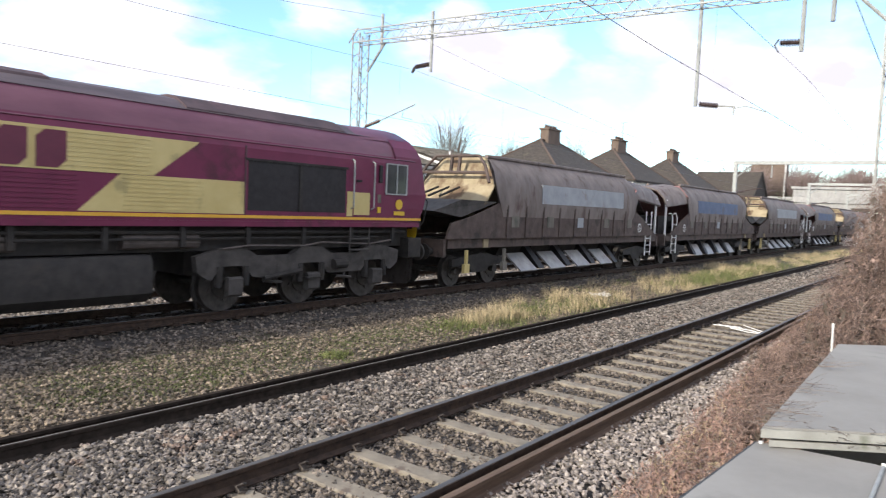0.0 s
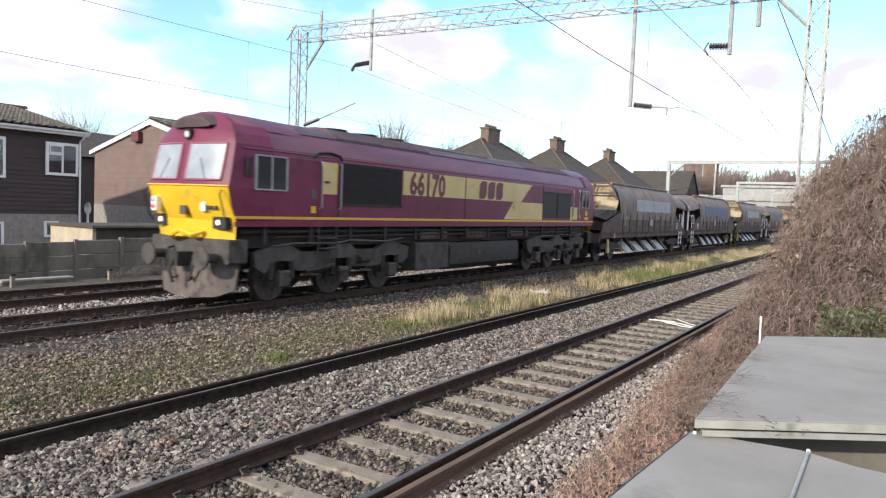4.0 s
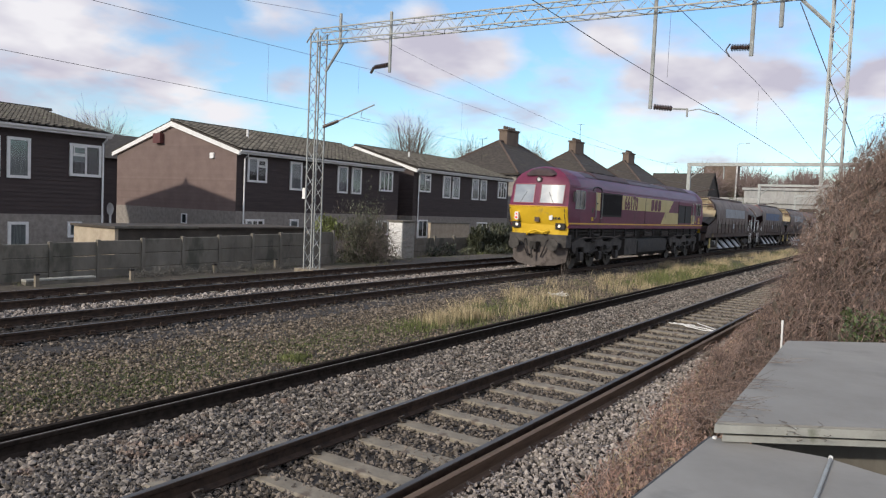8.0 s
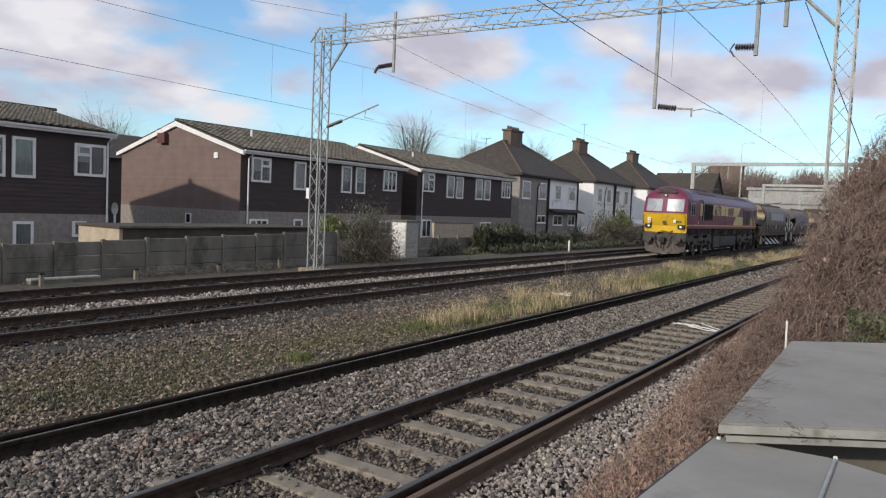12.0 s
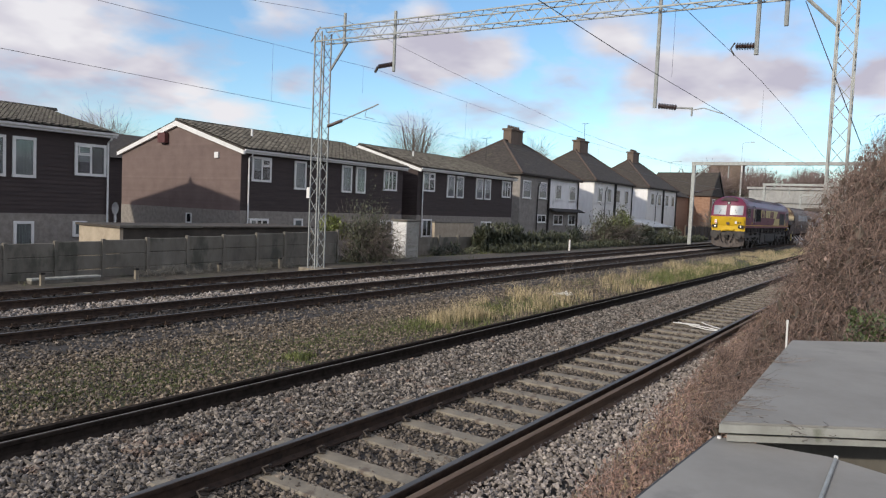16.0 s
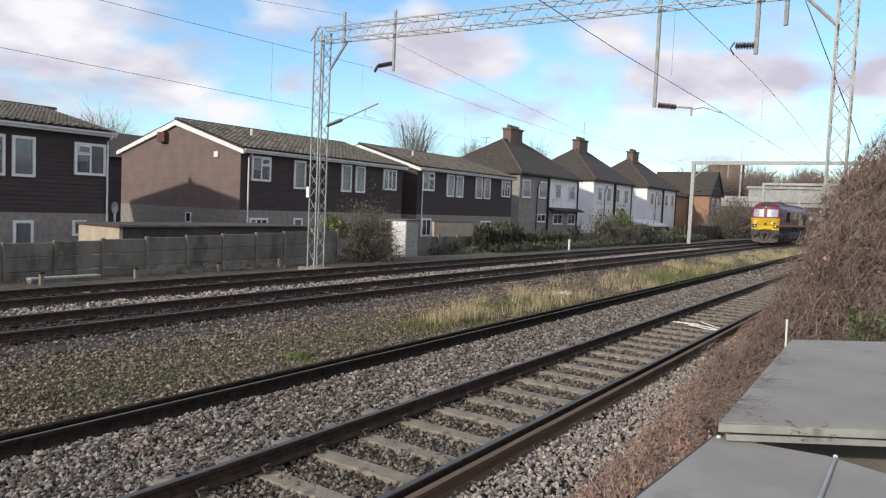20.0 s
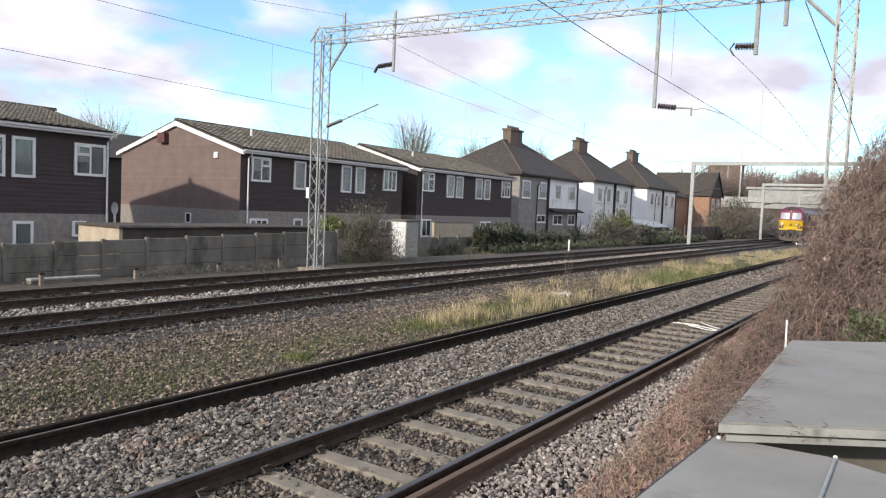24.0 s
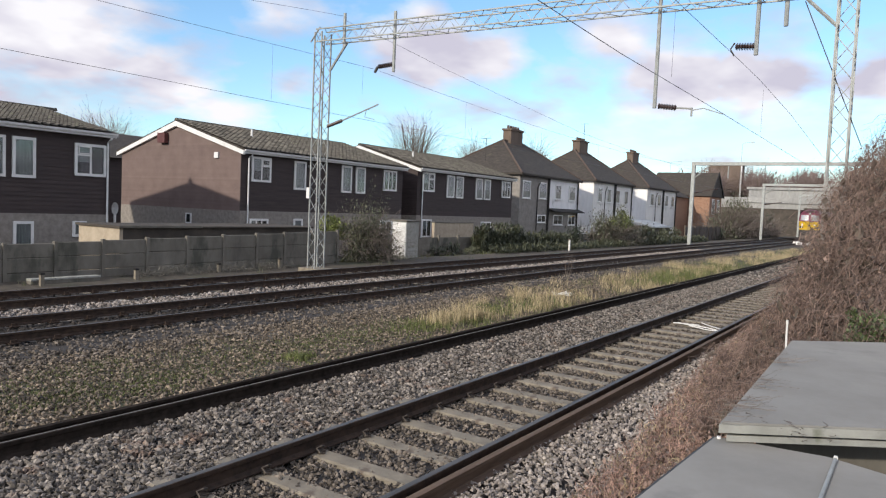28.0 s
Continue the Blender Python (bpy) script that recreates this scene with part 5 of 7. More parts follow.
def build_cabinets():
    # two low grey steel housings beside the camera
    def lid_points(s, pts, z, t):
        n = len(pts)
        s.add([(x, y, z) for x, y in pts] + [(x, y, z - t) for x, y in pts],
              [tuple(range(n)), tuple(reversed(range(n, 2 * n)))] + [(i, (i + 1) % n, n + (i + 1) % n, n + i) for i in range(n)])
        return s

    a = thing("equipment_cabinet", 4.1, 0.0, 0.0, "large flat-topped grey steel equipment cabinet", "cabinet", "grey cabinets")
    part("top", lid_points(Shape(), [(0.0, 0.855), (3.34, 0.965), (5.4, -1.4), (1.45, -1.25)], 1.2, 0.012), "cabinet", a)
    part("top_edge", lid_points(Shape(), [(-0.012, 0.865), (3.35, 0.975), (5.42, -1.41), (1.44, -1.26)], 1.187, 0.048), "cabinetside", a, "thick pale weathered edge")
    part("ledge", lid_points(Shape(), [(0.03, 0.83), (3.3, 0.94), (5.3, -1.4), (1.48, -1.25)], 1.122, 0.035), "cabinetside", a, "pale ledge under the top")
    # body in the darker fence grey paints the shade below the ledge
    part("body", lid_points(Shape(), [(0.42, 0.74), (3.25, 0.88), (5.2, -1.35), (1.8, -1.2)], 1.087, 1.5), "fence", a)
    b = thing("equipment_cabinet", 2.6, 0.0, 0.0, "lower grey steel equipment cabinet with a raised seam", "cabinet", "grey cabinets")
    part("top", lid_points(Shape(), [(-1.8, 1.06), (0.4, 0.965), (1.6, 0.905), (1.66, 0.34), (1.56, 0.07), (1.45, -1.2), (-1.8, -1.2)], 1.08, 0.03), "cabinet", b)
    part("seam", Shape().block(-1.5, 1.62, 0.292, 0.308, 1.08, 1.100, 0.004), "galv", b, "raised dull metal seam")
    part("seam_end", Shape().block(1.606, 1.624, 0.290, 0.310, 1.08, 1.106, 0.004), "plastic", b, "bright seam end")
    part("edge_bead", Shape().path([(-1.8, 1.065, 1.07), (0.4, 0.97, 1.07), (1.6, 0.91, 1.07)], 0.011, 6), "darksteel", b, "dark rolled edge")
    part("corner_bolt", Shape().rod((1.58, 0.88, 1.08), (1.58, 0.88, 1.092), 0.012, 8), "plastic", b)
    part("body", lid_points(Shape(), [(-1.75, 0.98), (0.4, 0.89), (1.5, 0.83), (1.4, -1.15), (-1.75, -1.15)], 1.05, 1.5), "cabinetside", b)
    p = thing("marker_stake", 7.8, 1.05, 0.5, "thin white plastic stake standing in the brambles", "stake")
    part("stem", Shape().rod((0, 0, -0.4), (0.02, 0.02, 0.8), 0.010, 6), "plastic", p)
    part("top", Shape().rod((0.02, 0.02, 0.8), (0.02, 0.02, 0.84), 0.012, 6), "plastic", p)
    lit = thing("plastic_strips", 16.4, 4.1, -0.17, "torn white plastic strips lying across the sleepers", "litter")
    pl = thing("plastic_scraps", 19.4, 8.9, -0.2, "scraps of white plastic caught in the grass", "litter")
    for i in range(5):
        q = [(0.16 * i, random.uniform(-0.3, 0.3), 0.03), (0.16 * i + 0.1, random.uniform(-0.3, 0.3), 0.12), (0.16 * i + 0.22, random.uniform(-0.3, 0.3), 0.05)]
        part("scrap", Shape().path(q, 0.014, 5), "plastic", pl)
    for i, (a0, b0) in enumerate((((0.5, 0.55), (0.0, -0.6)), ((0.9, 0.1), (0.3, -0.45)), ((0.35, 0.62), (0.5, 0.05)), ((0.15, 0.2), (-0.15, -0.6)))):
        pts = [(a0[0] + (b0[0] - a0[0]) * k / 6, a0[1] + (b0[1] - a0[1]) * k / 6, 0.03 + 0.03 * noise.noise((k * 1.3, i * 5.1, 0))) for k in range(7)]
        part("strip", Shape().path(pts, 0.012, 5), "plastic", lit)
    hp = thing("rubble_heap", 92.0, 11.9, -0.22, "small heap of pale rubble beside the track", "heap")
    for i in range(14):
        v = np.array(ROCK_V) * random.uniform(0.25, 0.6) + np.array((random.uniform(-2, 3), random.uniform(-0.8, 0.8), random.uniform(0.0, 0.25)))
        part("rock", Shape().add(v.tolist(), ROCK_F.tolist()), "plastic", hp)


build_fence()
build_gantry()
build_wires()
build_cabinets()

# ---- the train ----
def letters(name, text, x, y, z, size, material, parent, sx=1.0):
    """Raised letters on a side that faces -y."""
    cu = bpy.data.curves.new(name, "FONT")
    cu.body, cu.size, cu.extrude, cu.resolution_u = text, size, 0.004, 2
    cu.offset = 0.02 * size / 0.6
    tmp = new(name + "_curve", cu)
    me = bpy.data.meshes.new_from_object(tmp.evaluated_get(bpy.context.evaluated_depsgraph_get()))
    bpy.data.objects.remove(tmp)
    bpy.data.curves.remove(cu)
    me.materials.clear()
    ob = part(name, me, material, parent, "dark maroon painted characters")
    ob.matrix_basis = pose(x, y, z, 90, 0, 0) @ Matrix.Diagonal((sx, 1, 1, 1))
    return ob


def wheelset(parent, x, r=0.53, gauge=0.7525, disc=None):
    """One axle with two wheels; its origin lies on the axle."""
    s = Shape()
    s.rod((0, -1.0, 0), (0, 1.0, 0), 0.08, 10)
    for sgn in (-1, 1):
        y = sgn * gauge
        s.rod((0, y - 0.065, 0), (0, y + 0.065, 0), r - 0.015, 28)
        s.rod((0, y - sgn * 0.075 - 0.015, 0), (0, y - sgn * 0.075 + 0.015, 0), r + 0.015, 28)
        s.rod((0, y + sgn * 0.06, 0), (0, y + sgn * 0.10, 0), r * 0.45, 16)
        for k in range(4):
            a = math.pi / 2 * k + 0.3
            s.rod((0.55 * r * math.cos(a), y + sgn * 0.062, 0.55 * r * math.sin(a)), (0.55 * r * math.cos(a), y + sgn * 0.085, 0.55 * r * math.sin(a)), 0.05, 8)
    ob = part("wheelset", s, "steelwheel", parent, smooth=True)
    ob.matrix_basis = pose(x, 0, r)
    WHEELS.append((ob, x, r))
    return ob


WHEELS, MOVERS = [], []


def cab_front(parent, end):
    """Windscreen end, yellow panel and buffers; end 0: the leading cab at x = 0, 1: the trailing cab."""
    sg = 1 if end == 0 else -1
    ox = 0.0 if end == 0 else 22.2
    X = lambda x: ox + sg * (x + (0.3 if end == 0 else 0.25))
    zs = [(1.45, 1.24, 0.34), (1.85, 1.28, 0.31), (2.2, 1.30, 0.15), (2.55, 1.31, 0.06), (2.62, 1.305, 0.09), (3.48, 1.262, 0.27), (3.70, 1.15, 0.34), (3.90, 0.97, 0.40), (4.08, 0.66, 0.49), (4.16, 0.32, 0.57), (4.18, 0.1, 0.61)]
    cols = [-1.0, -0.72, -0.3, 0.0, 0.3, 0.72, 1.0]

    def face(levels, sides=False):
        s = Shape()
        rows = [[(X(x + 0.15 * abs(c) ** 4 + 0.05 * abs(c)), c * w, z) for c in cols] for z, w, x in levels]
        k = len(cols)
        if not sides:
            return s.add([p for r in rows for p in r], [(i * k + j, i * k + j + 1, (i + 1) * k + j + 1, (i + 1) * k + j) for i in range(len(levels) - 1) for j in range(k - 1)])
        for sd in sides:
            back = [(X(1.5), p[sd][1] / abs(p[sd][1]) * min(1.325, abs(p[sd][1]) + 0.03) if abs(p[sd][1]) > 0.2 else p[sd][1], p[sd][2]) for p in rows]
            fr = [p[sd] for p in rows]
            n = len(fr)
            s.add(fr + back, [(i, i + 1, n + i + 1, n + i) for i in range(n - 1)])
        return s

    part("cab_front", face(zs[3:]), "maroon", parent, "maroon cab front with two windscreens", smooth=True)
    for sd in (0, -1):
        part("cab_side", face(zs[1:], (sd,)), "maroon", parent, "maroon side of the cab")
    part("yellow_panel", face(zs[1:4]), "yellow", parent, "bright yellow warning panel", smooth=True)
    part("nose_bottom", face(zs[:2]), "yellow", parent)
    lip = Shape().path([(X(0.25), -1.31, 2.575), (X(0.12), -0.9, 2.575), (X(0.055), 0, 2.575), (X(0.12), 0.9, 2.575), (X(0.25), 1.31, 2.575)], 0.022, 5)
    part("waist_rail", lip, "stripe", parent)

    def on(c, z):
        """A point of the front face at sideways c and height z."""
        for (z0, w0, x0), (z1, w1, x1) in zip(zs, zs[1:]):
            if z0 <= z <= z1:
                t = (z - z0) / (z1 - z0)
                w = w0 + (w1 - w0) * t
                u = abs(c) / w
                return X(x0 + (x1 - x0) * t + 0.15 * u ** 4 + 0.05 * u - 0.012), c, z
        return X(0), c, z

    for sd in (-1, 1):
        a, b = 0.13, 1.11
        g, fr = Shape(), Shape()
        nz, ny = 5, 5
        grid = [[on(sd * (a + (b - a) * j / ny), 2.70 + 0.77 * i / nz) for j in range(ny + 1)] for i in range(nz + 1)]
        g.add([p for r in grid for p in r], [(i * (ny + 1) + j, i * (ny + 1) + j + 1, (i + 1) * (ny + 1) + j + 1, (i + 1) * (ny + 1) + j) for i in range(nz) for j in range(ny)])
        ws = part("windscreen", g, "windscreen", parent, "windscreen with the reflected sky put into its colour", smooth=True)
        edge = [grid[0][j] for j in range(ny + 1)] + [grid[i][ny] for i in range(1, nz + 1)] + [grid[nz][j] for j in range(ny - 1, -1, -1)] + [grid[i][0] for i in range(nz - 1, -1, -1)]
        part("seal", Shape().path(edge, 0.022, 5), "windowseal", ws)
        wiper = Shape().rod(on(sd * 0.75, 2.68), on(sd * 0.5, 3.15), 0.012, 4)
        part("wiper", wiper, "grille", ws)
        px, py, pz = on(sd * 0.98, 1.86)
        lb = part("lamp_box", Shape().box(px - 0.06, px + 0.10, sd * 0.98 - 0.2, sd * 0.98 + 0.2, 1.68, 1.93), "under", parent, "black headlamp box")
        lit = "headlight" if (sd > 0 or end == 0) else "redlamp"
        part("headlamp", Shape().rod((px - sg * 0.07, sd * 0.95, 1.81), (px - sg * 0.03, sd * 0.95, 1.81), 0.06, 14), lit, lb, "round headlamp")
        if sd > 0:
            tx, ty, tz = on(0.86, 2.2)
            tl = part("tail_lamp", Shape().block(tx - 0.12, tx + 0.02, 0.78, 0.94, 2.0, 2.32, 0.02), "white", parent, "white portable tail lamp with red lens")
            part("lens", Shape().rod((tx - sg * 0.13, 0.86, 2.09), (tx - sg * 0.11, 0.86, 2.09), 0.05, 12).rod((tx - sg * 0.13, 0.86, 2.23), (tx - sg * 0.11, 0.86, 2.23), 0.035, 10), "redlamp", tl)
        bx = X(0.25)
        buf = Shape().rod((X(0.55), sd * 0.86, 1.06), (X(0.0), sd * 0.86, 1.06), 0.10, 14)
        buf.rod((X(0.0), sd * 0.86, 1.06), (X(-0.05), sd * 0.86, 1.06), 0.235, 20)
        part("buffer", buf, "bogie", parent, "round grey buffer")
        hose = Shape().path([(X(0.45), sd * 0.5, 1.25), (X(0.2), sd * 0.5, 1.2), (X(0.12), sd * 0.42, 0.85), (X(0.15), sd * 0.28, 0.55), (X(0.3), sd * 0.25, 0.62)], 0.03, 6)
        part("brake_hose", hose, "grille", parent)
        part("handrail", Shape().path([(X(0.18), sd * 1.2, 2.5), (X(0.10), sd * 1.24, 2.4), (X(0.25), sd * 1.25, 1.9), (X(0.4), sd * 1.25, 1.75)], 0.016, 5), "grille", parent)
    hx, hy, hz = on(0.0, 3.64)
    top = part("top_lamp_box", Shape().rod((hx + sg * 0.15, 0, 3.66), (hx - sg * 0.06, 0, 3.66), 0.12, 14), "grille", parent)
    part("headlamp", Shape().rod((hx - sg * 0.062, 0.0, 3.66), (hx - sg * 0.075, 0.0, 3.66), 0.07, 14), "unlit", top, "round top headlamp")
    arch = [(1.05, 3.80), (0.97, 3.90), (0.66, 4.08), (0.32, 4.16), (0.0, 4.18), (-0.32, 4.16), (-0.66, 4.08), (-0.97, 3.90), (-1.05, 3.80)]
    k = len(arch)

    def hood(rings, cap):
        sh = Shape().add([(X(x), y * w, 3.72 + (z - 3.72) * w + up) for x, w, up in rings for y, z in arch],
                         [(i * k + j, i * k + j + 1, (i + 1) * k + j + 1, (i + 1) * k + j) for i in range(len(rings) - 1) for j in range(k - 1)])
        return sh.add([(X(rings[0][0]), y * rings[0][1], 3.72 + (z - 3.72) * rings[0][1] + rings[0][2]) for y, z in arch], [tuple(range(k))]) if cap else sh

    # brow in the dark roof colour, painting the shadow at the overhang
    part("brow", hood([(0.30, 0.54, 0.05), (0.33, 0.60, 0.08), (0.62, 0.74, 0.10)], True), "roofdark", parent, "dark brow above the windscreens, its shadow put into the colour", smooth=True)
    part("cab_roof", hood([(0.62, 0.74, 0.10), (0.80, 0.97, 0.05), (1.6, 1.0, 0.035), (2.6, 1.0, 0.012)], False), "roofmaroon", parent, "glossy maroon cab roof", smooth=True)
    nx, ny2, nz2 = on(0.0, 2.1)
    part("lamp_socket", Shape().box(nx - 0.05, nx + 0.05, -0.14, 0.06, 1.95, 2.14), "solebar", parent, "brown multiple-working socket")
    for i in range(3):
        px, py, pz = on(-0.95 + 0.13 * i, 2.12)
        part("number_bar", Shape().box(px - 0.008, px + 0.008, -1.0 + 0.13 * i, -0.91 + 0.13 * i, 2.08, 2.16), "grille", parent)
    px, py, pz = on(-0.62, 2.14)
    part("placard", Shape().box(px - 0.012, px + 0.012, -0.70, -0.55, 2.04, 2.28), "plastic", parent, "small white placard")
    part("headstock", Shape().block(X(0.35) if sg > 0 else X(0.85), X(0.85) if sg > 0 else X(0.35), -1.27, 1.27, 0.95, 1.46, 0.03), "bogie" if end == 0 else "under", parent)
    part("gas_pipes", Shape().path([(X(0.3), -0.5, 1.6), (X(0.12), -0.35, 1.52), (X(0.1), 0.0, 1.62), (X(0.12), 0.3, 1.5), (X(0.3), 0.45, 1.42)], 0.05, 6), "yellow", parent)
    part("coupling", Shape().box(min(X(-0.05), X(0.4)), max(X(-0.05), X(0.4)), -0.14, 0.14, 0.85, 1.15).path([(X(-0.05), 0, 1.0), (X(-0.12), 0.02, 0.75), (X(-0.05), 0, 0.5)], 0.04, 6), "under", parent)
    f = lambda c: 0.28 + 0.35 * abs(c) ** 3
    pl, k = Shape(), len(cols)
    pl.add([(X(f(c)), c * 1.25, 0.95) for c in cols] + [(X(f(c) - 0.04), c * 1.2, 0.18 + 0.2 * abs(c) ** 4) for c in cols]
           + [(X(f(c) + 0.01), c * 1.2, 0.18 + 0.2 * abs(c) ** 4) for c in cols] + [(X(f(c) + 0.05), c * 1.25, 0.95) for c in cols],
           [(r * k + i, r * k + i + 1, ((r + 1) % 4) * k + i + 1, ((r + 1) % 4) * k + i) for r in range(4) for i in range(k - 1)])
    part("plough", pl, "plough", parent, "dusty grey obstacle plough")


def bogie(parent, xs, cx):
    s = Shape().box(xs[0] - 0.7, xs[-1] + 0.7, -0.6, 0.6, 0.75, 1.2)
    ob = part("bogie", s, "under", parent, "grimy three-axle bogie")
    for sd in (-1, 1):
        y0, y1 = (-1.20, -1.06) if sd < 0 else (1.06, 1.20)
        a, b = xs[0] - 0.85, xs[-1] + 0.85
        ring = [(a, 1.16), (a + 0.04, 0.86), (a + 0.12, 0.80)]
        for x in xs:
            ring += [(x - 0.56, 0.70), (x - 0.46, 0.72), (x - 0.36, 0.86), (x - 0.2, 0.95), (x + 0.2, 0.95), (x + 0.36, 0.86), (x + 0.46, 0.72), (x + 0.56, 0.70)]
        ring += [(b - 0.12, 0.80), (b - 0.04, 0.86), (b, 1.16), (b - 0.25, 1.22)]
        for x0, x1 in ((xs[2], xs[1]), (xs[1], xs[0])):
            ring += [(x0 + 0.3, 1.30), (x0 - 0.3, 1.30), (x0 - 0.6, 1.14), (x1 + 0.6, 1.14)]
        ring += [(xs[0] + 0.3, 1.30), (xs[0] - 0.3, 1.30), (a + 0.25, 1.22)]
        part("side_frame", Shape().slab(ring, y0, y1), "bogie", ob, "grimy grey side frame")
    for sd in (-1, 1):
        for x in xs:
            part("axle_box", Shape().block(x - 0.17, x + 0.17, sd * 1.22 - 0.08, sd * 1.22 + 0.08, 0.36, 0.74, 0.04), "bogie", ob)
            for q in (-0.32, 0.32):
                part("spring", Shape().rod((x + q, sd * 1.17, 0.55), (x + q, sd * 1.17, 0.95), 0.075, 8), "under", ob)
        for x in (xs[0] + 1.02, xs[1] + 1.02):
            part("brake_rigging", Shape().rod((x - 0.25, sd * 1.16, 0.62), (x + 0.25, sd * 1.16, 0.56), 0.035, 6).rod((x, sd * 1.16, 0.6), (x + 0.08, sd * 1.18, 0.95), 0.03, 6), "bogie", ob)
        part("cable", Shape().path([(xs[0] - 0.3, sd * 1.24, 1.3), (xs[0] + 0.3, sd * 1.27, 1.36), (xs[1] - 0.3, sd * 1.27, 1.33), (xs[1] + 0.2, sd * 1.27, 1.40), (xs[2] - 0.3, sd * 1.27, 1.34), (xs[2] + 0.5, sd * 1.24, 1.42)], 0.022, 5), "plough", ob, "dusty brake pipe along the bogie")
        part("damper", Shape().rod((xs[0] + 0.7, sd * 1.27, 0.68), (xs[1] - 0.35, sd * 1.27, 0.80), 0.05, 8), "under", ob)
        part("brake_cylinder", Shape().rod((xs[1] + 0.6, sd * 1.25, 0.9), (xs[1] + 1.0, sd * 1.25, 0.9), 0.11, 10), "under", ob)
        part("step", Shape().box(xs[1] - 0.25, xs[1] + 0.15, sd * 1.22, sd * 1.36, 0.62, 0.65), "under", ob)
        part("sand_pipe", Shape().path([(xs[0] - 0.75, sd * 1.1, 1.1), (xs[0] - 0.75, sd * 0.95, 0.5), (xs[0] - 0.55, sd * 0.8, 0.12)], 0.03, 6), "under", ob)
    return ob


def build_loco():
    t = thing("diesel_locomotive", 0, 12.83, 0, "maroon and gold diesel locomotive with yellow nose", "locomotive")
    low = [(-1.325, 1.85), (1.325, 1.85), (1.325, 3.28), (1.27, 3.45), (-1.27, 3.45), (-1.325, 3.28)]
    part("body", Shape().prism(low, 1.79, 20.71), "maroon", t, "maroon body side")
    up = [(1.272, 3.448), (1.16, 3.68), (0.97, 3.90), (0.66, 4.08), (0.32, 4.16), (0.0, 4.18), (-0.32, 4.16), (-0.66, 4.08), (-0.97, 3.90), (-1.16, 3.68), (-1.272, 3.448)]
    part("roof", Shape().prism(up, 1.0, 21.2), "roofmaroon", t, "dusty maroon curved roof", smooth=True)
    crown = [(1.0, 3.892), (0.97, 3.912), (0.66, 4.092), (0.32, 4.172), (0.0, 4.192), (-0.32, 4.172), (-0.66, 4.092), (-0.97, 3.912), (-1.0, 3.892)]
    part("roof_top", Shape().prism(crown + [(-0.9, 3.85), (0.9, 3.85)], 2.9, 20.9), "roofdust", t, "sooty roof top, its purple-grey highlight put into the colour")
    for y in (-1, 1):
        part("cantrail_band", Shape().rod((1.0, y * 1.292, 3.40), (21.2, y * 1.292, 3.40), 0.018, 5), "roofmaroon", t, "thin paler line along the roof edge")
        part("stripe", Shape().box(0.72, 21.48, y * 1.33 - 0.006, y * 1.33 + 0.006, 1.905, 1.965), "stripe", t, "orange yellow line along the bottom edge")
    part("side_skirt", Shape().box(0.80, 21.45, -1.322, 1.322, 1.74, 1.848), "maroon", t)
    # roof gear
    part("radiator_hatch", Shape().prism([(-1.02, 3.80), (1.02, 3.80), (0.98, 3.94), (0.62, 4.17), (0.3, 4.23), (-0.3, 4.23), (-0.62, 4.17), (-0.98, 3.94)], 4.2, 8.4), "roofdark", t, "dark raised radiator roof section")
    for i in range(3):
        part("roof_fan", Shape().rod((4.95 + 1.3 * i, 0, 4.2), (4.95 + 1.3 * i, 0, 4.245), 0.55, 20), "grille", t)
    part("exhaust_hatch", Shape().prism([(-1.0, 3.80), (1.0, 3.80), (0.97, 3.94), (0.62, 4.15), (0.3, 4.22), (-0.3, 4.22), (-0.62, 4.15), (-0.97, 3.94)], 14.9, 19.0), "roofdark", t, "dark raised roof hatch")
    part("silencer", Shape().prism([(-0.8, 3.94), (0.8, 3.94), (0.66, 4.12), (0.35, 4.215), (-0.35, 4.215), (-0.66, 4.12)], 8.9, 12.6), "roofdark", t)
    # side panels on the near and far side
    for sd in (-1, 1):
        y = sd * 1.331
        ya, yb = min(y, y - sd * 0.012), max(y, y - sd * 0.012)

        def plate(name, ringxz, material, label=""):
            return part(name, Shape().slab(ringxz, ya, yb), material, t, label)

        plate("gold_band", [(6.66, 2.62), (14.05, 2.62), (14.95, 3.28), (6.66, 3.28)], "gold", "cream gold livery band")
        plate("gold_band", [(12.75, 1.985), (15.98, 1.985), (15.98, 2.615), (13.45, 2.615)], "gold", "cream gold livery flash")
        plate("gold_band", [(18.80, 1.985), (18.98, 1.985), (18.98, 2.55), (18.80, 2.55)], "gold")
        for k in range(17):
            z = 2.02 + 0.075 * k
            for x0, x1, mt in (((6.7, 14.0, "gold"),) if z > 2.6 else ((6.7, 12.75, "maroon"), (13.5, 15.1, "gold"))):
                part("body_rib", Shape().slab([(x0, z), (x1, z), (x1, z + 0.014), (x0, z + 0.014)], y - 0.009, y + 0.009), mt, t)
        gr = plate("radiator_grille", [(4.05, 2.30), (6.6, 2.30), (6.6, 3.28), (4.05, 3.28)], "grille", "black radiator grille")
        bar = Shape().box(-0.01, 0.01, -0.016, 0.016, 2.33, 3.25).mesh("grille_bar")
        for k in range(26):
            part("grille_bar", bar, "grille", gr, m=pose(4.09 + k * 0.098, y, 0))
        part("grille_frame", Shape().box(4.0, 6.64, y - 0.02, y + 0.02, 2.26, 2.30).box(4.0, 6.64, y - 0.02, y + 0.02, 3.28, 3.31), "under", gr)
        g2 = plate("intake_grille", [(16.05, 2.06), (18.74, 2.06), (18.74, 3.04), (16.05, 3.04)], "grille", "dark air intake in two halves")
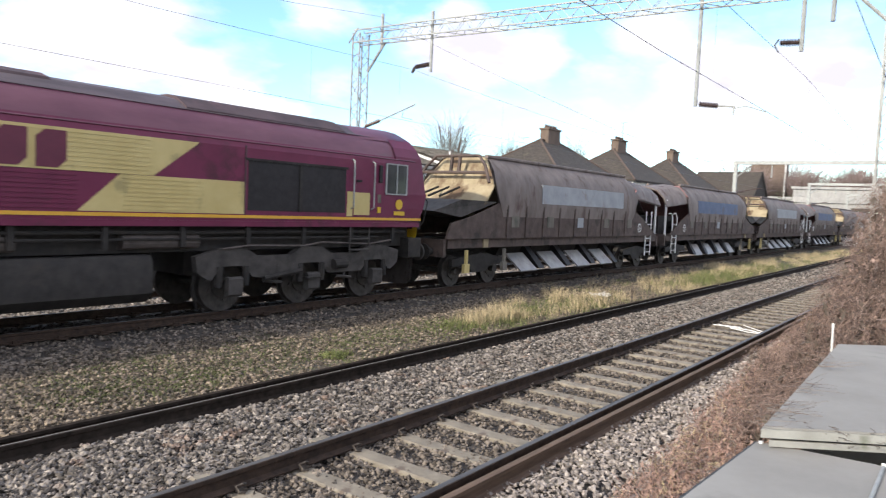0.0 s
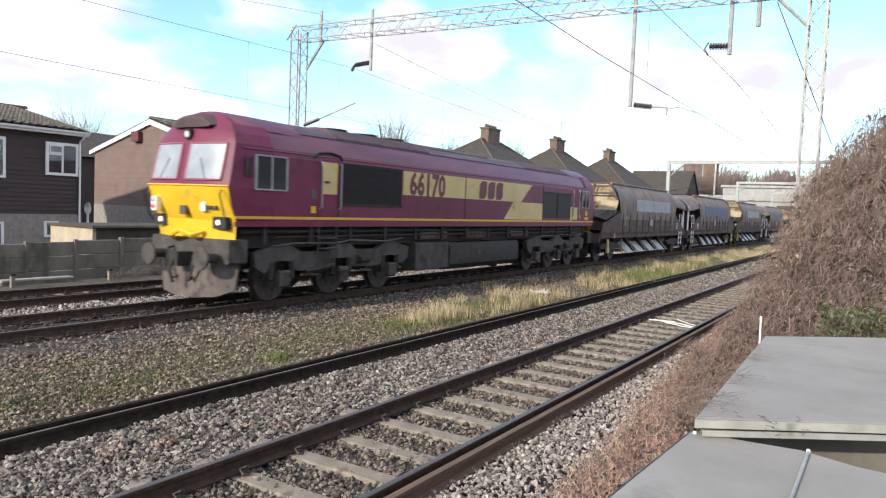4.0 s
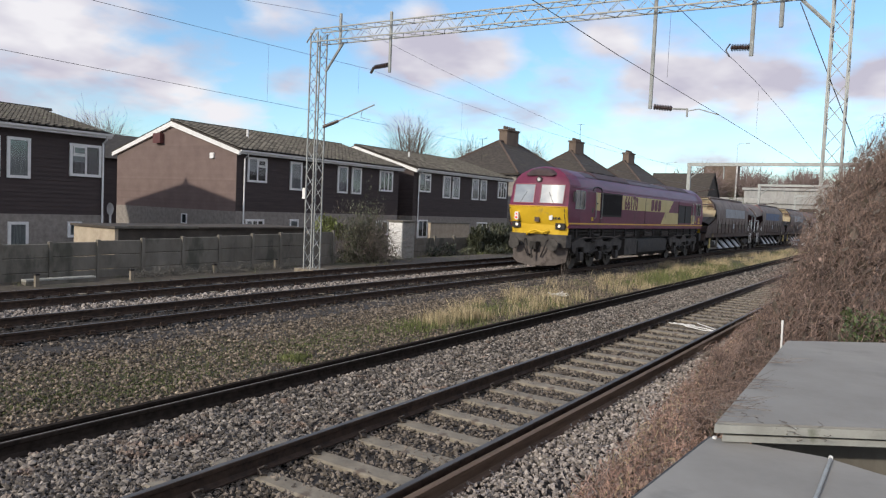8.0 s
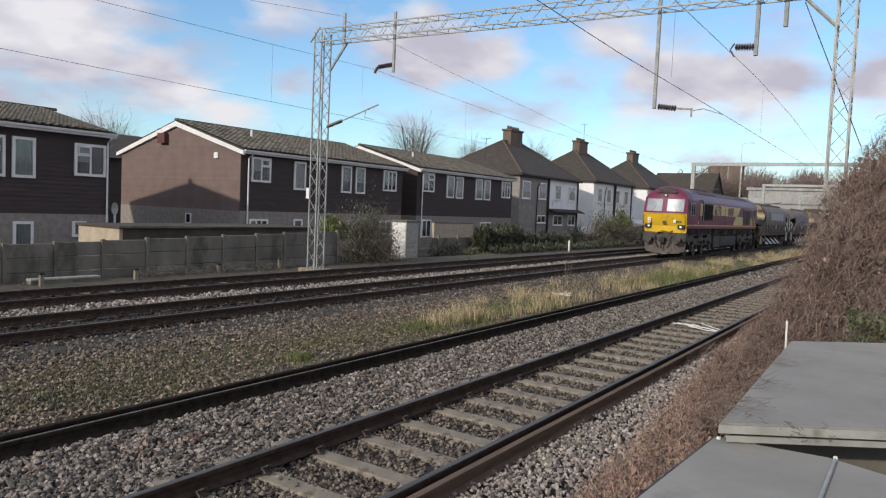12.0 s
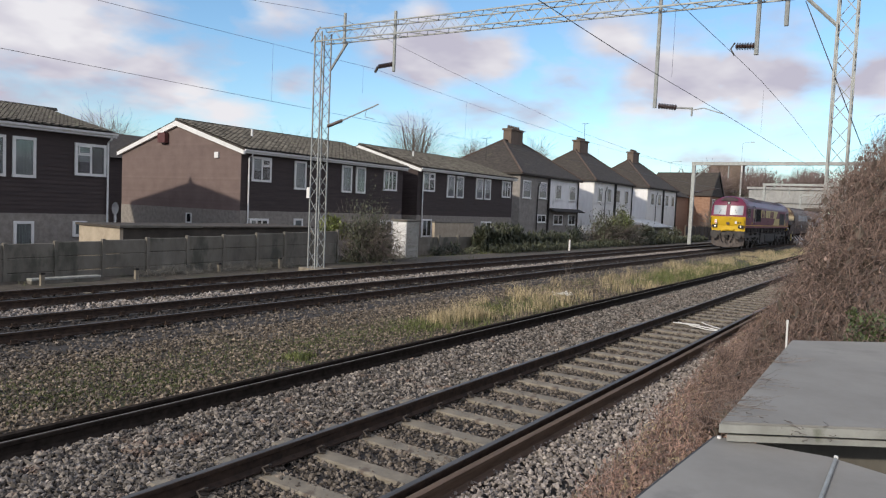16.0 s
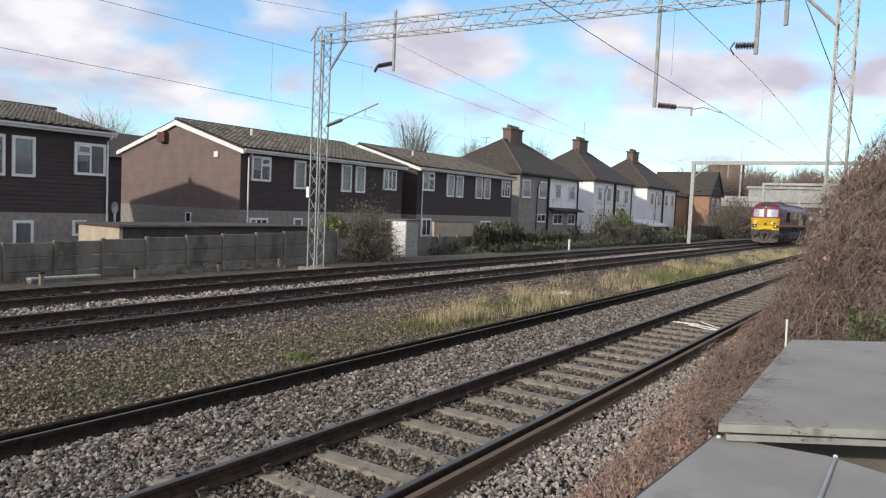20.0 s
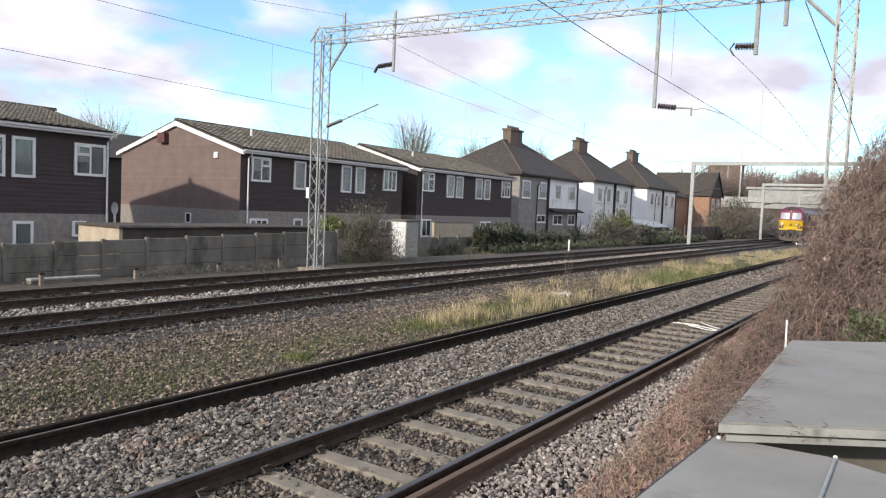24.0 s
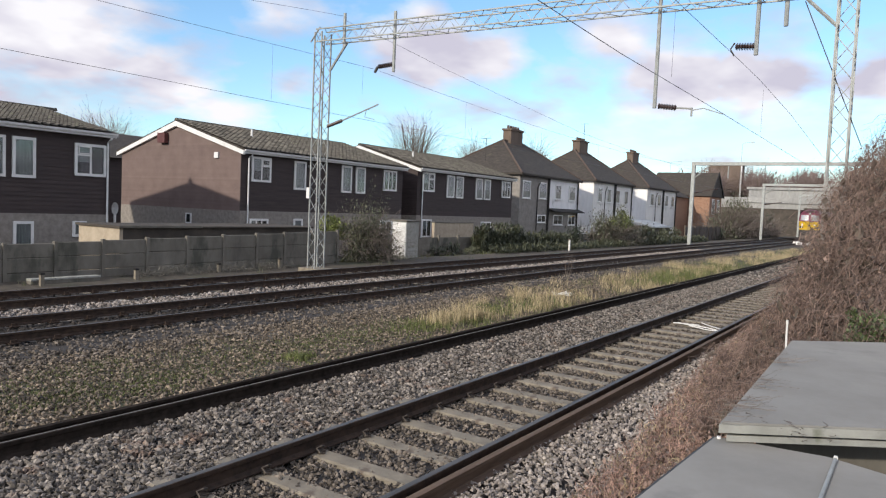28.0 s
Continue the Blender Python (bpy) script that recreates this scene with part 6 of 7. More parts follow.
        part("grille_frame", Shape().box(17.36, 17.44, y - 0.022, y + 0.022, 2.06, 3.04).box(16.0, 18.79, y - 0.022, y + 0.022, 3.04, 3.09), "under", g2)
        for x0, up_mat in ((3.36, "gold"), (19.0, "gold")):
            d = plate("cab_door", [(x0, 1.99), (x0 + 0.56, 1.99), (x0 + 0.56, 3.34), (x0, 3.34)], "maroon", "side door with pale upper half")
            part("upper_panel", Shape().box(x0 + 0.02, x0 + 0.54, y - 0.008, y + 0.008, 2.52 if x0 < 10 else 2.02, 3.28 if x0 < 10 else 2.54), up_mat, d)
            part("door_handle", Shape().box(x0 + 0.08, x0 + 0.24, y - 0.03, y + 0.03, 2.78, 2.83), "under", d)
            for hx in (x0 - 0.06, x0 + 0.62):
                part("handrail", Shape().path([(hx, y, 3.28), (hx, y + sd * 0.07, 3.25), (hx, y + sd * 0.07, 2.2), (hx, y, 2.16)], 0.02, 6), "galv", d, "pale steel handrail")
            lad = Shape()
            for hx in (x0 - 0.04, x0 + 0.6):
                lad.rod((hx, sd * 1.3, 1.74), (hx, sd * 1.3, 1.15), 0.018, 5)
            for z in (1.2, 1.45):
                lad.box(x0 - 0.04, x0 + 0.6, sd * 1.3 - 0.05, sd * 1.3 + 0.05, z, z + 0.03)
            part("steps", lad, "bogie", t, "dark steel entry steps")
        for x0, x1 in ((1.28, 2.18), (20.1, 20.85)):
            w = part("cab_window", Shape().box(x0, x1, y - 0.010, y + 0.010, 2.55, 3.27), "glass", t, "sliding cab side window")
            fr = Shape().box(x0 - 0.02, x1 + 0.02, y - 0.025, y + 0.025, 2.53, 2.56).box(x0 - 0.02, x1 + 0.02, y - 0.025, y + 0.025, 3.26, 3.29)
            fr.box(x0 - 0.03, x0 + 0.02, y - 0.025, y + 0.025, 2.56, 3.26).box(x1 - 0.02, x1 + 0.03, y - 0.025, y + 0.025, 2.56, 3.26)
            fr.box((x0 + x1) / 2 - 0.02, (x0 + x1) / 2 + 0.02, y - 0.028, y + 0.028, 2.56, 3.26)
            part("window_frame", fr, "galv", w, "pale metal frame")
            # dark block stands for the narrow quarter-light glass beside the window
            part("quarter_light", Shape().block(x0 - 0.27, x0 - 0.17, y + sd * 0.02 - 0.02, y + sd * 0.02 + 0.02, 2.8, 3.22, 0.015), "grille", w)
        part("gutter_hood", Shape().path([(3.1, sd * 1.30, 3.36), (3.25, sd * 1.30, 3.47), (3.64, sd * 1.27, 3.52), (4.0, sd * 1.30, 3.47), (4.1, sd * 1.30, 3.36)], 0.03, 6), "grille", t, "dark curved gutter over the side door")
        part("data_panel", Shape().box(19.82, 19.93, y - 0.008, y + 0.008, 2.32, 2.52), "fence", t)
        part("warning_label", Shape().box(19.82, 19.93, y - 0.008, y + 0.008, 2.08, 2.22), "yellow", t, "small yellow label")
        part("data_panel", Shape().box(3.02, 3.17, y - 0.008, y + 0.008, 2.40, 2.62), "fence", t)
        part("warning_label", Shape().box(3.0, 3.16, y - 0.008, y + 0.008, 2.06, 2.22), "yellow", t, "small yellow label")
        if sd < 0:
            letters("running_number", "66170", 6.96, y - 0.006, 2.645, 0.88, "maroonletter", t, 0.85)
            for k in range(3):
                part("company_mark", mark_block(10.95 + 0.58 * k, 0.46, 2.65, 3.23, y - 0.008), "maroonletter", t, "plain dark maroon painted block")
        for sx in (3.98, 10.05, 15.98):
            part("panel_joint", Shape().box(sx - 0.014, sx + 0.014, y - 0.011, y + 0.011, 1.975, 3.32), "roofdark", t, "dark joint between body panels")
        part("badge", Shape().rod((20.6, y, 2.3), (20.6, y + sd * 0.01, 2.3), 0.13, 12).box(20.42, 20.82, min(y, y + sd * 0.008), max(y, y + sd * 0.008), 2.03, 2.13), "yellow", t, "small yellow emblem")
        # underframe gear
        part("battery_box", Shape().block(7.5, 9.3, sd * 1.0 - 0.25, sd * 1.0 + 0.25, 0.45, 1.25, 0.03), "bogie", t)
        part("pipe_run", Shape().rod((1.0, sd * 1.2, 1.62), (21.0, sd * 1.2, 1.62), 0.035, 6).rod((2.0, sd * 1.22, 1.5), (20.0, sd * 1.22, 1.5), 0.025, 6), "under", t)
        for x in (7.8, 10.4, 13.6):
            part("air_tank", Shape().rod((x, sd * 1.05, 1.46), (x + 1.5, sd * 1.05, 1.46), 0.15, 12), "plough", t, "dusty air tank")
        for k in range(14):
            x = 1.6 + 1.45 * k
            part("bracket", Shape().box(x, x + 0.1, sd * 1.24 - 0.03, sd * 1.24 + 0.03, 1.36, 1.74), "under", t)
    tank = [(-1.1, 0.38), (1.1, 0.38), (1.28, 0.55), (1.28, 1.1), (1.2, 1.22), (-1.2, 1.22), (-1.28, 1.1), (-1.28, 0.55)]
    part("fuel_tank", Shape().prism(tank, 9.35, 14.1), "under", t, "dark grimy fuel tank", smooth=True)
    part("tank_gauge", Shape().rod((11.2, -1.285, 0.9), (11.2, -1.30, 0.9), 0.04, 10), "fence", t)
    part("underframe", Shape().box(0.95, 21.35, -1.0, 1.0, 1.25, 1.74), "under", t)
    xs0, xs1 = [2.25, 4.3, 6.35], [15.85, 17.9, 19.95]
    for xs in (xs0, xs1):
        bogie(t, xs, xs[1])
        for x in xs:
            wheelset(t, x)
    cab_front(t, 0)
    cab_front(t, 1)
    return t


def mark_block(x, w, z0, z1, y):
    """One plain painted block of the size of a mark."""
    return Shape().slab([(x, z0), (x + w * 0.72, z0), (x + w, z0 + 0.12), (x + w, z1), (x + w * 0.28, z1), (x, z1 - 0.12)], y - 0.004, y + 0.004)


def build_wagon(panel, label):
    """A bogie hopper wagon, 16.6 m long, its sloping open end at x = 0 and its hooded end at the other."""
    t = thing("hopper_wagon", 0, 12.83, 0, label, "wagon", "hopper wagons")
    # hopper: side walls bulge, leaning in at the top; sloping ends
    ring = [(1.38, 1.95), (1.42, 2.42), (1.40, 3.05), (1.22, 3.42), (0.95, 3.72), (0.80, 3.84)]
    part("solebar", Shape().box(0.5, 16.1, -1.3, -1.15, 1.15, 1.42).box(0.5, 16.1, 1.15, 1.3, 1.15, 1.42), "solebar", t, "rusty brown side frame")
    px0 = 4.7 if panel == "hopperblue" else 5.4
    body = Shape()
    xa = {1.95: (3.2, 13.0), 2.42: (2.9, 13.3), 3.05: (2.6, 13.6), 3.42: (2.75, 13.5), 3.72: (2.9, 13.3), 3.84: (2.9, 13.3)}
    for sd in (-1, 1):
        out = [[(xa[z][0], sd * y, z), (xa[z][1], sd * y, z)] for y, z in ring]
        inn = [[(xa[z][0], sd * (y - 0.06), z), (xa[z][1], sd * (y - 0.06), z)] for y, z in ring]
        k = len(ring)
        body.add([p for r in out for p in r] + [p for r in inn for p in r],
                 [(2 * i, 2 * i + 1, 2 * i + 3, 2 * i + 2) for i in range(k - 1)] + [(2 * k + 2 * i, 2 * k + 2 * i + 1, 2 * k + 2 * i + 3, 2 * k + 2 * i + 2) for i in range(k - 1)]
                 + [(2 * k - 2, 2 * k - 1, 4 * k - 1, 4 * k - 2)])
    part("hopper_body", body, "hopper", t, "rusty grey brown hopper side", smooth=True)
    for sd in (-1, 1):
        part("lower_side", Shape().slab([(0.3, 1.42), (15.9, 1.42), (14.3, 2.1), (13.2, 2.5), (3.0, 2.5), (1.6, 2.08), (0.5, 1.85)], sd * 1.36 - 0.03, sd * 1.36 + 0.03), "solebar", t, "rusty lower side panel")
        for k in range(9):
            x = 3.3 + 1.12 * k
            part("rib", Shape().box(x, x + 0.07, sd * 1.39 - 0.035, sd * 1.39 + 0.035, 1.44, 2.42), "solebar", t)
            if k % 2 == 0:
                part("placard", Shape().box(x + 0.3, x + 0.75, sd * 1.398 - 0.006, sd * 1.398 + 0.006, 1.75, 2.1), "hoppergrey" if k == 4 else "fence", t)
        part("side_panel", Shape().add([(px0, sd * 1.428, 2.52), (12.0, sd * 1.428, 2.52), (12.0, sd * 1.408, 3.14), (px0, sd * 1.408, 3.14),
                                        (px0, sd * 1.40, 2.52), (12.0, sd * 1.40, 2.52), (12.0, sd * 1.345, 3.14), (px0, sd * 1.345, 3.14)],
                                       [(0, 1, 2, 3), (4, 7, 6, 5), (0, 4, 5, 1), (3, 2, 6, 7), (0, 3, 7, 4), (1, 5, 6, 2)]), panel, t, "large painted panel")
        part("top_rail", Shape().block(2.9, 13.3, sd * 0.82 - 0.06, sd * 0.82 + 0.06, 3.82, 3.92, 0.02), "hopper", t)
    # end slopes: the pale open end and its hood frame
    part("end_slope", Shape().add([(2.62, -1.36, 3.02), (2.62, 1.36, 3.02), (2.95, 0.80, 3.84), (2.95, -0.80, 3.84), (5.2, -1.32, 1.9), (5.2, 1.32, 1.9)], [(0, 1, 2, 3), (0, 4, 5, 1)]), "cream", t, "dusty cream inner end of the hopper")
    part("end_sheet", Shape().add([(2.62, -1.38, 3.02), (2.62, 1.38, 3.02), (2.1, 1.38, 2.42), (2.1, -1.38, 2.42), (2.66, -1.38, 3.0), (2.66, 1.38, 3.0), (2.16, 1.38, 2.40), (2.16, -1.38, 2.40)],
                                  [(0, 1, 2, 3), (4, 7, 6, 5), (0, 4, 5, 1), (3, 2, 6, 7)]), "cream", t)
    rim = Shape().path([(2.3, -1.36, 3.05), (2.45, -1.1, 3.55), (2.55, -0.8, 3.86), (2.55, 0.8, 3.86), (2.45, 1.1, 3.55), (2.3, 1.36, 3.05)], 0.05, 6)
    rim.rod((2.4, -1.2, 3.35), (2.4, 1.2, 3.35), 0.05, 6).rod((2.5, -0.1, 3.35), (2.55, -0.1, 3.86), 0.06, 6).rod((2.5, 0.2, 3.35), (2.55, 0.2, 3.86), 0.06, 6)
    part("end_rim", rim, "solebar", t, "rusty rim round the open end")
    cov = Shape().add([(-0.2, -1.3, 2.18), (-0.2, 1.3, 2.18), (1.0, 1.36, 2.52), (1.0, -1.36, 2.52), (2.75, 1.38, 2.50), (2.75, -1.38, 2.50), (1.0, -1.34, 2.02), (1.0, 1.34, 2.02)],
                      [(0, 1, 2, 3), (3, 2, 4, 5), (0, 6, 7, 1), (6, 5, 4, 7), (0, 3, 5, 6), (1, 7, 4, 2)])
    part("end_cover", cov, "bogie", t, "dark grey sloping cover plate")
    for y in (-0.4, 0.0, 0.4):
        part("strut", Shape().rod((1.2, y, 2.6), (2.3, y + 0.1, 2.9), 0.035, 5), "under", t)
    # hooded end
    hood = Shape()
    arc = [(1.38, 3.0), (1.2, 3.42), (0.85, 3.74), (0.4, 3.86), (0.0, 3.9), (-0.4, 3.86), (-0.85, 3.74), (-1.2, 3.42), (-1.38, 3.0)]
    k = len(arc)
    hood.add([(13.2, y, z) for y, z in arc] + [(16.35, y * 0.98, z - 0.25) for y, z in arc] + [(13.2, y * 0.97, z - 0.05) for y, z in arc] + [(16.35, y * 0.95, z - 0.30) for y, z in arc],
             [(i, i + 1, k + i + 1, k + i) for i in range(k - 1)] + [(2 * k + i, 2 * k + i + 1, 3 * k + i + 1, 3 * k + i) for i in range(k - 1)] + [(k + i, k + i + 1, 3 * k + i + 1, 3 * k + i) for i in range(k - 1)])
    part("hood", hood, "hopper", t, "rusty curved hood over the end", smooth=True)
    part("end_slope", Shape().add([(13.5, -1.34, 3.3), (13.5, 1.34, 3.3), (11.4, 1.3, 1.9), (11.4, -1.3, 1.9), (13.3, 0.8, 3.82), (13.3, -0.8, 3.82)], [(0, 1, 2, 3), (0, 1, 4, 5)]), "pinkpaint", t, "faded pink end plate")
    for y in (-1.22, 1.22):
        part("hood_post", Shape().rod((16.1, y, 1.4), (16.1, y, 3.05), 0.05, 6), "plastic", t, "pale upright post")
        lad = Shape()
        for x in (14.8, 15.4):
            lad.path([(x, y * 1.08, 0.55), (x, y * 1.08, 2.25), (x + 0.1, y * 1.04, 2.45), (x + 0.3, y * 1.0, 2.4)], 0.028, 6)
        for z in (0.7, 1.0, 1.3, 1.6, 1.9):
            lad.rod((14.8, y * 1.08, z), (15.4, y * 1.08, z), 0.018, 5)
        part("ladder", lad, "plastic", t, "white tubular ladder")
        part("hand_wheel", ring_shape(13.9, y * 1.13, 1.75, 0.17), "plastic", t, "white brake hand wheel")
        for x in (1.3, 3.3):
            part("lever", Shape().rod((x, y * 1.12, 0.5), (x, y * 1.12, 1.1), 0.06, 6).box(x - 0.12, x + 0.12, y * 1.12 - 0.05, y * 1.12 + 0.05, 0.45, 0.7), "gold" if x < 2 else "fence", t)
        part("tie_plate", Shape().box(2.2, 2.45, y * 1.08 - 0.02, y * 1.08 + 0.02, 1.15, 1.4), "cream", t)
    part("end_platform", Shape().box(13.4, 16.2, -1.25, 1.25, 1.38, 1.45), "solebar", t)
    part("valve_gear", Shape().box(13.7, 15.6, -0.7, 0.7, 1.45, 2.3).rod((14.2, -0.9, 1.9), (14.2, 0.9, 1.9), 0.2, 10), "under", t)
    # discharge chutes
    for k in range(4):
        x = 4.1 + 2.0 * k
        for sd in (-1, 1):
            ch = Shape().add([(x + 0.1, sd * 0.85, 0.90), (x + 1.15, sd * 0.85, 0.90), (x + 1.4, sd * 1.32, 0.36), (x + 0.35, sd * 1.32, 0.36),
                              (x + 0.1, sd * 0.82, 0.86), (x + 1.15, sd * 0.82, 0.86), (x + 1.4, sd * 1.29, 0.32), (x + 0.35, sd * 1.29, 0.32)],
                             [(0, 1, 2, 3), (4, 7, 6, 5), (0, 4, 5, 1), (3, 2, 6, 7), (0, 3, 7, 4), (1, 5, 6, 2)])
            part("chute", ch, "chute", t, "bright sloping discharge chute")
            # black block fills the gap beside each chute, painting its shade
            part("chute_gap_dark", Shape().add([(x + 1.2, sd * 0.7, 1.3), (x + 1.5, sd * 0.7, 1.3), (x + 1.85, sd * 1.34, 0.40), (x + 1.48, sd * 1.34, 0.40), (x + 1.2, sd * 0.5, 1.3), (x + 1.5, sd * 0.5, 1.3), (x + 1.85, sd * 1.1, 0.40), (x + 1.48, sd * 1.1, 0.40)],
                                           [(0, 1, 2, 3), (4, 7, 6, 5), (0, 4, 5, 1), (3, 2, 6, 7), (0, 3, 7, 4), (1, 5, 6, 2)]), "grille", t)
        part("door_box", Shape().prism([(-0.9, 1.42), (-0.6, 0.8), (0.6, 0.8), (0.9, 1.42)], x - 0.1, x + 1.3), "under", t)
        part("cylinder", Shape().rod((x + 0.1, -1.05, 1.22), (x + 1.0, -1.05, 1.22), 0.1, 10), "bogie", t)
    part("centre_sill", Shape().box(0.4, 16.2, -0.4, 0.4, 0.95, 1.4), "under", t)
    for xs in ([1.35, 3.3], [13.3, 15.25]):
        bg = part("bogie", Shape().box(xs[0] - 0.3, xs[1] + 0.3, -0.5, 0.5, 0.6, 0.95), "under", t)
        for sd in (-1, 1):
            y0, y1 = sd * 1.08 - 0.06, sd * 1.08 + 0.06
            fr = Shape().slab([(xs[0] - 0.4, 0.62), (xs[0] + 0.4, 0.62), (xs[0] + 0.6, 0.42), (xs[1] - 0.6, 0.42), (xs[1] - 0.4, 0.62), (xs[1] + 0.4, 0.62), (xs[1] + 0.4, 0.82), ((xs[0] + xs[1]) / 2, 0.98), (xs[0] - 0.4, 0.82)], y0, y1)
            part("side_frame", fr, "under", bg)
        for x in xs:
            wheelset(t, x, 0.46)
    for x, sg in ((0.42, -1), (16.18, 1)):
        part("headstock", Shape().box(min(x, x + sg * 0.12), max(x, x + sg * 0.12), -1.3, 1.3, 0.92, 1.4), "solebar", t)
        for y in (-0.86, 0.86):
            part("buffer", Shape().rod((x, y, 1.06), (x + sg * 0.4, y, 1.06), 0.1, 10).rod((x + sg * 0.4, y, 1.06), (x + sg * 0.45, y, 1.06), 0.22, 16), "under", t)
    return t


def ring_shape(x, y, z, r):
    s = Shape()
    pts = [(x + r * math.cos(a), y, z + r * math.sin(a)) for a in [2 * math.pi * i / 14 for i in range(15)]]
    s.path(pts, 0.025, 5)
    s.rod((x - r, y, z), (x + r, y, z), 0.018, 5).rod((x, y, z - r), (x, y, z + r), 0.018, 5)
    return s


MAT["maroonletter"] = surface("maroon_lettering", (0.10, 0.012, 0.035), (0.13, 0.018, 0.045), 3, 0.5, bump=0.0)
# maroon raised to pink, painting the light on the windscreen frames
MAT["windowseal"] = surface("lit_pink_window_seal", (0.24, 0.07, 0.10), (0.32, 0.11, 0.14), 4, 0.5, bump=0.02)
MAT["unlit"] = surface("unlit_lamp_glass", (0.45, 0.45, 0.45), (0.6, 0.6, 0.6), 4, 0.1, bump=0.0)
MAT["roofdark"] = surface("soot_and_shadow_maroon", (0.035, 0.022, 0.026), (0.085, 0.055, 0.06), 1.6, 0.75, bump=0.1, patch=(0.11, 0.06, 0.07), patch_scale=1.3, patch_at=0.58)
# soot and dust lifted to purple-grey, painting the highlight along the roof
MAT["roofdust"] = surface("dust_and_highlight_roof", (0.058, 0.042, 0.047), (0.125, 0.095, 0.102), 1.2, 0.6, bump=0.08, streak=(0.6, 2, 2), patch=(0.15, 0.125, 0.125), patch_scale=1.5, patch_at=0.57)
# pale blue-grey base paints the sky reflected in the glass
MAT["windscreen"] = surface("sky_tinted_windscreen", (0.20, 0.235, 0.28), (0.33, 0.365, 0.405), 1.6, 0.34, bump=0.0, spec=0.5)


def build_train():
    loco = build_loco()
    MOVERS.append((loco, 0.0, 0, [w for w in WHEELS]))
    for i in range(6):
        n = len(WHEELS)
        turned = i % 2
        w = build_wagon(("hoppergrey", "hopperblue", "hoppergrey", "hopperblue", "hopper", "hoppergrey")[i],
                        ("rusty grey hopper wagon with pale grey side panel", "rusty hopper wagon with faded blue side panel")[turned])
        start = 22.25 + 16.9 * i
        MOVERS.append((w, start + (16.6 if turned else 0.0), 180 if turned else 0, WHEELS[n:]))


build_train()

# ---- plants ----
def tangle(name, count, start, grow, radius, segs, material, label, category="bush", parent=None, kind="stuff"):
    """Many thin stems, three-sided: start(n) gives (n, 3) roots, grow(points, i, heading) the next heading."""
    p = start(count)
    n = len(p)
    head = rng.normal(0, 1, (n, 3))
    head[:, 2] = np.abs(head[:, 2]) + 0.6
    head /= np.linalg.norm(head, axis=1)[:, None]
    rows = [p]
    for i in range(segs):
        head = grow(rows[-1], i, head)
        rows.append(rows[-1] + head)
    rows = np.array(rows)
    verts = []
    r = radius * rng.uniform(0.6, 1.3, n)
    for i, q in enumerate(rows):
        k = r * (1 - 0.6 * i / segs)
        for a in range(3):
            off = np.array((math.cos(2.1 * a), math.sin(2.1 * a), 0.5 * math.sin(2.1 * a + 1)))
            verts.append(q + off[None] * k[:, None])
    verts = np.array(verts).reshape(segs + 1, 3, n, 3).transpose(2, 0, 1, 3).reshape(-1, 3)
    tri = []
    for i in range(segs):
        for a in range(3):
            b = (a + 1) % 3
            tri.append((i * 3 + a, i * 3 + b, (i + 1) * 3 + b, (i + 1) * 3 + a))
    f = np.array(tri)[None] + (np.arange(n) * 3 * (segs + 1))[:, None, None]
    return bulk(name, verts, f.reshape(-1, 4), material, label, category, kind, parent)


LEAF_V = np.array([(0, -0.5, 0), (0.28, 0, 0.06), (0, 0.5, 0), (-0.28, 0, 0.06)], float)
LEAF_F = np.array([(0, 1, 2, 3)])


def leaves(name, places, size, material, label="", parent=None, long=1.0, category="leaves"):
    n = len(places)
    st = np.ones((n, 3)) * np.array((1, long, 1))
    v, f = scatter(LEAF_V, LEAF_F, places, size * rng.uniform(0.6, 1.4, n), rng.uniform(0, 6.28, n), rng.uniform(-1.4, 1.4, n), st)
    return bulk(name, v, f, material, label, category, "stuff", parent)


BUSH_Y = ([-6, -1.5, 0.2, 0.75, 1.25, 1.46, 1.57, 1.68, 1.88, 2.35], [5.0, 4.85, 4.35, 3.85, 3.25, 2.35, 1.8, 1.3, 0.5, -0.1])
BUSH_X = ([7.0, 9.0, 10.5, 12.5, 14.5, 25, 30, 36], [0.10, 0.34, 0.58, 0.84, 1.0, 1.0, 0.85, 0.4])


def bush_top(x, y):
    w = 0.28 * np.sin(x * 1.7 + y * 2.1) + 0.2 * np.sin(x * 3.9 - y * 3.0)
    return -0.2 + (np.interp(y + 0.12 * np.sin(x * 2.3), *BUSH_Y) + 0.2 + 0.6 * w) * np.interp(x, *BUSH_X)


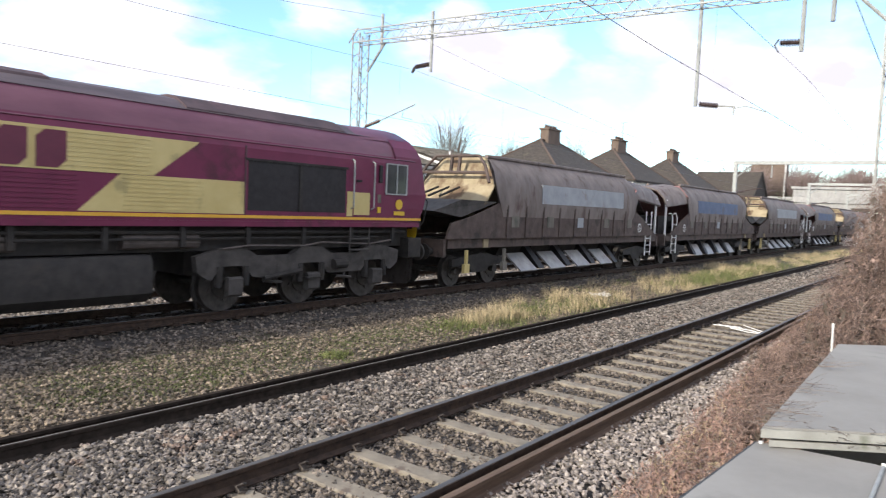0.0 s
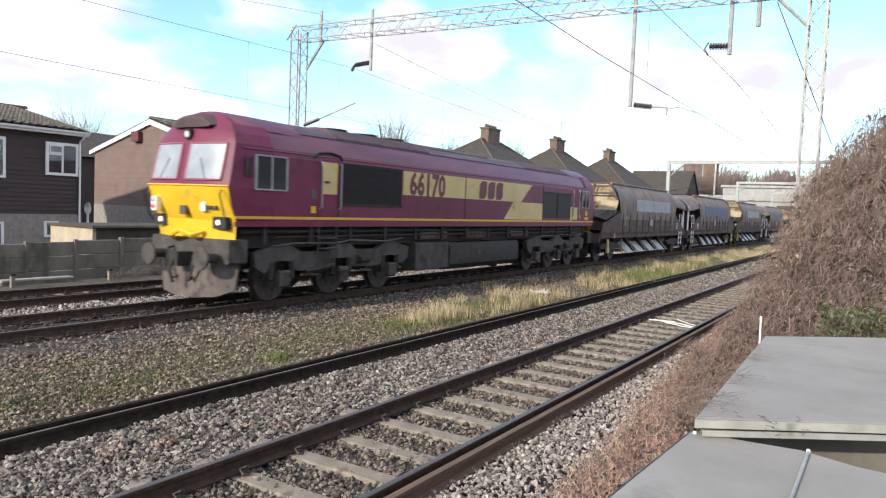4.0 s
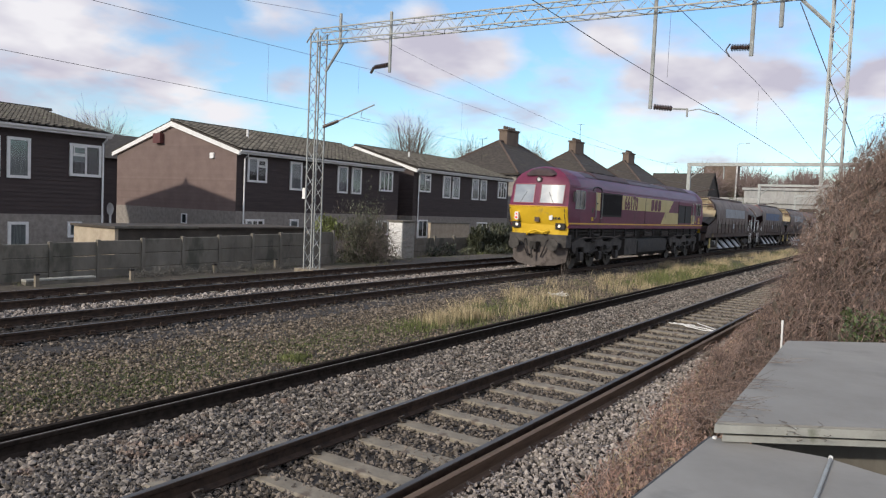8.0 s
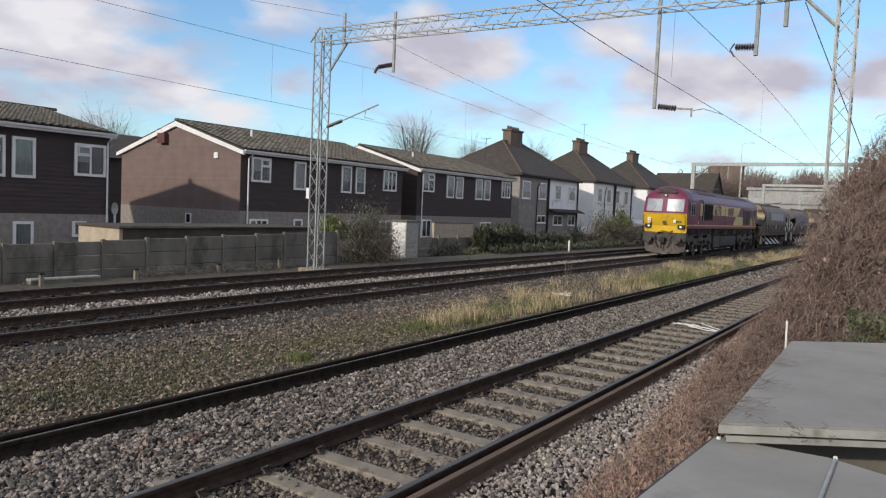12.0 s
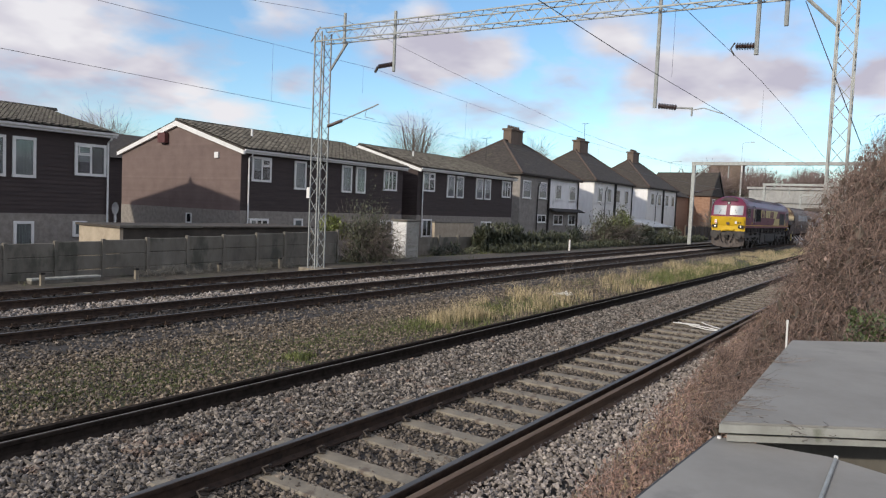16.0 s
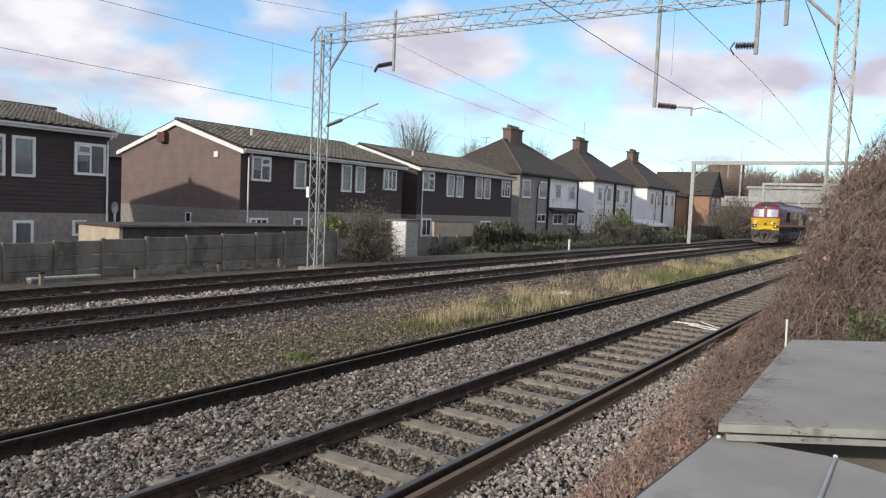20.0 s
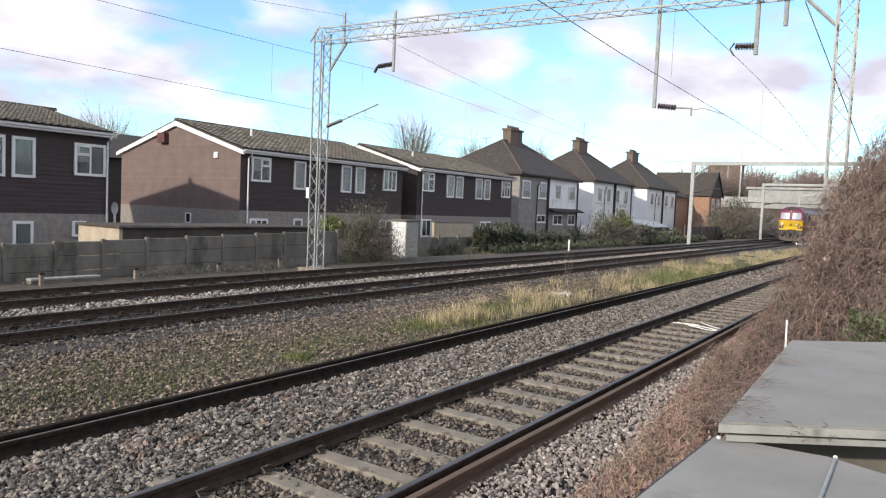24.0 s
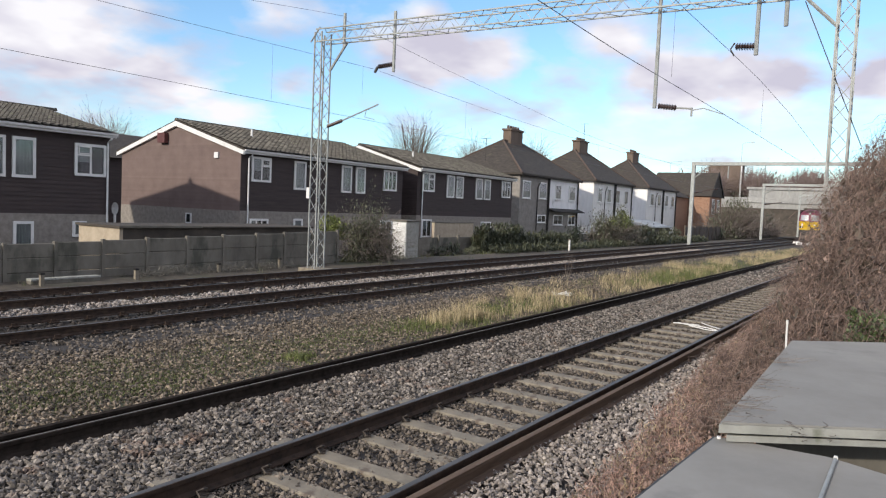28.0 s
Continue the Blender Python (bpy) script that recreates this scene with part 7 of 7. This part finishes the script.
def build_bramble():
    b = thing("bramble_bush", 16, 0.5, -0.2, "tall tangled mass of bare reddish brown brambles", "bush")

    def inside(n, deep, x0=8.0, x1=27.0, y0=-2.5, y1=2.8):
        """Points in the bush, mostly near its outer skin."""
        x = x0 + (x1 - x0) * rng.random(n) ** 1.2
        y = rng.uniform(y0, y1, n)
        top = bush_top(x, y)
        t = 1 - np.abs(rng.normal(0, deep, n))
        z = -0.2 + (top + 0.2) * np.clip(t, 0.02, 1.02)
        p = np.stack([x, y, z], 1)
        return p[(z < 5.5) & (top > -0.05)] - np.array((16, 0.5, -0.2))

    def arch(p, i, h):
        h = h + rng.normal(0, 0.42, h.shape) + np.array((0, 0.02, -0.16 * (i > 1)))
        q = p + np.array((16, 0.5, -0.2))
        over = q[:, 2] > bush_top(q[:, 0], q[:, 1]) + 0.12
        h[over, 2] = -np.abs(h[over, 2]) * 0.8
        h /= np.linalg.norm(h, axis=1)[:, None]
        return h * 0.17

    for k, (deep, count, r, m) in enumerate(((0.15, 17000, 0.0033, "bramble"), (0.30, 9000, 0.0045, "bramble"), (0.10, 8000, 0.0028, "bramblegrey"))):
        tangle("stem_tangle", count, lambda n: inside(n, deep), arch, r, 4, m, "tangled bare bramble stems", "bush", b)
    leaves("dry_foliage", inside(36000, 0.30), 0.055, "dryleaf", "withered brown leaves among the stems", b)
    # darker leaf shapes fill the inside, painting its shade and closing gaps
    leaves("inner_shade", inside(18000, 0.75), 0.15, "bark", "dark leaf shapes inside, the inner shade put into their colour", b)
    nook = np.stack([rng.normal(8.7, 0.25, 1700), rng.uniform(-0.3, 0.62, 1700), rng.uniform(0.95, 1.42, 1700)], 1) - np.array((16, 0.5, -0.2))
    leaves("ivy_foliage", nook, 0.045, "ivyfresh", "green leaves beside the cabinet", b)
    ivy = inside(6000, 0.15, 7.9, 9.4, -1.8, 0.45)
    leaves("ivy_foliage", ivy, 0.055, "ivyfresh", "green leaves low in the brambles", b)

    low = thing("low_brambles", 9, 1.8, -0.25, "low reddish bramble runners over the ballast shoulder", "bush")

    def runner_start(n):
        x = 2.8 + 19.0 * rng.random(n) ** 1.1
        edge = np.interp(x, [2.6, 6, 10, 14, 17, 24], [2.0, 2.3, 2.65, 2.95, 3.15, 3.6])
        y = edge - np.abs(rng.normal(0, 0.6, n)) * np.interp(x, [2.6, 8, 16], [1.0, 1.2, 1.5])
        return np.stack([x - 9, y - 1.8, np.zeros(n) + 0.02], 1)

    def creep(p, i, h):
        h = h + rng.normal(0, 0.4, h.shape) + np.array((0, 0, 0.10 if i < 2 else -0.22))
        h[:, 2] = np.where(p[:, 2] < 0.03, np.abs(h[:, 2]), h[:, 2])
        h[:, 2] = np.where(p[:, 2] > np.interp(p[:, 0], [-6, 0, 6], [0.26, 0.42, 0.6]), -0.4, h[:, 2])
        h /= np.linalg.norm(h, axis=1)[:, None]
        return h * 0.105

    tangle("stem_tangle", 9000, runner_start, creep, 0.0038, 4, "bramblered", "thin reddish bramble runners", "bush", low)
    tangle("stem_tangle", 3500, runner_start, creep, 0.0036, 4, "bramble", "thin brown bramble runners", "bush", low)
    tangle("stem_tangle", 1800, runner_start, creep, 0.004, 4, "straw", "thin straw coloured stalks", "bush", low)
    lv = runner_start(6000)
    lv[:, 2] += rng.uniform(0, 0.3, len(lv))
    leaves("dry_foliage", lv, 0.05, "dryleaf", "small withered reddish leaves", low)
    # a few twigs trailing over the cabinet tops
    tw = Shape()
    for i in range(46):
        x0, y0 = random.choice((4.3, 4.6, 5.2, 6.2, 6.4)) + random.uniform(-0.2, 0.2), random.uniform(0.86, 0.95)
        pts = [Vector((x0, y0, 1.215))]
        a = random.uniform(-2.9, -0.3)
        for k in range(6):
            a += random.uniform(-0.7, 0.7)
            pts.append(pts[-1] + Vector((math.cos(a) * 0.05, math.sin(a) * 0.05, random.uniform(0.0, 0.012))))
        tw.path(pts, 0.0018, 3, 0.5)
    for i in range(30):
        y0 = random.uniform(0.45, 0.9)
        pts = [Vector((4.6, y0, 1.1))]
        for k in range(6):
            pts.append(pts[-1] + Vector((-random.uniform(0.03, 0.08), random.uniform(-0.06, 0.05), random.uniform(-0.01, 0.035))))
        tw.path(pts, 0.003, 3, 0.5)
    tagged(part("trailing_twigs", tw, "twig"), "bare twigs trailing over the cabinet tops", "twigs", kind="stuff")


def blades(name, x, y, height, width, material, label, z=-0.23):
    n = len(x)
    a = rng.uniform(0, 6.28, n)
    lean = rng.normal(0, 0.22, (n, 2))
    base = np.stack([x, y, np.full(n, z)], 1)
    side = np.stack([np.cos(a), np.sin(a), np.zeros(n)], 1) * (width / 2)
    h = height * rng.uniform(0.45, 1.25, n)
    mid = base + np.stack([lean[:, 0] * h * 0.4, lean[:, 1] * h * 0.4, h * 0.6], 1)
    tip = base + np.stack([lean[:, 0] * h * 1.5, lean[:, 1] * h * 1.5, h * np.where(rng.random(n) < 0.25, 0.75, 1.0)], 1)
    v = np.stack([base - side, base + side, mid + side * 0.7, mid - side * 0.7, tip], 1).reshape(-1, 3)
    k = (np.arange(n) * 5)[:, None]
    me = bpy.data.meshes.new(name)
    f = [tuple(q) for q in (np.array([(0, 1, 2, 3)]) + k).tolist()] + [tuple(q) for q in (np.array([(3, 2, 4)]) + k).tolist()]
    me.from_pydata([tuple(p) for p in v.tolist()], [], f)
    me.materials.append(MAT[material])
    return tagged(new(name, me), label, "grass", kind="stuff")


def build_grass():
    def clumps(n, x0, x1, y0, y1, spread, per, power=1.0):
        cx = x0 + (x1 - x0) * rng.random(n) ** power
        cy = y0(cx) + (y1(cx) - y0(cx)) * rng.random(n)
        return np.repeat(cx, per) + rng.normal(0, spread, n * per), np.repeat(cy, per) + rng.normal(0, spread, n * per)

    lo = lambda x: np.interp(x, [12, 18, 26, 40, 80], [8.3, 7.9, 7.6, 7.5, 7.5])
    hi = lambda x: np.interp(x, [12, 15, 21, 28, 40, 80], [8.9, 9.3, 10.9, 11.0, 11.2, 10.2])
    x, y = clumps(480, 12.5, 78, lo, hi, 0.16, 42, 1.15)
    keep = np.array([noise.noise((a * 0.35, b * 0.9, 7.0)) > -0.02 for a, b in zip(x, y)])
    blades("dry_grass", x[keep], y[keep], 0.34, 0.011, "straw", "tall clumps of dry straw coloured grass")
    x, y = clumps(240, 11.0, 78, lo, lambda x: hi(x) - 0.3, 0.24, 26, 1.05)
    blades("green_grass", x, y, 0.17, 0.012, "grass", "clumps of fresh green grass among the gravel")
    x, y = clumps(90, 25, 40, lambda x: x * 0 + 7.9, lambda x: x * 0 + 9.4, 0.25, 44)
    blades("green_grass", x, y, 0.26, 0.013, "grass", "fresh green grass patch among the dry stalks")
    x, y = clumps(70, 11.5, 18.5, lambda x: x * 0 + 7.9, lambda x: np.interp(x, [11, 18], [9.0, 9.8]), 0.2, 30)
    blades("green_grass", x, y, 0.15, 0.012, "grass", "short green grass at the end of the dry clumps")
    # mossy patches in the worn gravel
    px, py = [], []
    for cx, cy, r, n in ((5.2, 8.35, 0.42, 900), (4.65, 8.85, 0.26, 420), (4.2, 8.45, 0.22, 380), (5.8, 9.95, 0.3, 420), (5.05, 9.75, 0.4, 420), (5.9, 8.5, 0.34, 520), (7.2, 9.8, 0.5, 380),
                         (8.1, 8.3, 0.22, 520), (9.4, 8.9, 0.6, 1200), (10.9, 8.6, 0.7, 1600), (12.3, 8.9, 0.7, 1600), (6.6, 8.6, 0.9, 1500), (8.2, 9.2, 0.9, 1200), (4.6, 9.3, 0.9, 900)):
        px.append(rng.normal(cx, r, n))
        py.append(rng.normal(cy, min(r * 0.6, 0.42), n))
    px, py = np.concatenate(px), np.concatenate(py)
    blades("moss_patch", px[py > 7.4], py[py > 7.4], 0.035, 0.016, "moss", "low mossy green growth in the gravel", -0.222)
    x, y = clumps(150, 3.5, 16, lambda x: x * 0 + 7.5, lambda x: np.interp(x, [3, 8, 16], [9.0, 9.8, 9.6]), 0.10, 14)
    blades("thin_grass", x, y, 0.05, 0.010, "moss", "thin low grass on the worn gravel")
    x, y = clumps(110, 7.5, 34, lambda x: x * 0 + 7.4, lambda x: x * 0 + 7.9, 0.09, 16)
    blades("rail_side_grass", x, y, 0.075, 0.012, "grass", "thin green grass along the old rail")
    x, y = clumps(5, 7.9, 8.3, lambda x: x * 0 + 8.05, lambda x: x * 0 + 8.3, 0.06, 60)
    blades("grass_tuft", x, y, 0.13, 0.012, "grass", "bright green grass tuft beside the old rail")
    x, y = clumps(10, 8, 34, lambda x: x * 0 + 19.5, lambda x: x * 0 + 20.3, 0.15, 24)
    blades("verge_grass", x, y, 0.2, 0.014, "oliveleaf", "dull dead grass along the fence", -0.3)
    x, y = clumps(70, 22, 80, lambda x: x * 0 + 20.4, lambda x: x * 0 + 21.5, 0.2, 24)
    blades("verge_grass", x, y, 0.3, 0.02, "grass", "rough green grass along the fence", -0.42)


def far_tree(x, y, z, height, width, label="distant bare grey brown tree", stems=520, r=0.05, material="fartwig", girth=0.4):
    """A leafless tree seen from afar: a trunk, limbs and a rounded crown of fine fanning twigs."""
    t = thing("bare_tree", x, y, z, label, "tree", "bare trees")
    trunk = Shape().path([(0, 0, 0), (0.2, 0.1, height * 0.25), (0.1, -0.2, height * 0.55)], girth, 6, 0.6)
    for k in range(7):
        a = 0.9 * k
        trunk.path([(0.1, 0, height * (0.3 + 0.03 * k)), (math.cos(a) * width * 0.3, math.sin(a) * width * 0.3, height * 0.6), (math.cos(a) * width * 0.6, math.sin(a) * width * 0.6, height * 0.88)], girth * 0.35, 4, 0.25)
    part("trunk", trunk, "bark", t)
    step = (height * 0.38) / 5

    def heart(n):
        return np.stack([rng.normal(0, width * 0.26, n), rng.normal(0, width * 0.26, n), rng.normal(height * 0.60, height * 0.07, n)], 1)

    def fan(p, i, hd):
        out = p * np.array((1.0, 1.0, 0.0)) / width + np.array((0, 0, 0.35))
        hd = hd * 0.8 + out * 0.5 + rng.normal(0, 0.3, hd.shape)
        return hd / np.linalg.norm(hd, axis=1)[:, None] * step

    tangle("crown", stems, heart, fan, r, 4, material, "rounded crown of fine bare twigs", "", t)
    return t


def leafy_bush(x, y, z, rx, ry, h, count, size, material, label, stems=True, twig="twig", drape=False, name="bush", stem_count=0, stem_r=0.012):
    b = thing(name, x, y, z, label, "bush", "lineside bushes")
    a = rng.uniform(0, 6.28, count)
    e = np.arccos(rng.uniform(0.0, 1.0, count))
    r = 1 - np.abs(rng.normal(0, 0.28, count))
    tufts = max(12, count // 90)
    pick = rng.integers(0, tufts, count)
    ta, te, tr = rng.uniform(0, 6.28, tufts), np.arccos(rng.uniform(0.0, 1.0, tufts)), rng.uniform(0.45, 1.08, tufts)
    core = np.stack([np.cos(ta) * np.sin(te) * tr, np.sin(ta) * np.sin(te) * tr, np.cos(te) * tr], 1)[pick]
    p = (core + rng.normal(0, 0.13, (count, 3))) * np.array((rx, ry, h))
    shell = rng.random(count) < 0.3
    p[shell] = np.stack([np.cos(a) * np.sin(e) * rx * r * 0.85, np.sin(a) * np.sin(e) * ry * r * 0.85, np.cos(e) * h * r * 0.85], 1)[shell]
    p[:, 2] = np.abs(p[:, 2])
    if drape:
        p[:, 2] = rng.uniform(0.02, 1, count) ** 0.7 * h
        p[:, 0] = rng.uniform(-rx, rx, count)
        p[:, 2] *= 0.84 + 0.16 * np.sin(3.1 * p[:, 0] + 1) + 0.12 * np.sin(7.3 * p[:, 0])
        p[:, 1] = rng.uniform(-ry, ry, count)
    leaves("foliage", p[::2] if drape else p, size, material, "", b, 2.2 if drape else 1.5)
    if drape:
        leaves("frond", p[1::2], size * 0.9, "oliveleaf", "drooping olive fronds", b, 3.2)
    if stems:
        def st(n):
            return np.stack([rng.normal(0, rx * 0.35, n), rng.normal(0, ry * 0.35, n), rng.uniform(0, 0.3 * h, n)], 1)

        def go(p, i, hd):
            hd = hd + rng.normal(0, 0.28, hd.shape) + p * np.array((0.3 / rx, 0.3 / ry, 0)) * 0.5
            hd /= np.linalg.norm(hd, axis=1)[:, None]
            return hd * h * 0.13
        tangle("stem_tangle", stem_count or max(60, count // 12), st, go, stem_r, 6, twig, "", "", b)
    return b


def build_plants():
    build_bramble()
    build_grass()
    # bushes along the far fence
    leafy_bush(24.9, 21.0, -0.4, 1.9, 0.8, 3.4, 2600, 0.065, "oliveleaf", "bare twiggy shrub with a few olive leaves", twig="twig", stem_count=520, stem_r=0.007)
    leafy_bush(24.9, 20.8, -0.4, 1.9, 0.7, 2.4, 8500, 0.085, "oliveleaf", "dense leafy shrub beside the mast", stem_count=420, stem_r=0.006)
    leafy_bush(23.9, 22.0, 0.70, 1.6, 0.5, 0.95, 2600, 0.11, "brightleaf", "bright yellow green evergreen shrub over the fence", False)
    leafy_bush(38.6, 21.9, -0.5, 2.7, 0.45, 1.85, 6000, 0.13, "ivy", "dark hanging ivy smothering the fence", False, drape=True)
    leafy_bush(44.6, 21.9, -0.5, 3.8, 0.45, 1.4, 5000, 0.13, "ivy", "dark ivy clump along the fence", False, drape=True)
    leafy_bush(50.6, 22.0, -0.5, 2.6, 0.6, 1.7, 3000, 0.14, "ivy", "low ragged ivy beside the tall hedge", True, stem_count=160)
    leafy_bush(58.6, 22.0, -0.5, 4.9, 1.1, 3.2, 8200, 0.15, "oliveleaf", "tall olive green hedge along the line", stem_count=700, stem_r=0.014)
    # paler leaves over the crown paint the sun on the hedge top
    leafy_bush(59.6, 21.6, 1.2, 3.2, 0.8, 1.7, 1100, 0.13, "brightleaf", "hedge top in paler green leaves, sunlight put into their colour", False)
    leafy_bush(67.5, 22.0, -0.5, 4.0, 1.0, 1.9, 3400, 0.17, "ivy", "dark scrub under the garden sheds", stem_count=300)
    leafy_bush(74.5, 22.0, -0.5, 5.0, 1.0, 1.5, 2600, 0.18, "oliveleaf", "dark scrub beside the far mast", stem_count=300)
    leafy_bush(48.0, 20.75, -0.45, 12.0, 0.5, 0.75, 7000, 0.10, "ivy", "low ivy and weeds along the track edge", False, drape=True)
    leafy_bush(72.0, 20.75, -0.45, 12.0, 0.5, 0.9, 5000, 0.14, "ivy", "low tangled weeds along the track edge", False, drape=True)
    leafy_bush(32.6, 21.8, -0.45, 1.3, 0.5, 0.9, 1600, 0.09, "ivy", "low dark shrub at the fence foot", stem_count=120)
    leafy_bush(34.8, 21.6, -0.45, 1.4, 0.5, 0.6, 1200, 0.09, "oliveleaf", "low weeds at the fence foot", stem_count=100)
    leafy_bush(113, 23.4, -0.5, 13.0, 2.5, 5.6, 7000, 0.24, "oliveleaf", "large twiggy olive bush before the bridge", stem_count=2600, stem_r=0.03)
    leafy_bush(128, 22.2, -0.5, 9.0, 1.8, 4.2, 5000, 0.32, "ivy", "dark scrub at the bridge abutment", stem_count=900, stem_r=0.035)
    leafy_bush(97, 22.6, -0.5, 4.0, 1.2, 1.7, 2200, 0.22, "ivy", "dark low scrub along the line", stem_count=200)
    # dead bramble against the fence
    d = thing("dead_bramble", 16, 20.2, -0.4, "dull dead bramble stalks heaped against the fence", "bush")

    def st(n):
        return np.stack([rng.uniform(-3.2, 3.4, n), rng.normal(0, 0.16, n), rng.uniform(0, 0.25, n)], 1)

    def go(p, i, h):
        h = h + rng.normal(0, 0.35, h.shape) + np.array((0, 0, -0.14 * (i > 2)))
        h /= np.linalg.norm(h, axis=1)[:, None]
        return h * 0.12
    tangle("stem_tangle", 800, st, go, 0.005, 7, "paletwig", "", "", d)
    tw = thing("dry_weed", 26.0, 11.6, -0.23, "tall dry weed stalk in the grass", "weed")
    tangle("stem_tangle", 8, lambda n: np.stack([rng.normal(0, 0.1, n), rng.normal(0, 0.1, n), np.zeros(n)], 1), lambda p, i, h: (h * 0.5 + np.array((0, 0, 1.0)) + rng.normal(0, 0.25, h.shape)) * 0.14, 0.006, 6, "twig", "", "", tw)
    w2 = thing("dry_weed", 84, 9.8, -0.23, "thin bare sapling stalks beside the track", "weed")
    tangle("stem_tangle", 60, lambda n: np.stack([rng.normal(0, 1.6, n), rng.normal(0, 0.5, n), np.zeros(n)], 1), lambda p, i, h: (h * 0.5 + np.array((0, 0, 1.0)) + rng.normal(0, 0.25, h.shape)) * 0.22, 0.015, 6, "twig", "", "", w2)
    # bare trees beyond the houses
    far_tree(35.0, 60, -0.7, 10.7, 3.2, "bare twiggy tree behind the houses", 520, 0.014, "twig", 0.14)
    far_tree(64.5, 48, -0.7, 13.7, 3.0, "bare rounded tree behind the houses", 460, 0.017, "twig", 0.3)
    far_tree(96.0, 60, -0.7, 14.9, 2.6, "slender bare tree behind the houses", 420, 0.024, "twig", 0.24)
    far_tree(116.8, 60, -0.7, 16.8, 3.2, "bare tree behind the chimney", 420, 0.03, "twig", 0.26)
    far_tree(57.8, 60, -0.7, 11.6, 2.2, "small bare tree over the roof", 300, 0.018, "twig", 0.14)
    for i in range(11):
        far_tree(212 + 9 * (i % 3), 12 + 4.3 * i, -0.7, 18.6 + 1.6 * math.sin(i * 2.1), 4.6)
    wood = np.stack([rng.uniform(250, 330, 9000), rng.uniform(-60, 75, 9000), rng.uniform(0, 1, 9000) ** 0.8 * 20], 1)
    wood[:, 2] *= 0.85 + 0.15 * np.sin(wood[:, 1] * 0.45)
    st = np.ones((9000, 3)) * np.array((0.7, 2.4, 1))
    v, f = scatter(LEAF_V, LEAF_F, wood, rng.uniform(0.7, 1.8, 9000), rng.uniform(0, 6.28, 9000), rng.uniform(0.5, 1.6, 9000), st)
    bulk("distant_wood", v, f, "fartwig", "distant bare brown woodland", "woodland")


build_plants()


# ---- what moves ----
RUN = [(0.0, -7.25), (3.5, 7.32), (5.5, 15.35), (8.0, 25.4), (12.5, 43.95), (21.0, 78.4), (28.0, 106.6)]


def nose_at(t):
    return float(np.interp(t, [r[0] for r in RUN], [r[1] for r in RUN]))


def motions():
    """The train backs away along the middle track; every axle turns with it."""
    times = [r[0] for r in RUN]
    steps = [round(0.1 * i, 2) for i in range(281)]
    for ob, start, turn, axles in MOVERS:
        walk(ob, [(t, pose(nose_at(t) + start, 12.83, 0, 0, 0, turn)) for t in times])
        for axle, x, r in axles:
            walk(axle, [(t, pose(x, 0, r, 0, math.degrees((nose_at(t) - nose_at(0)) / r) * (-1 if turn else 1), 0)) for t in steps])


motions()
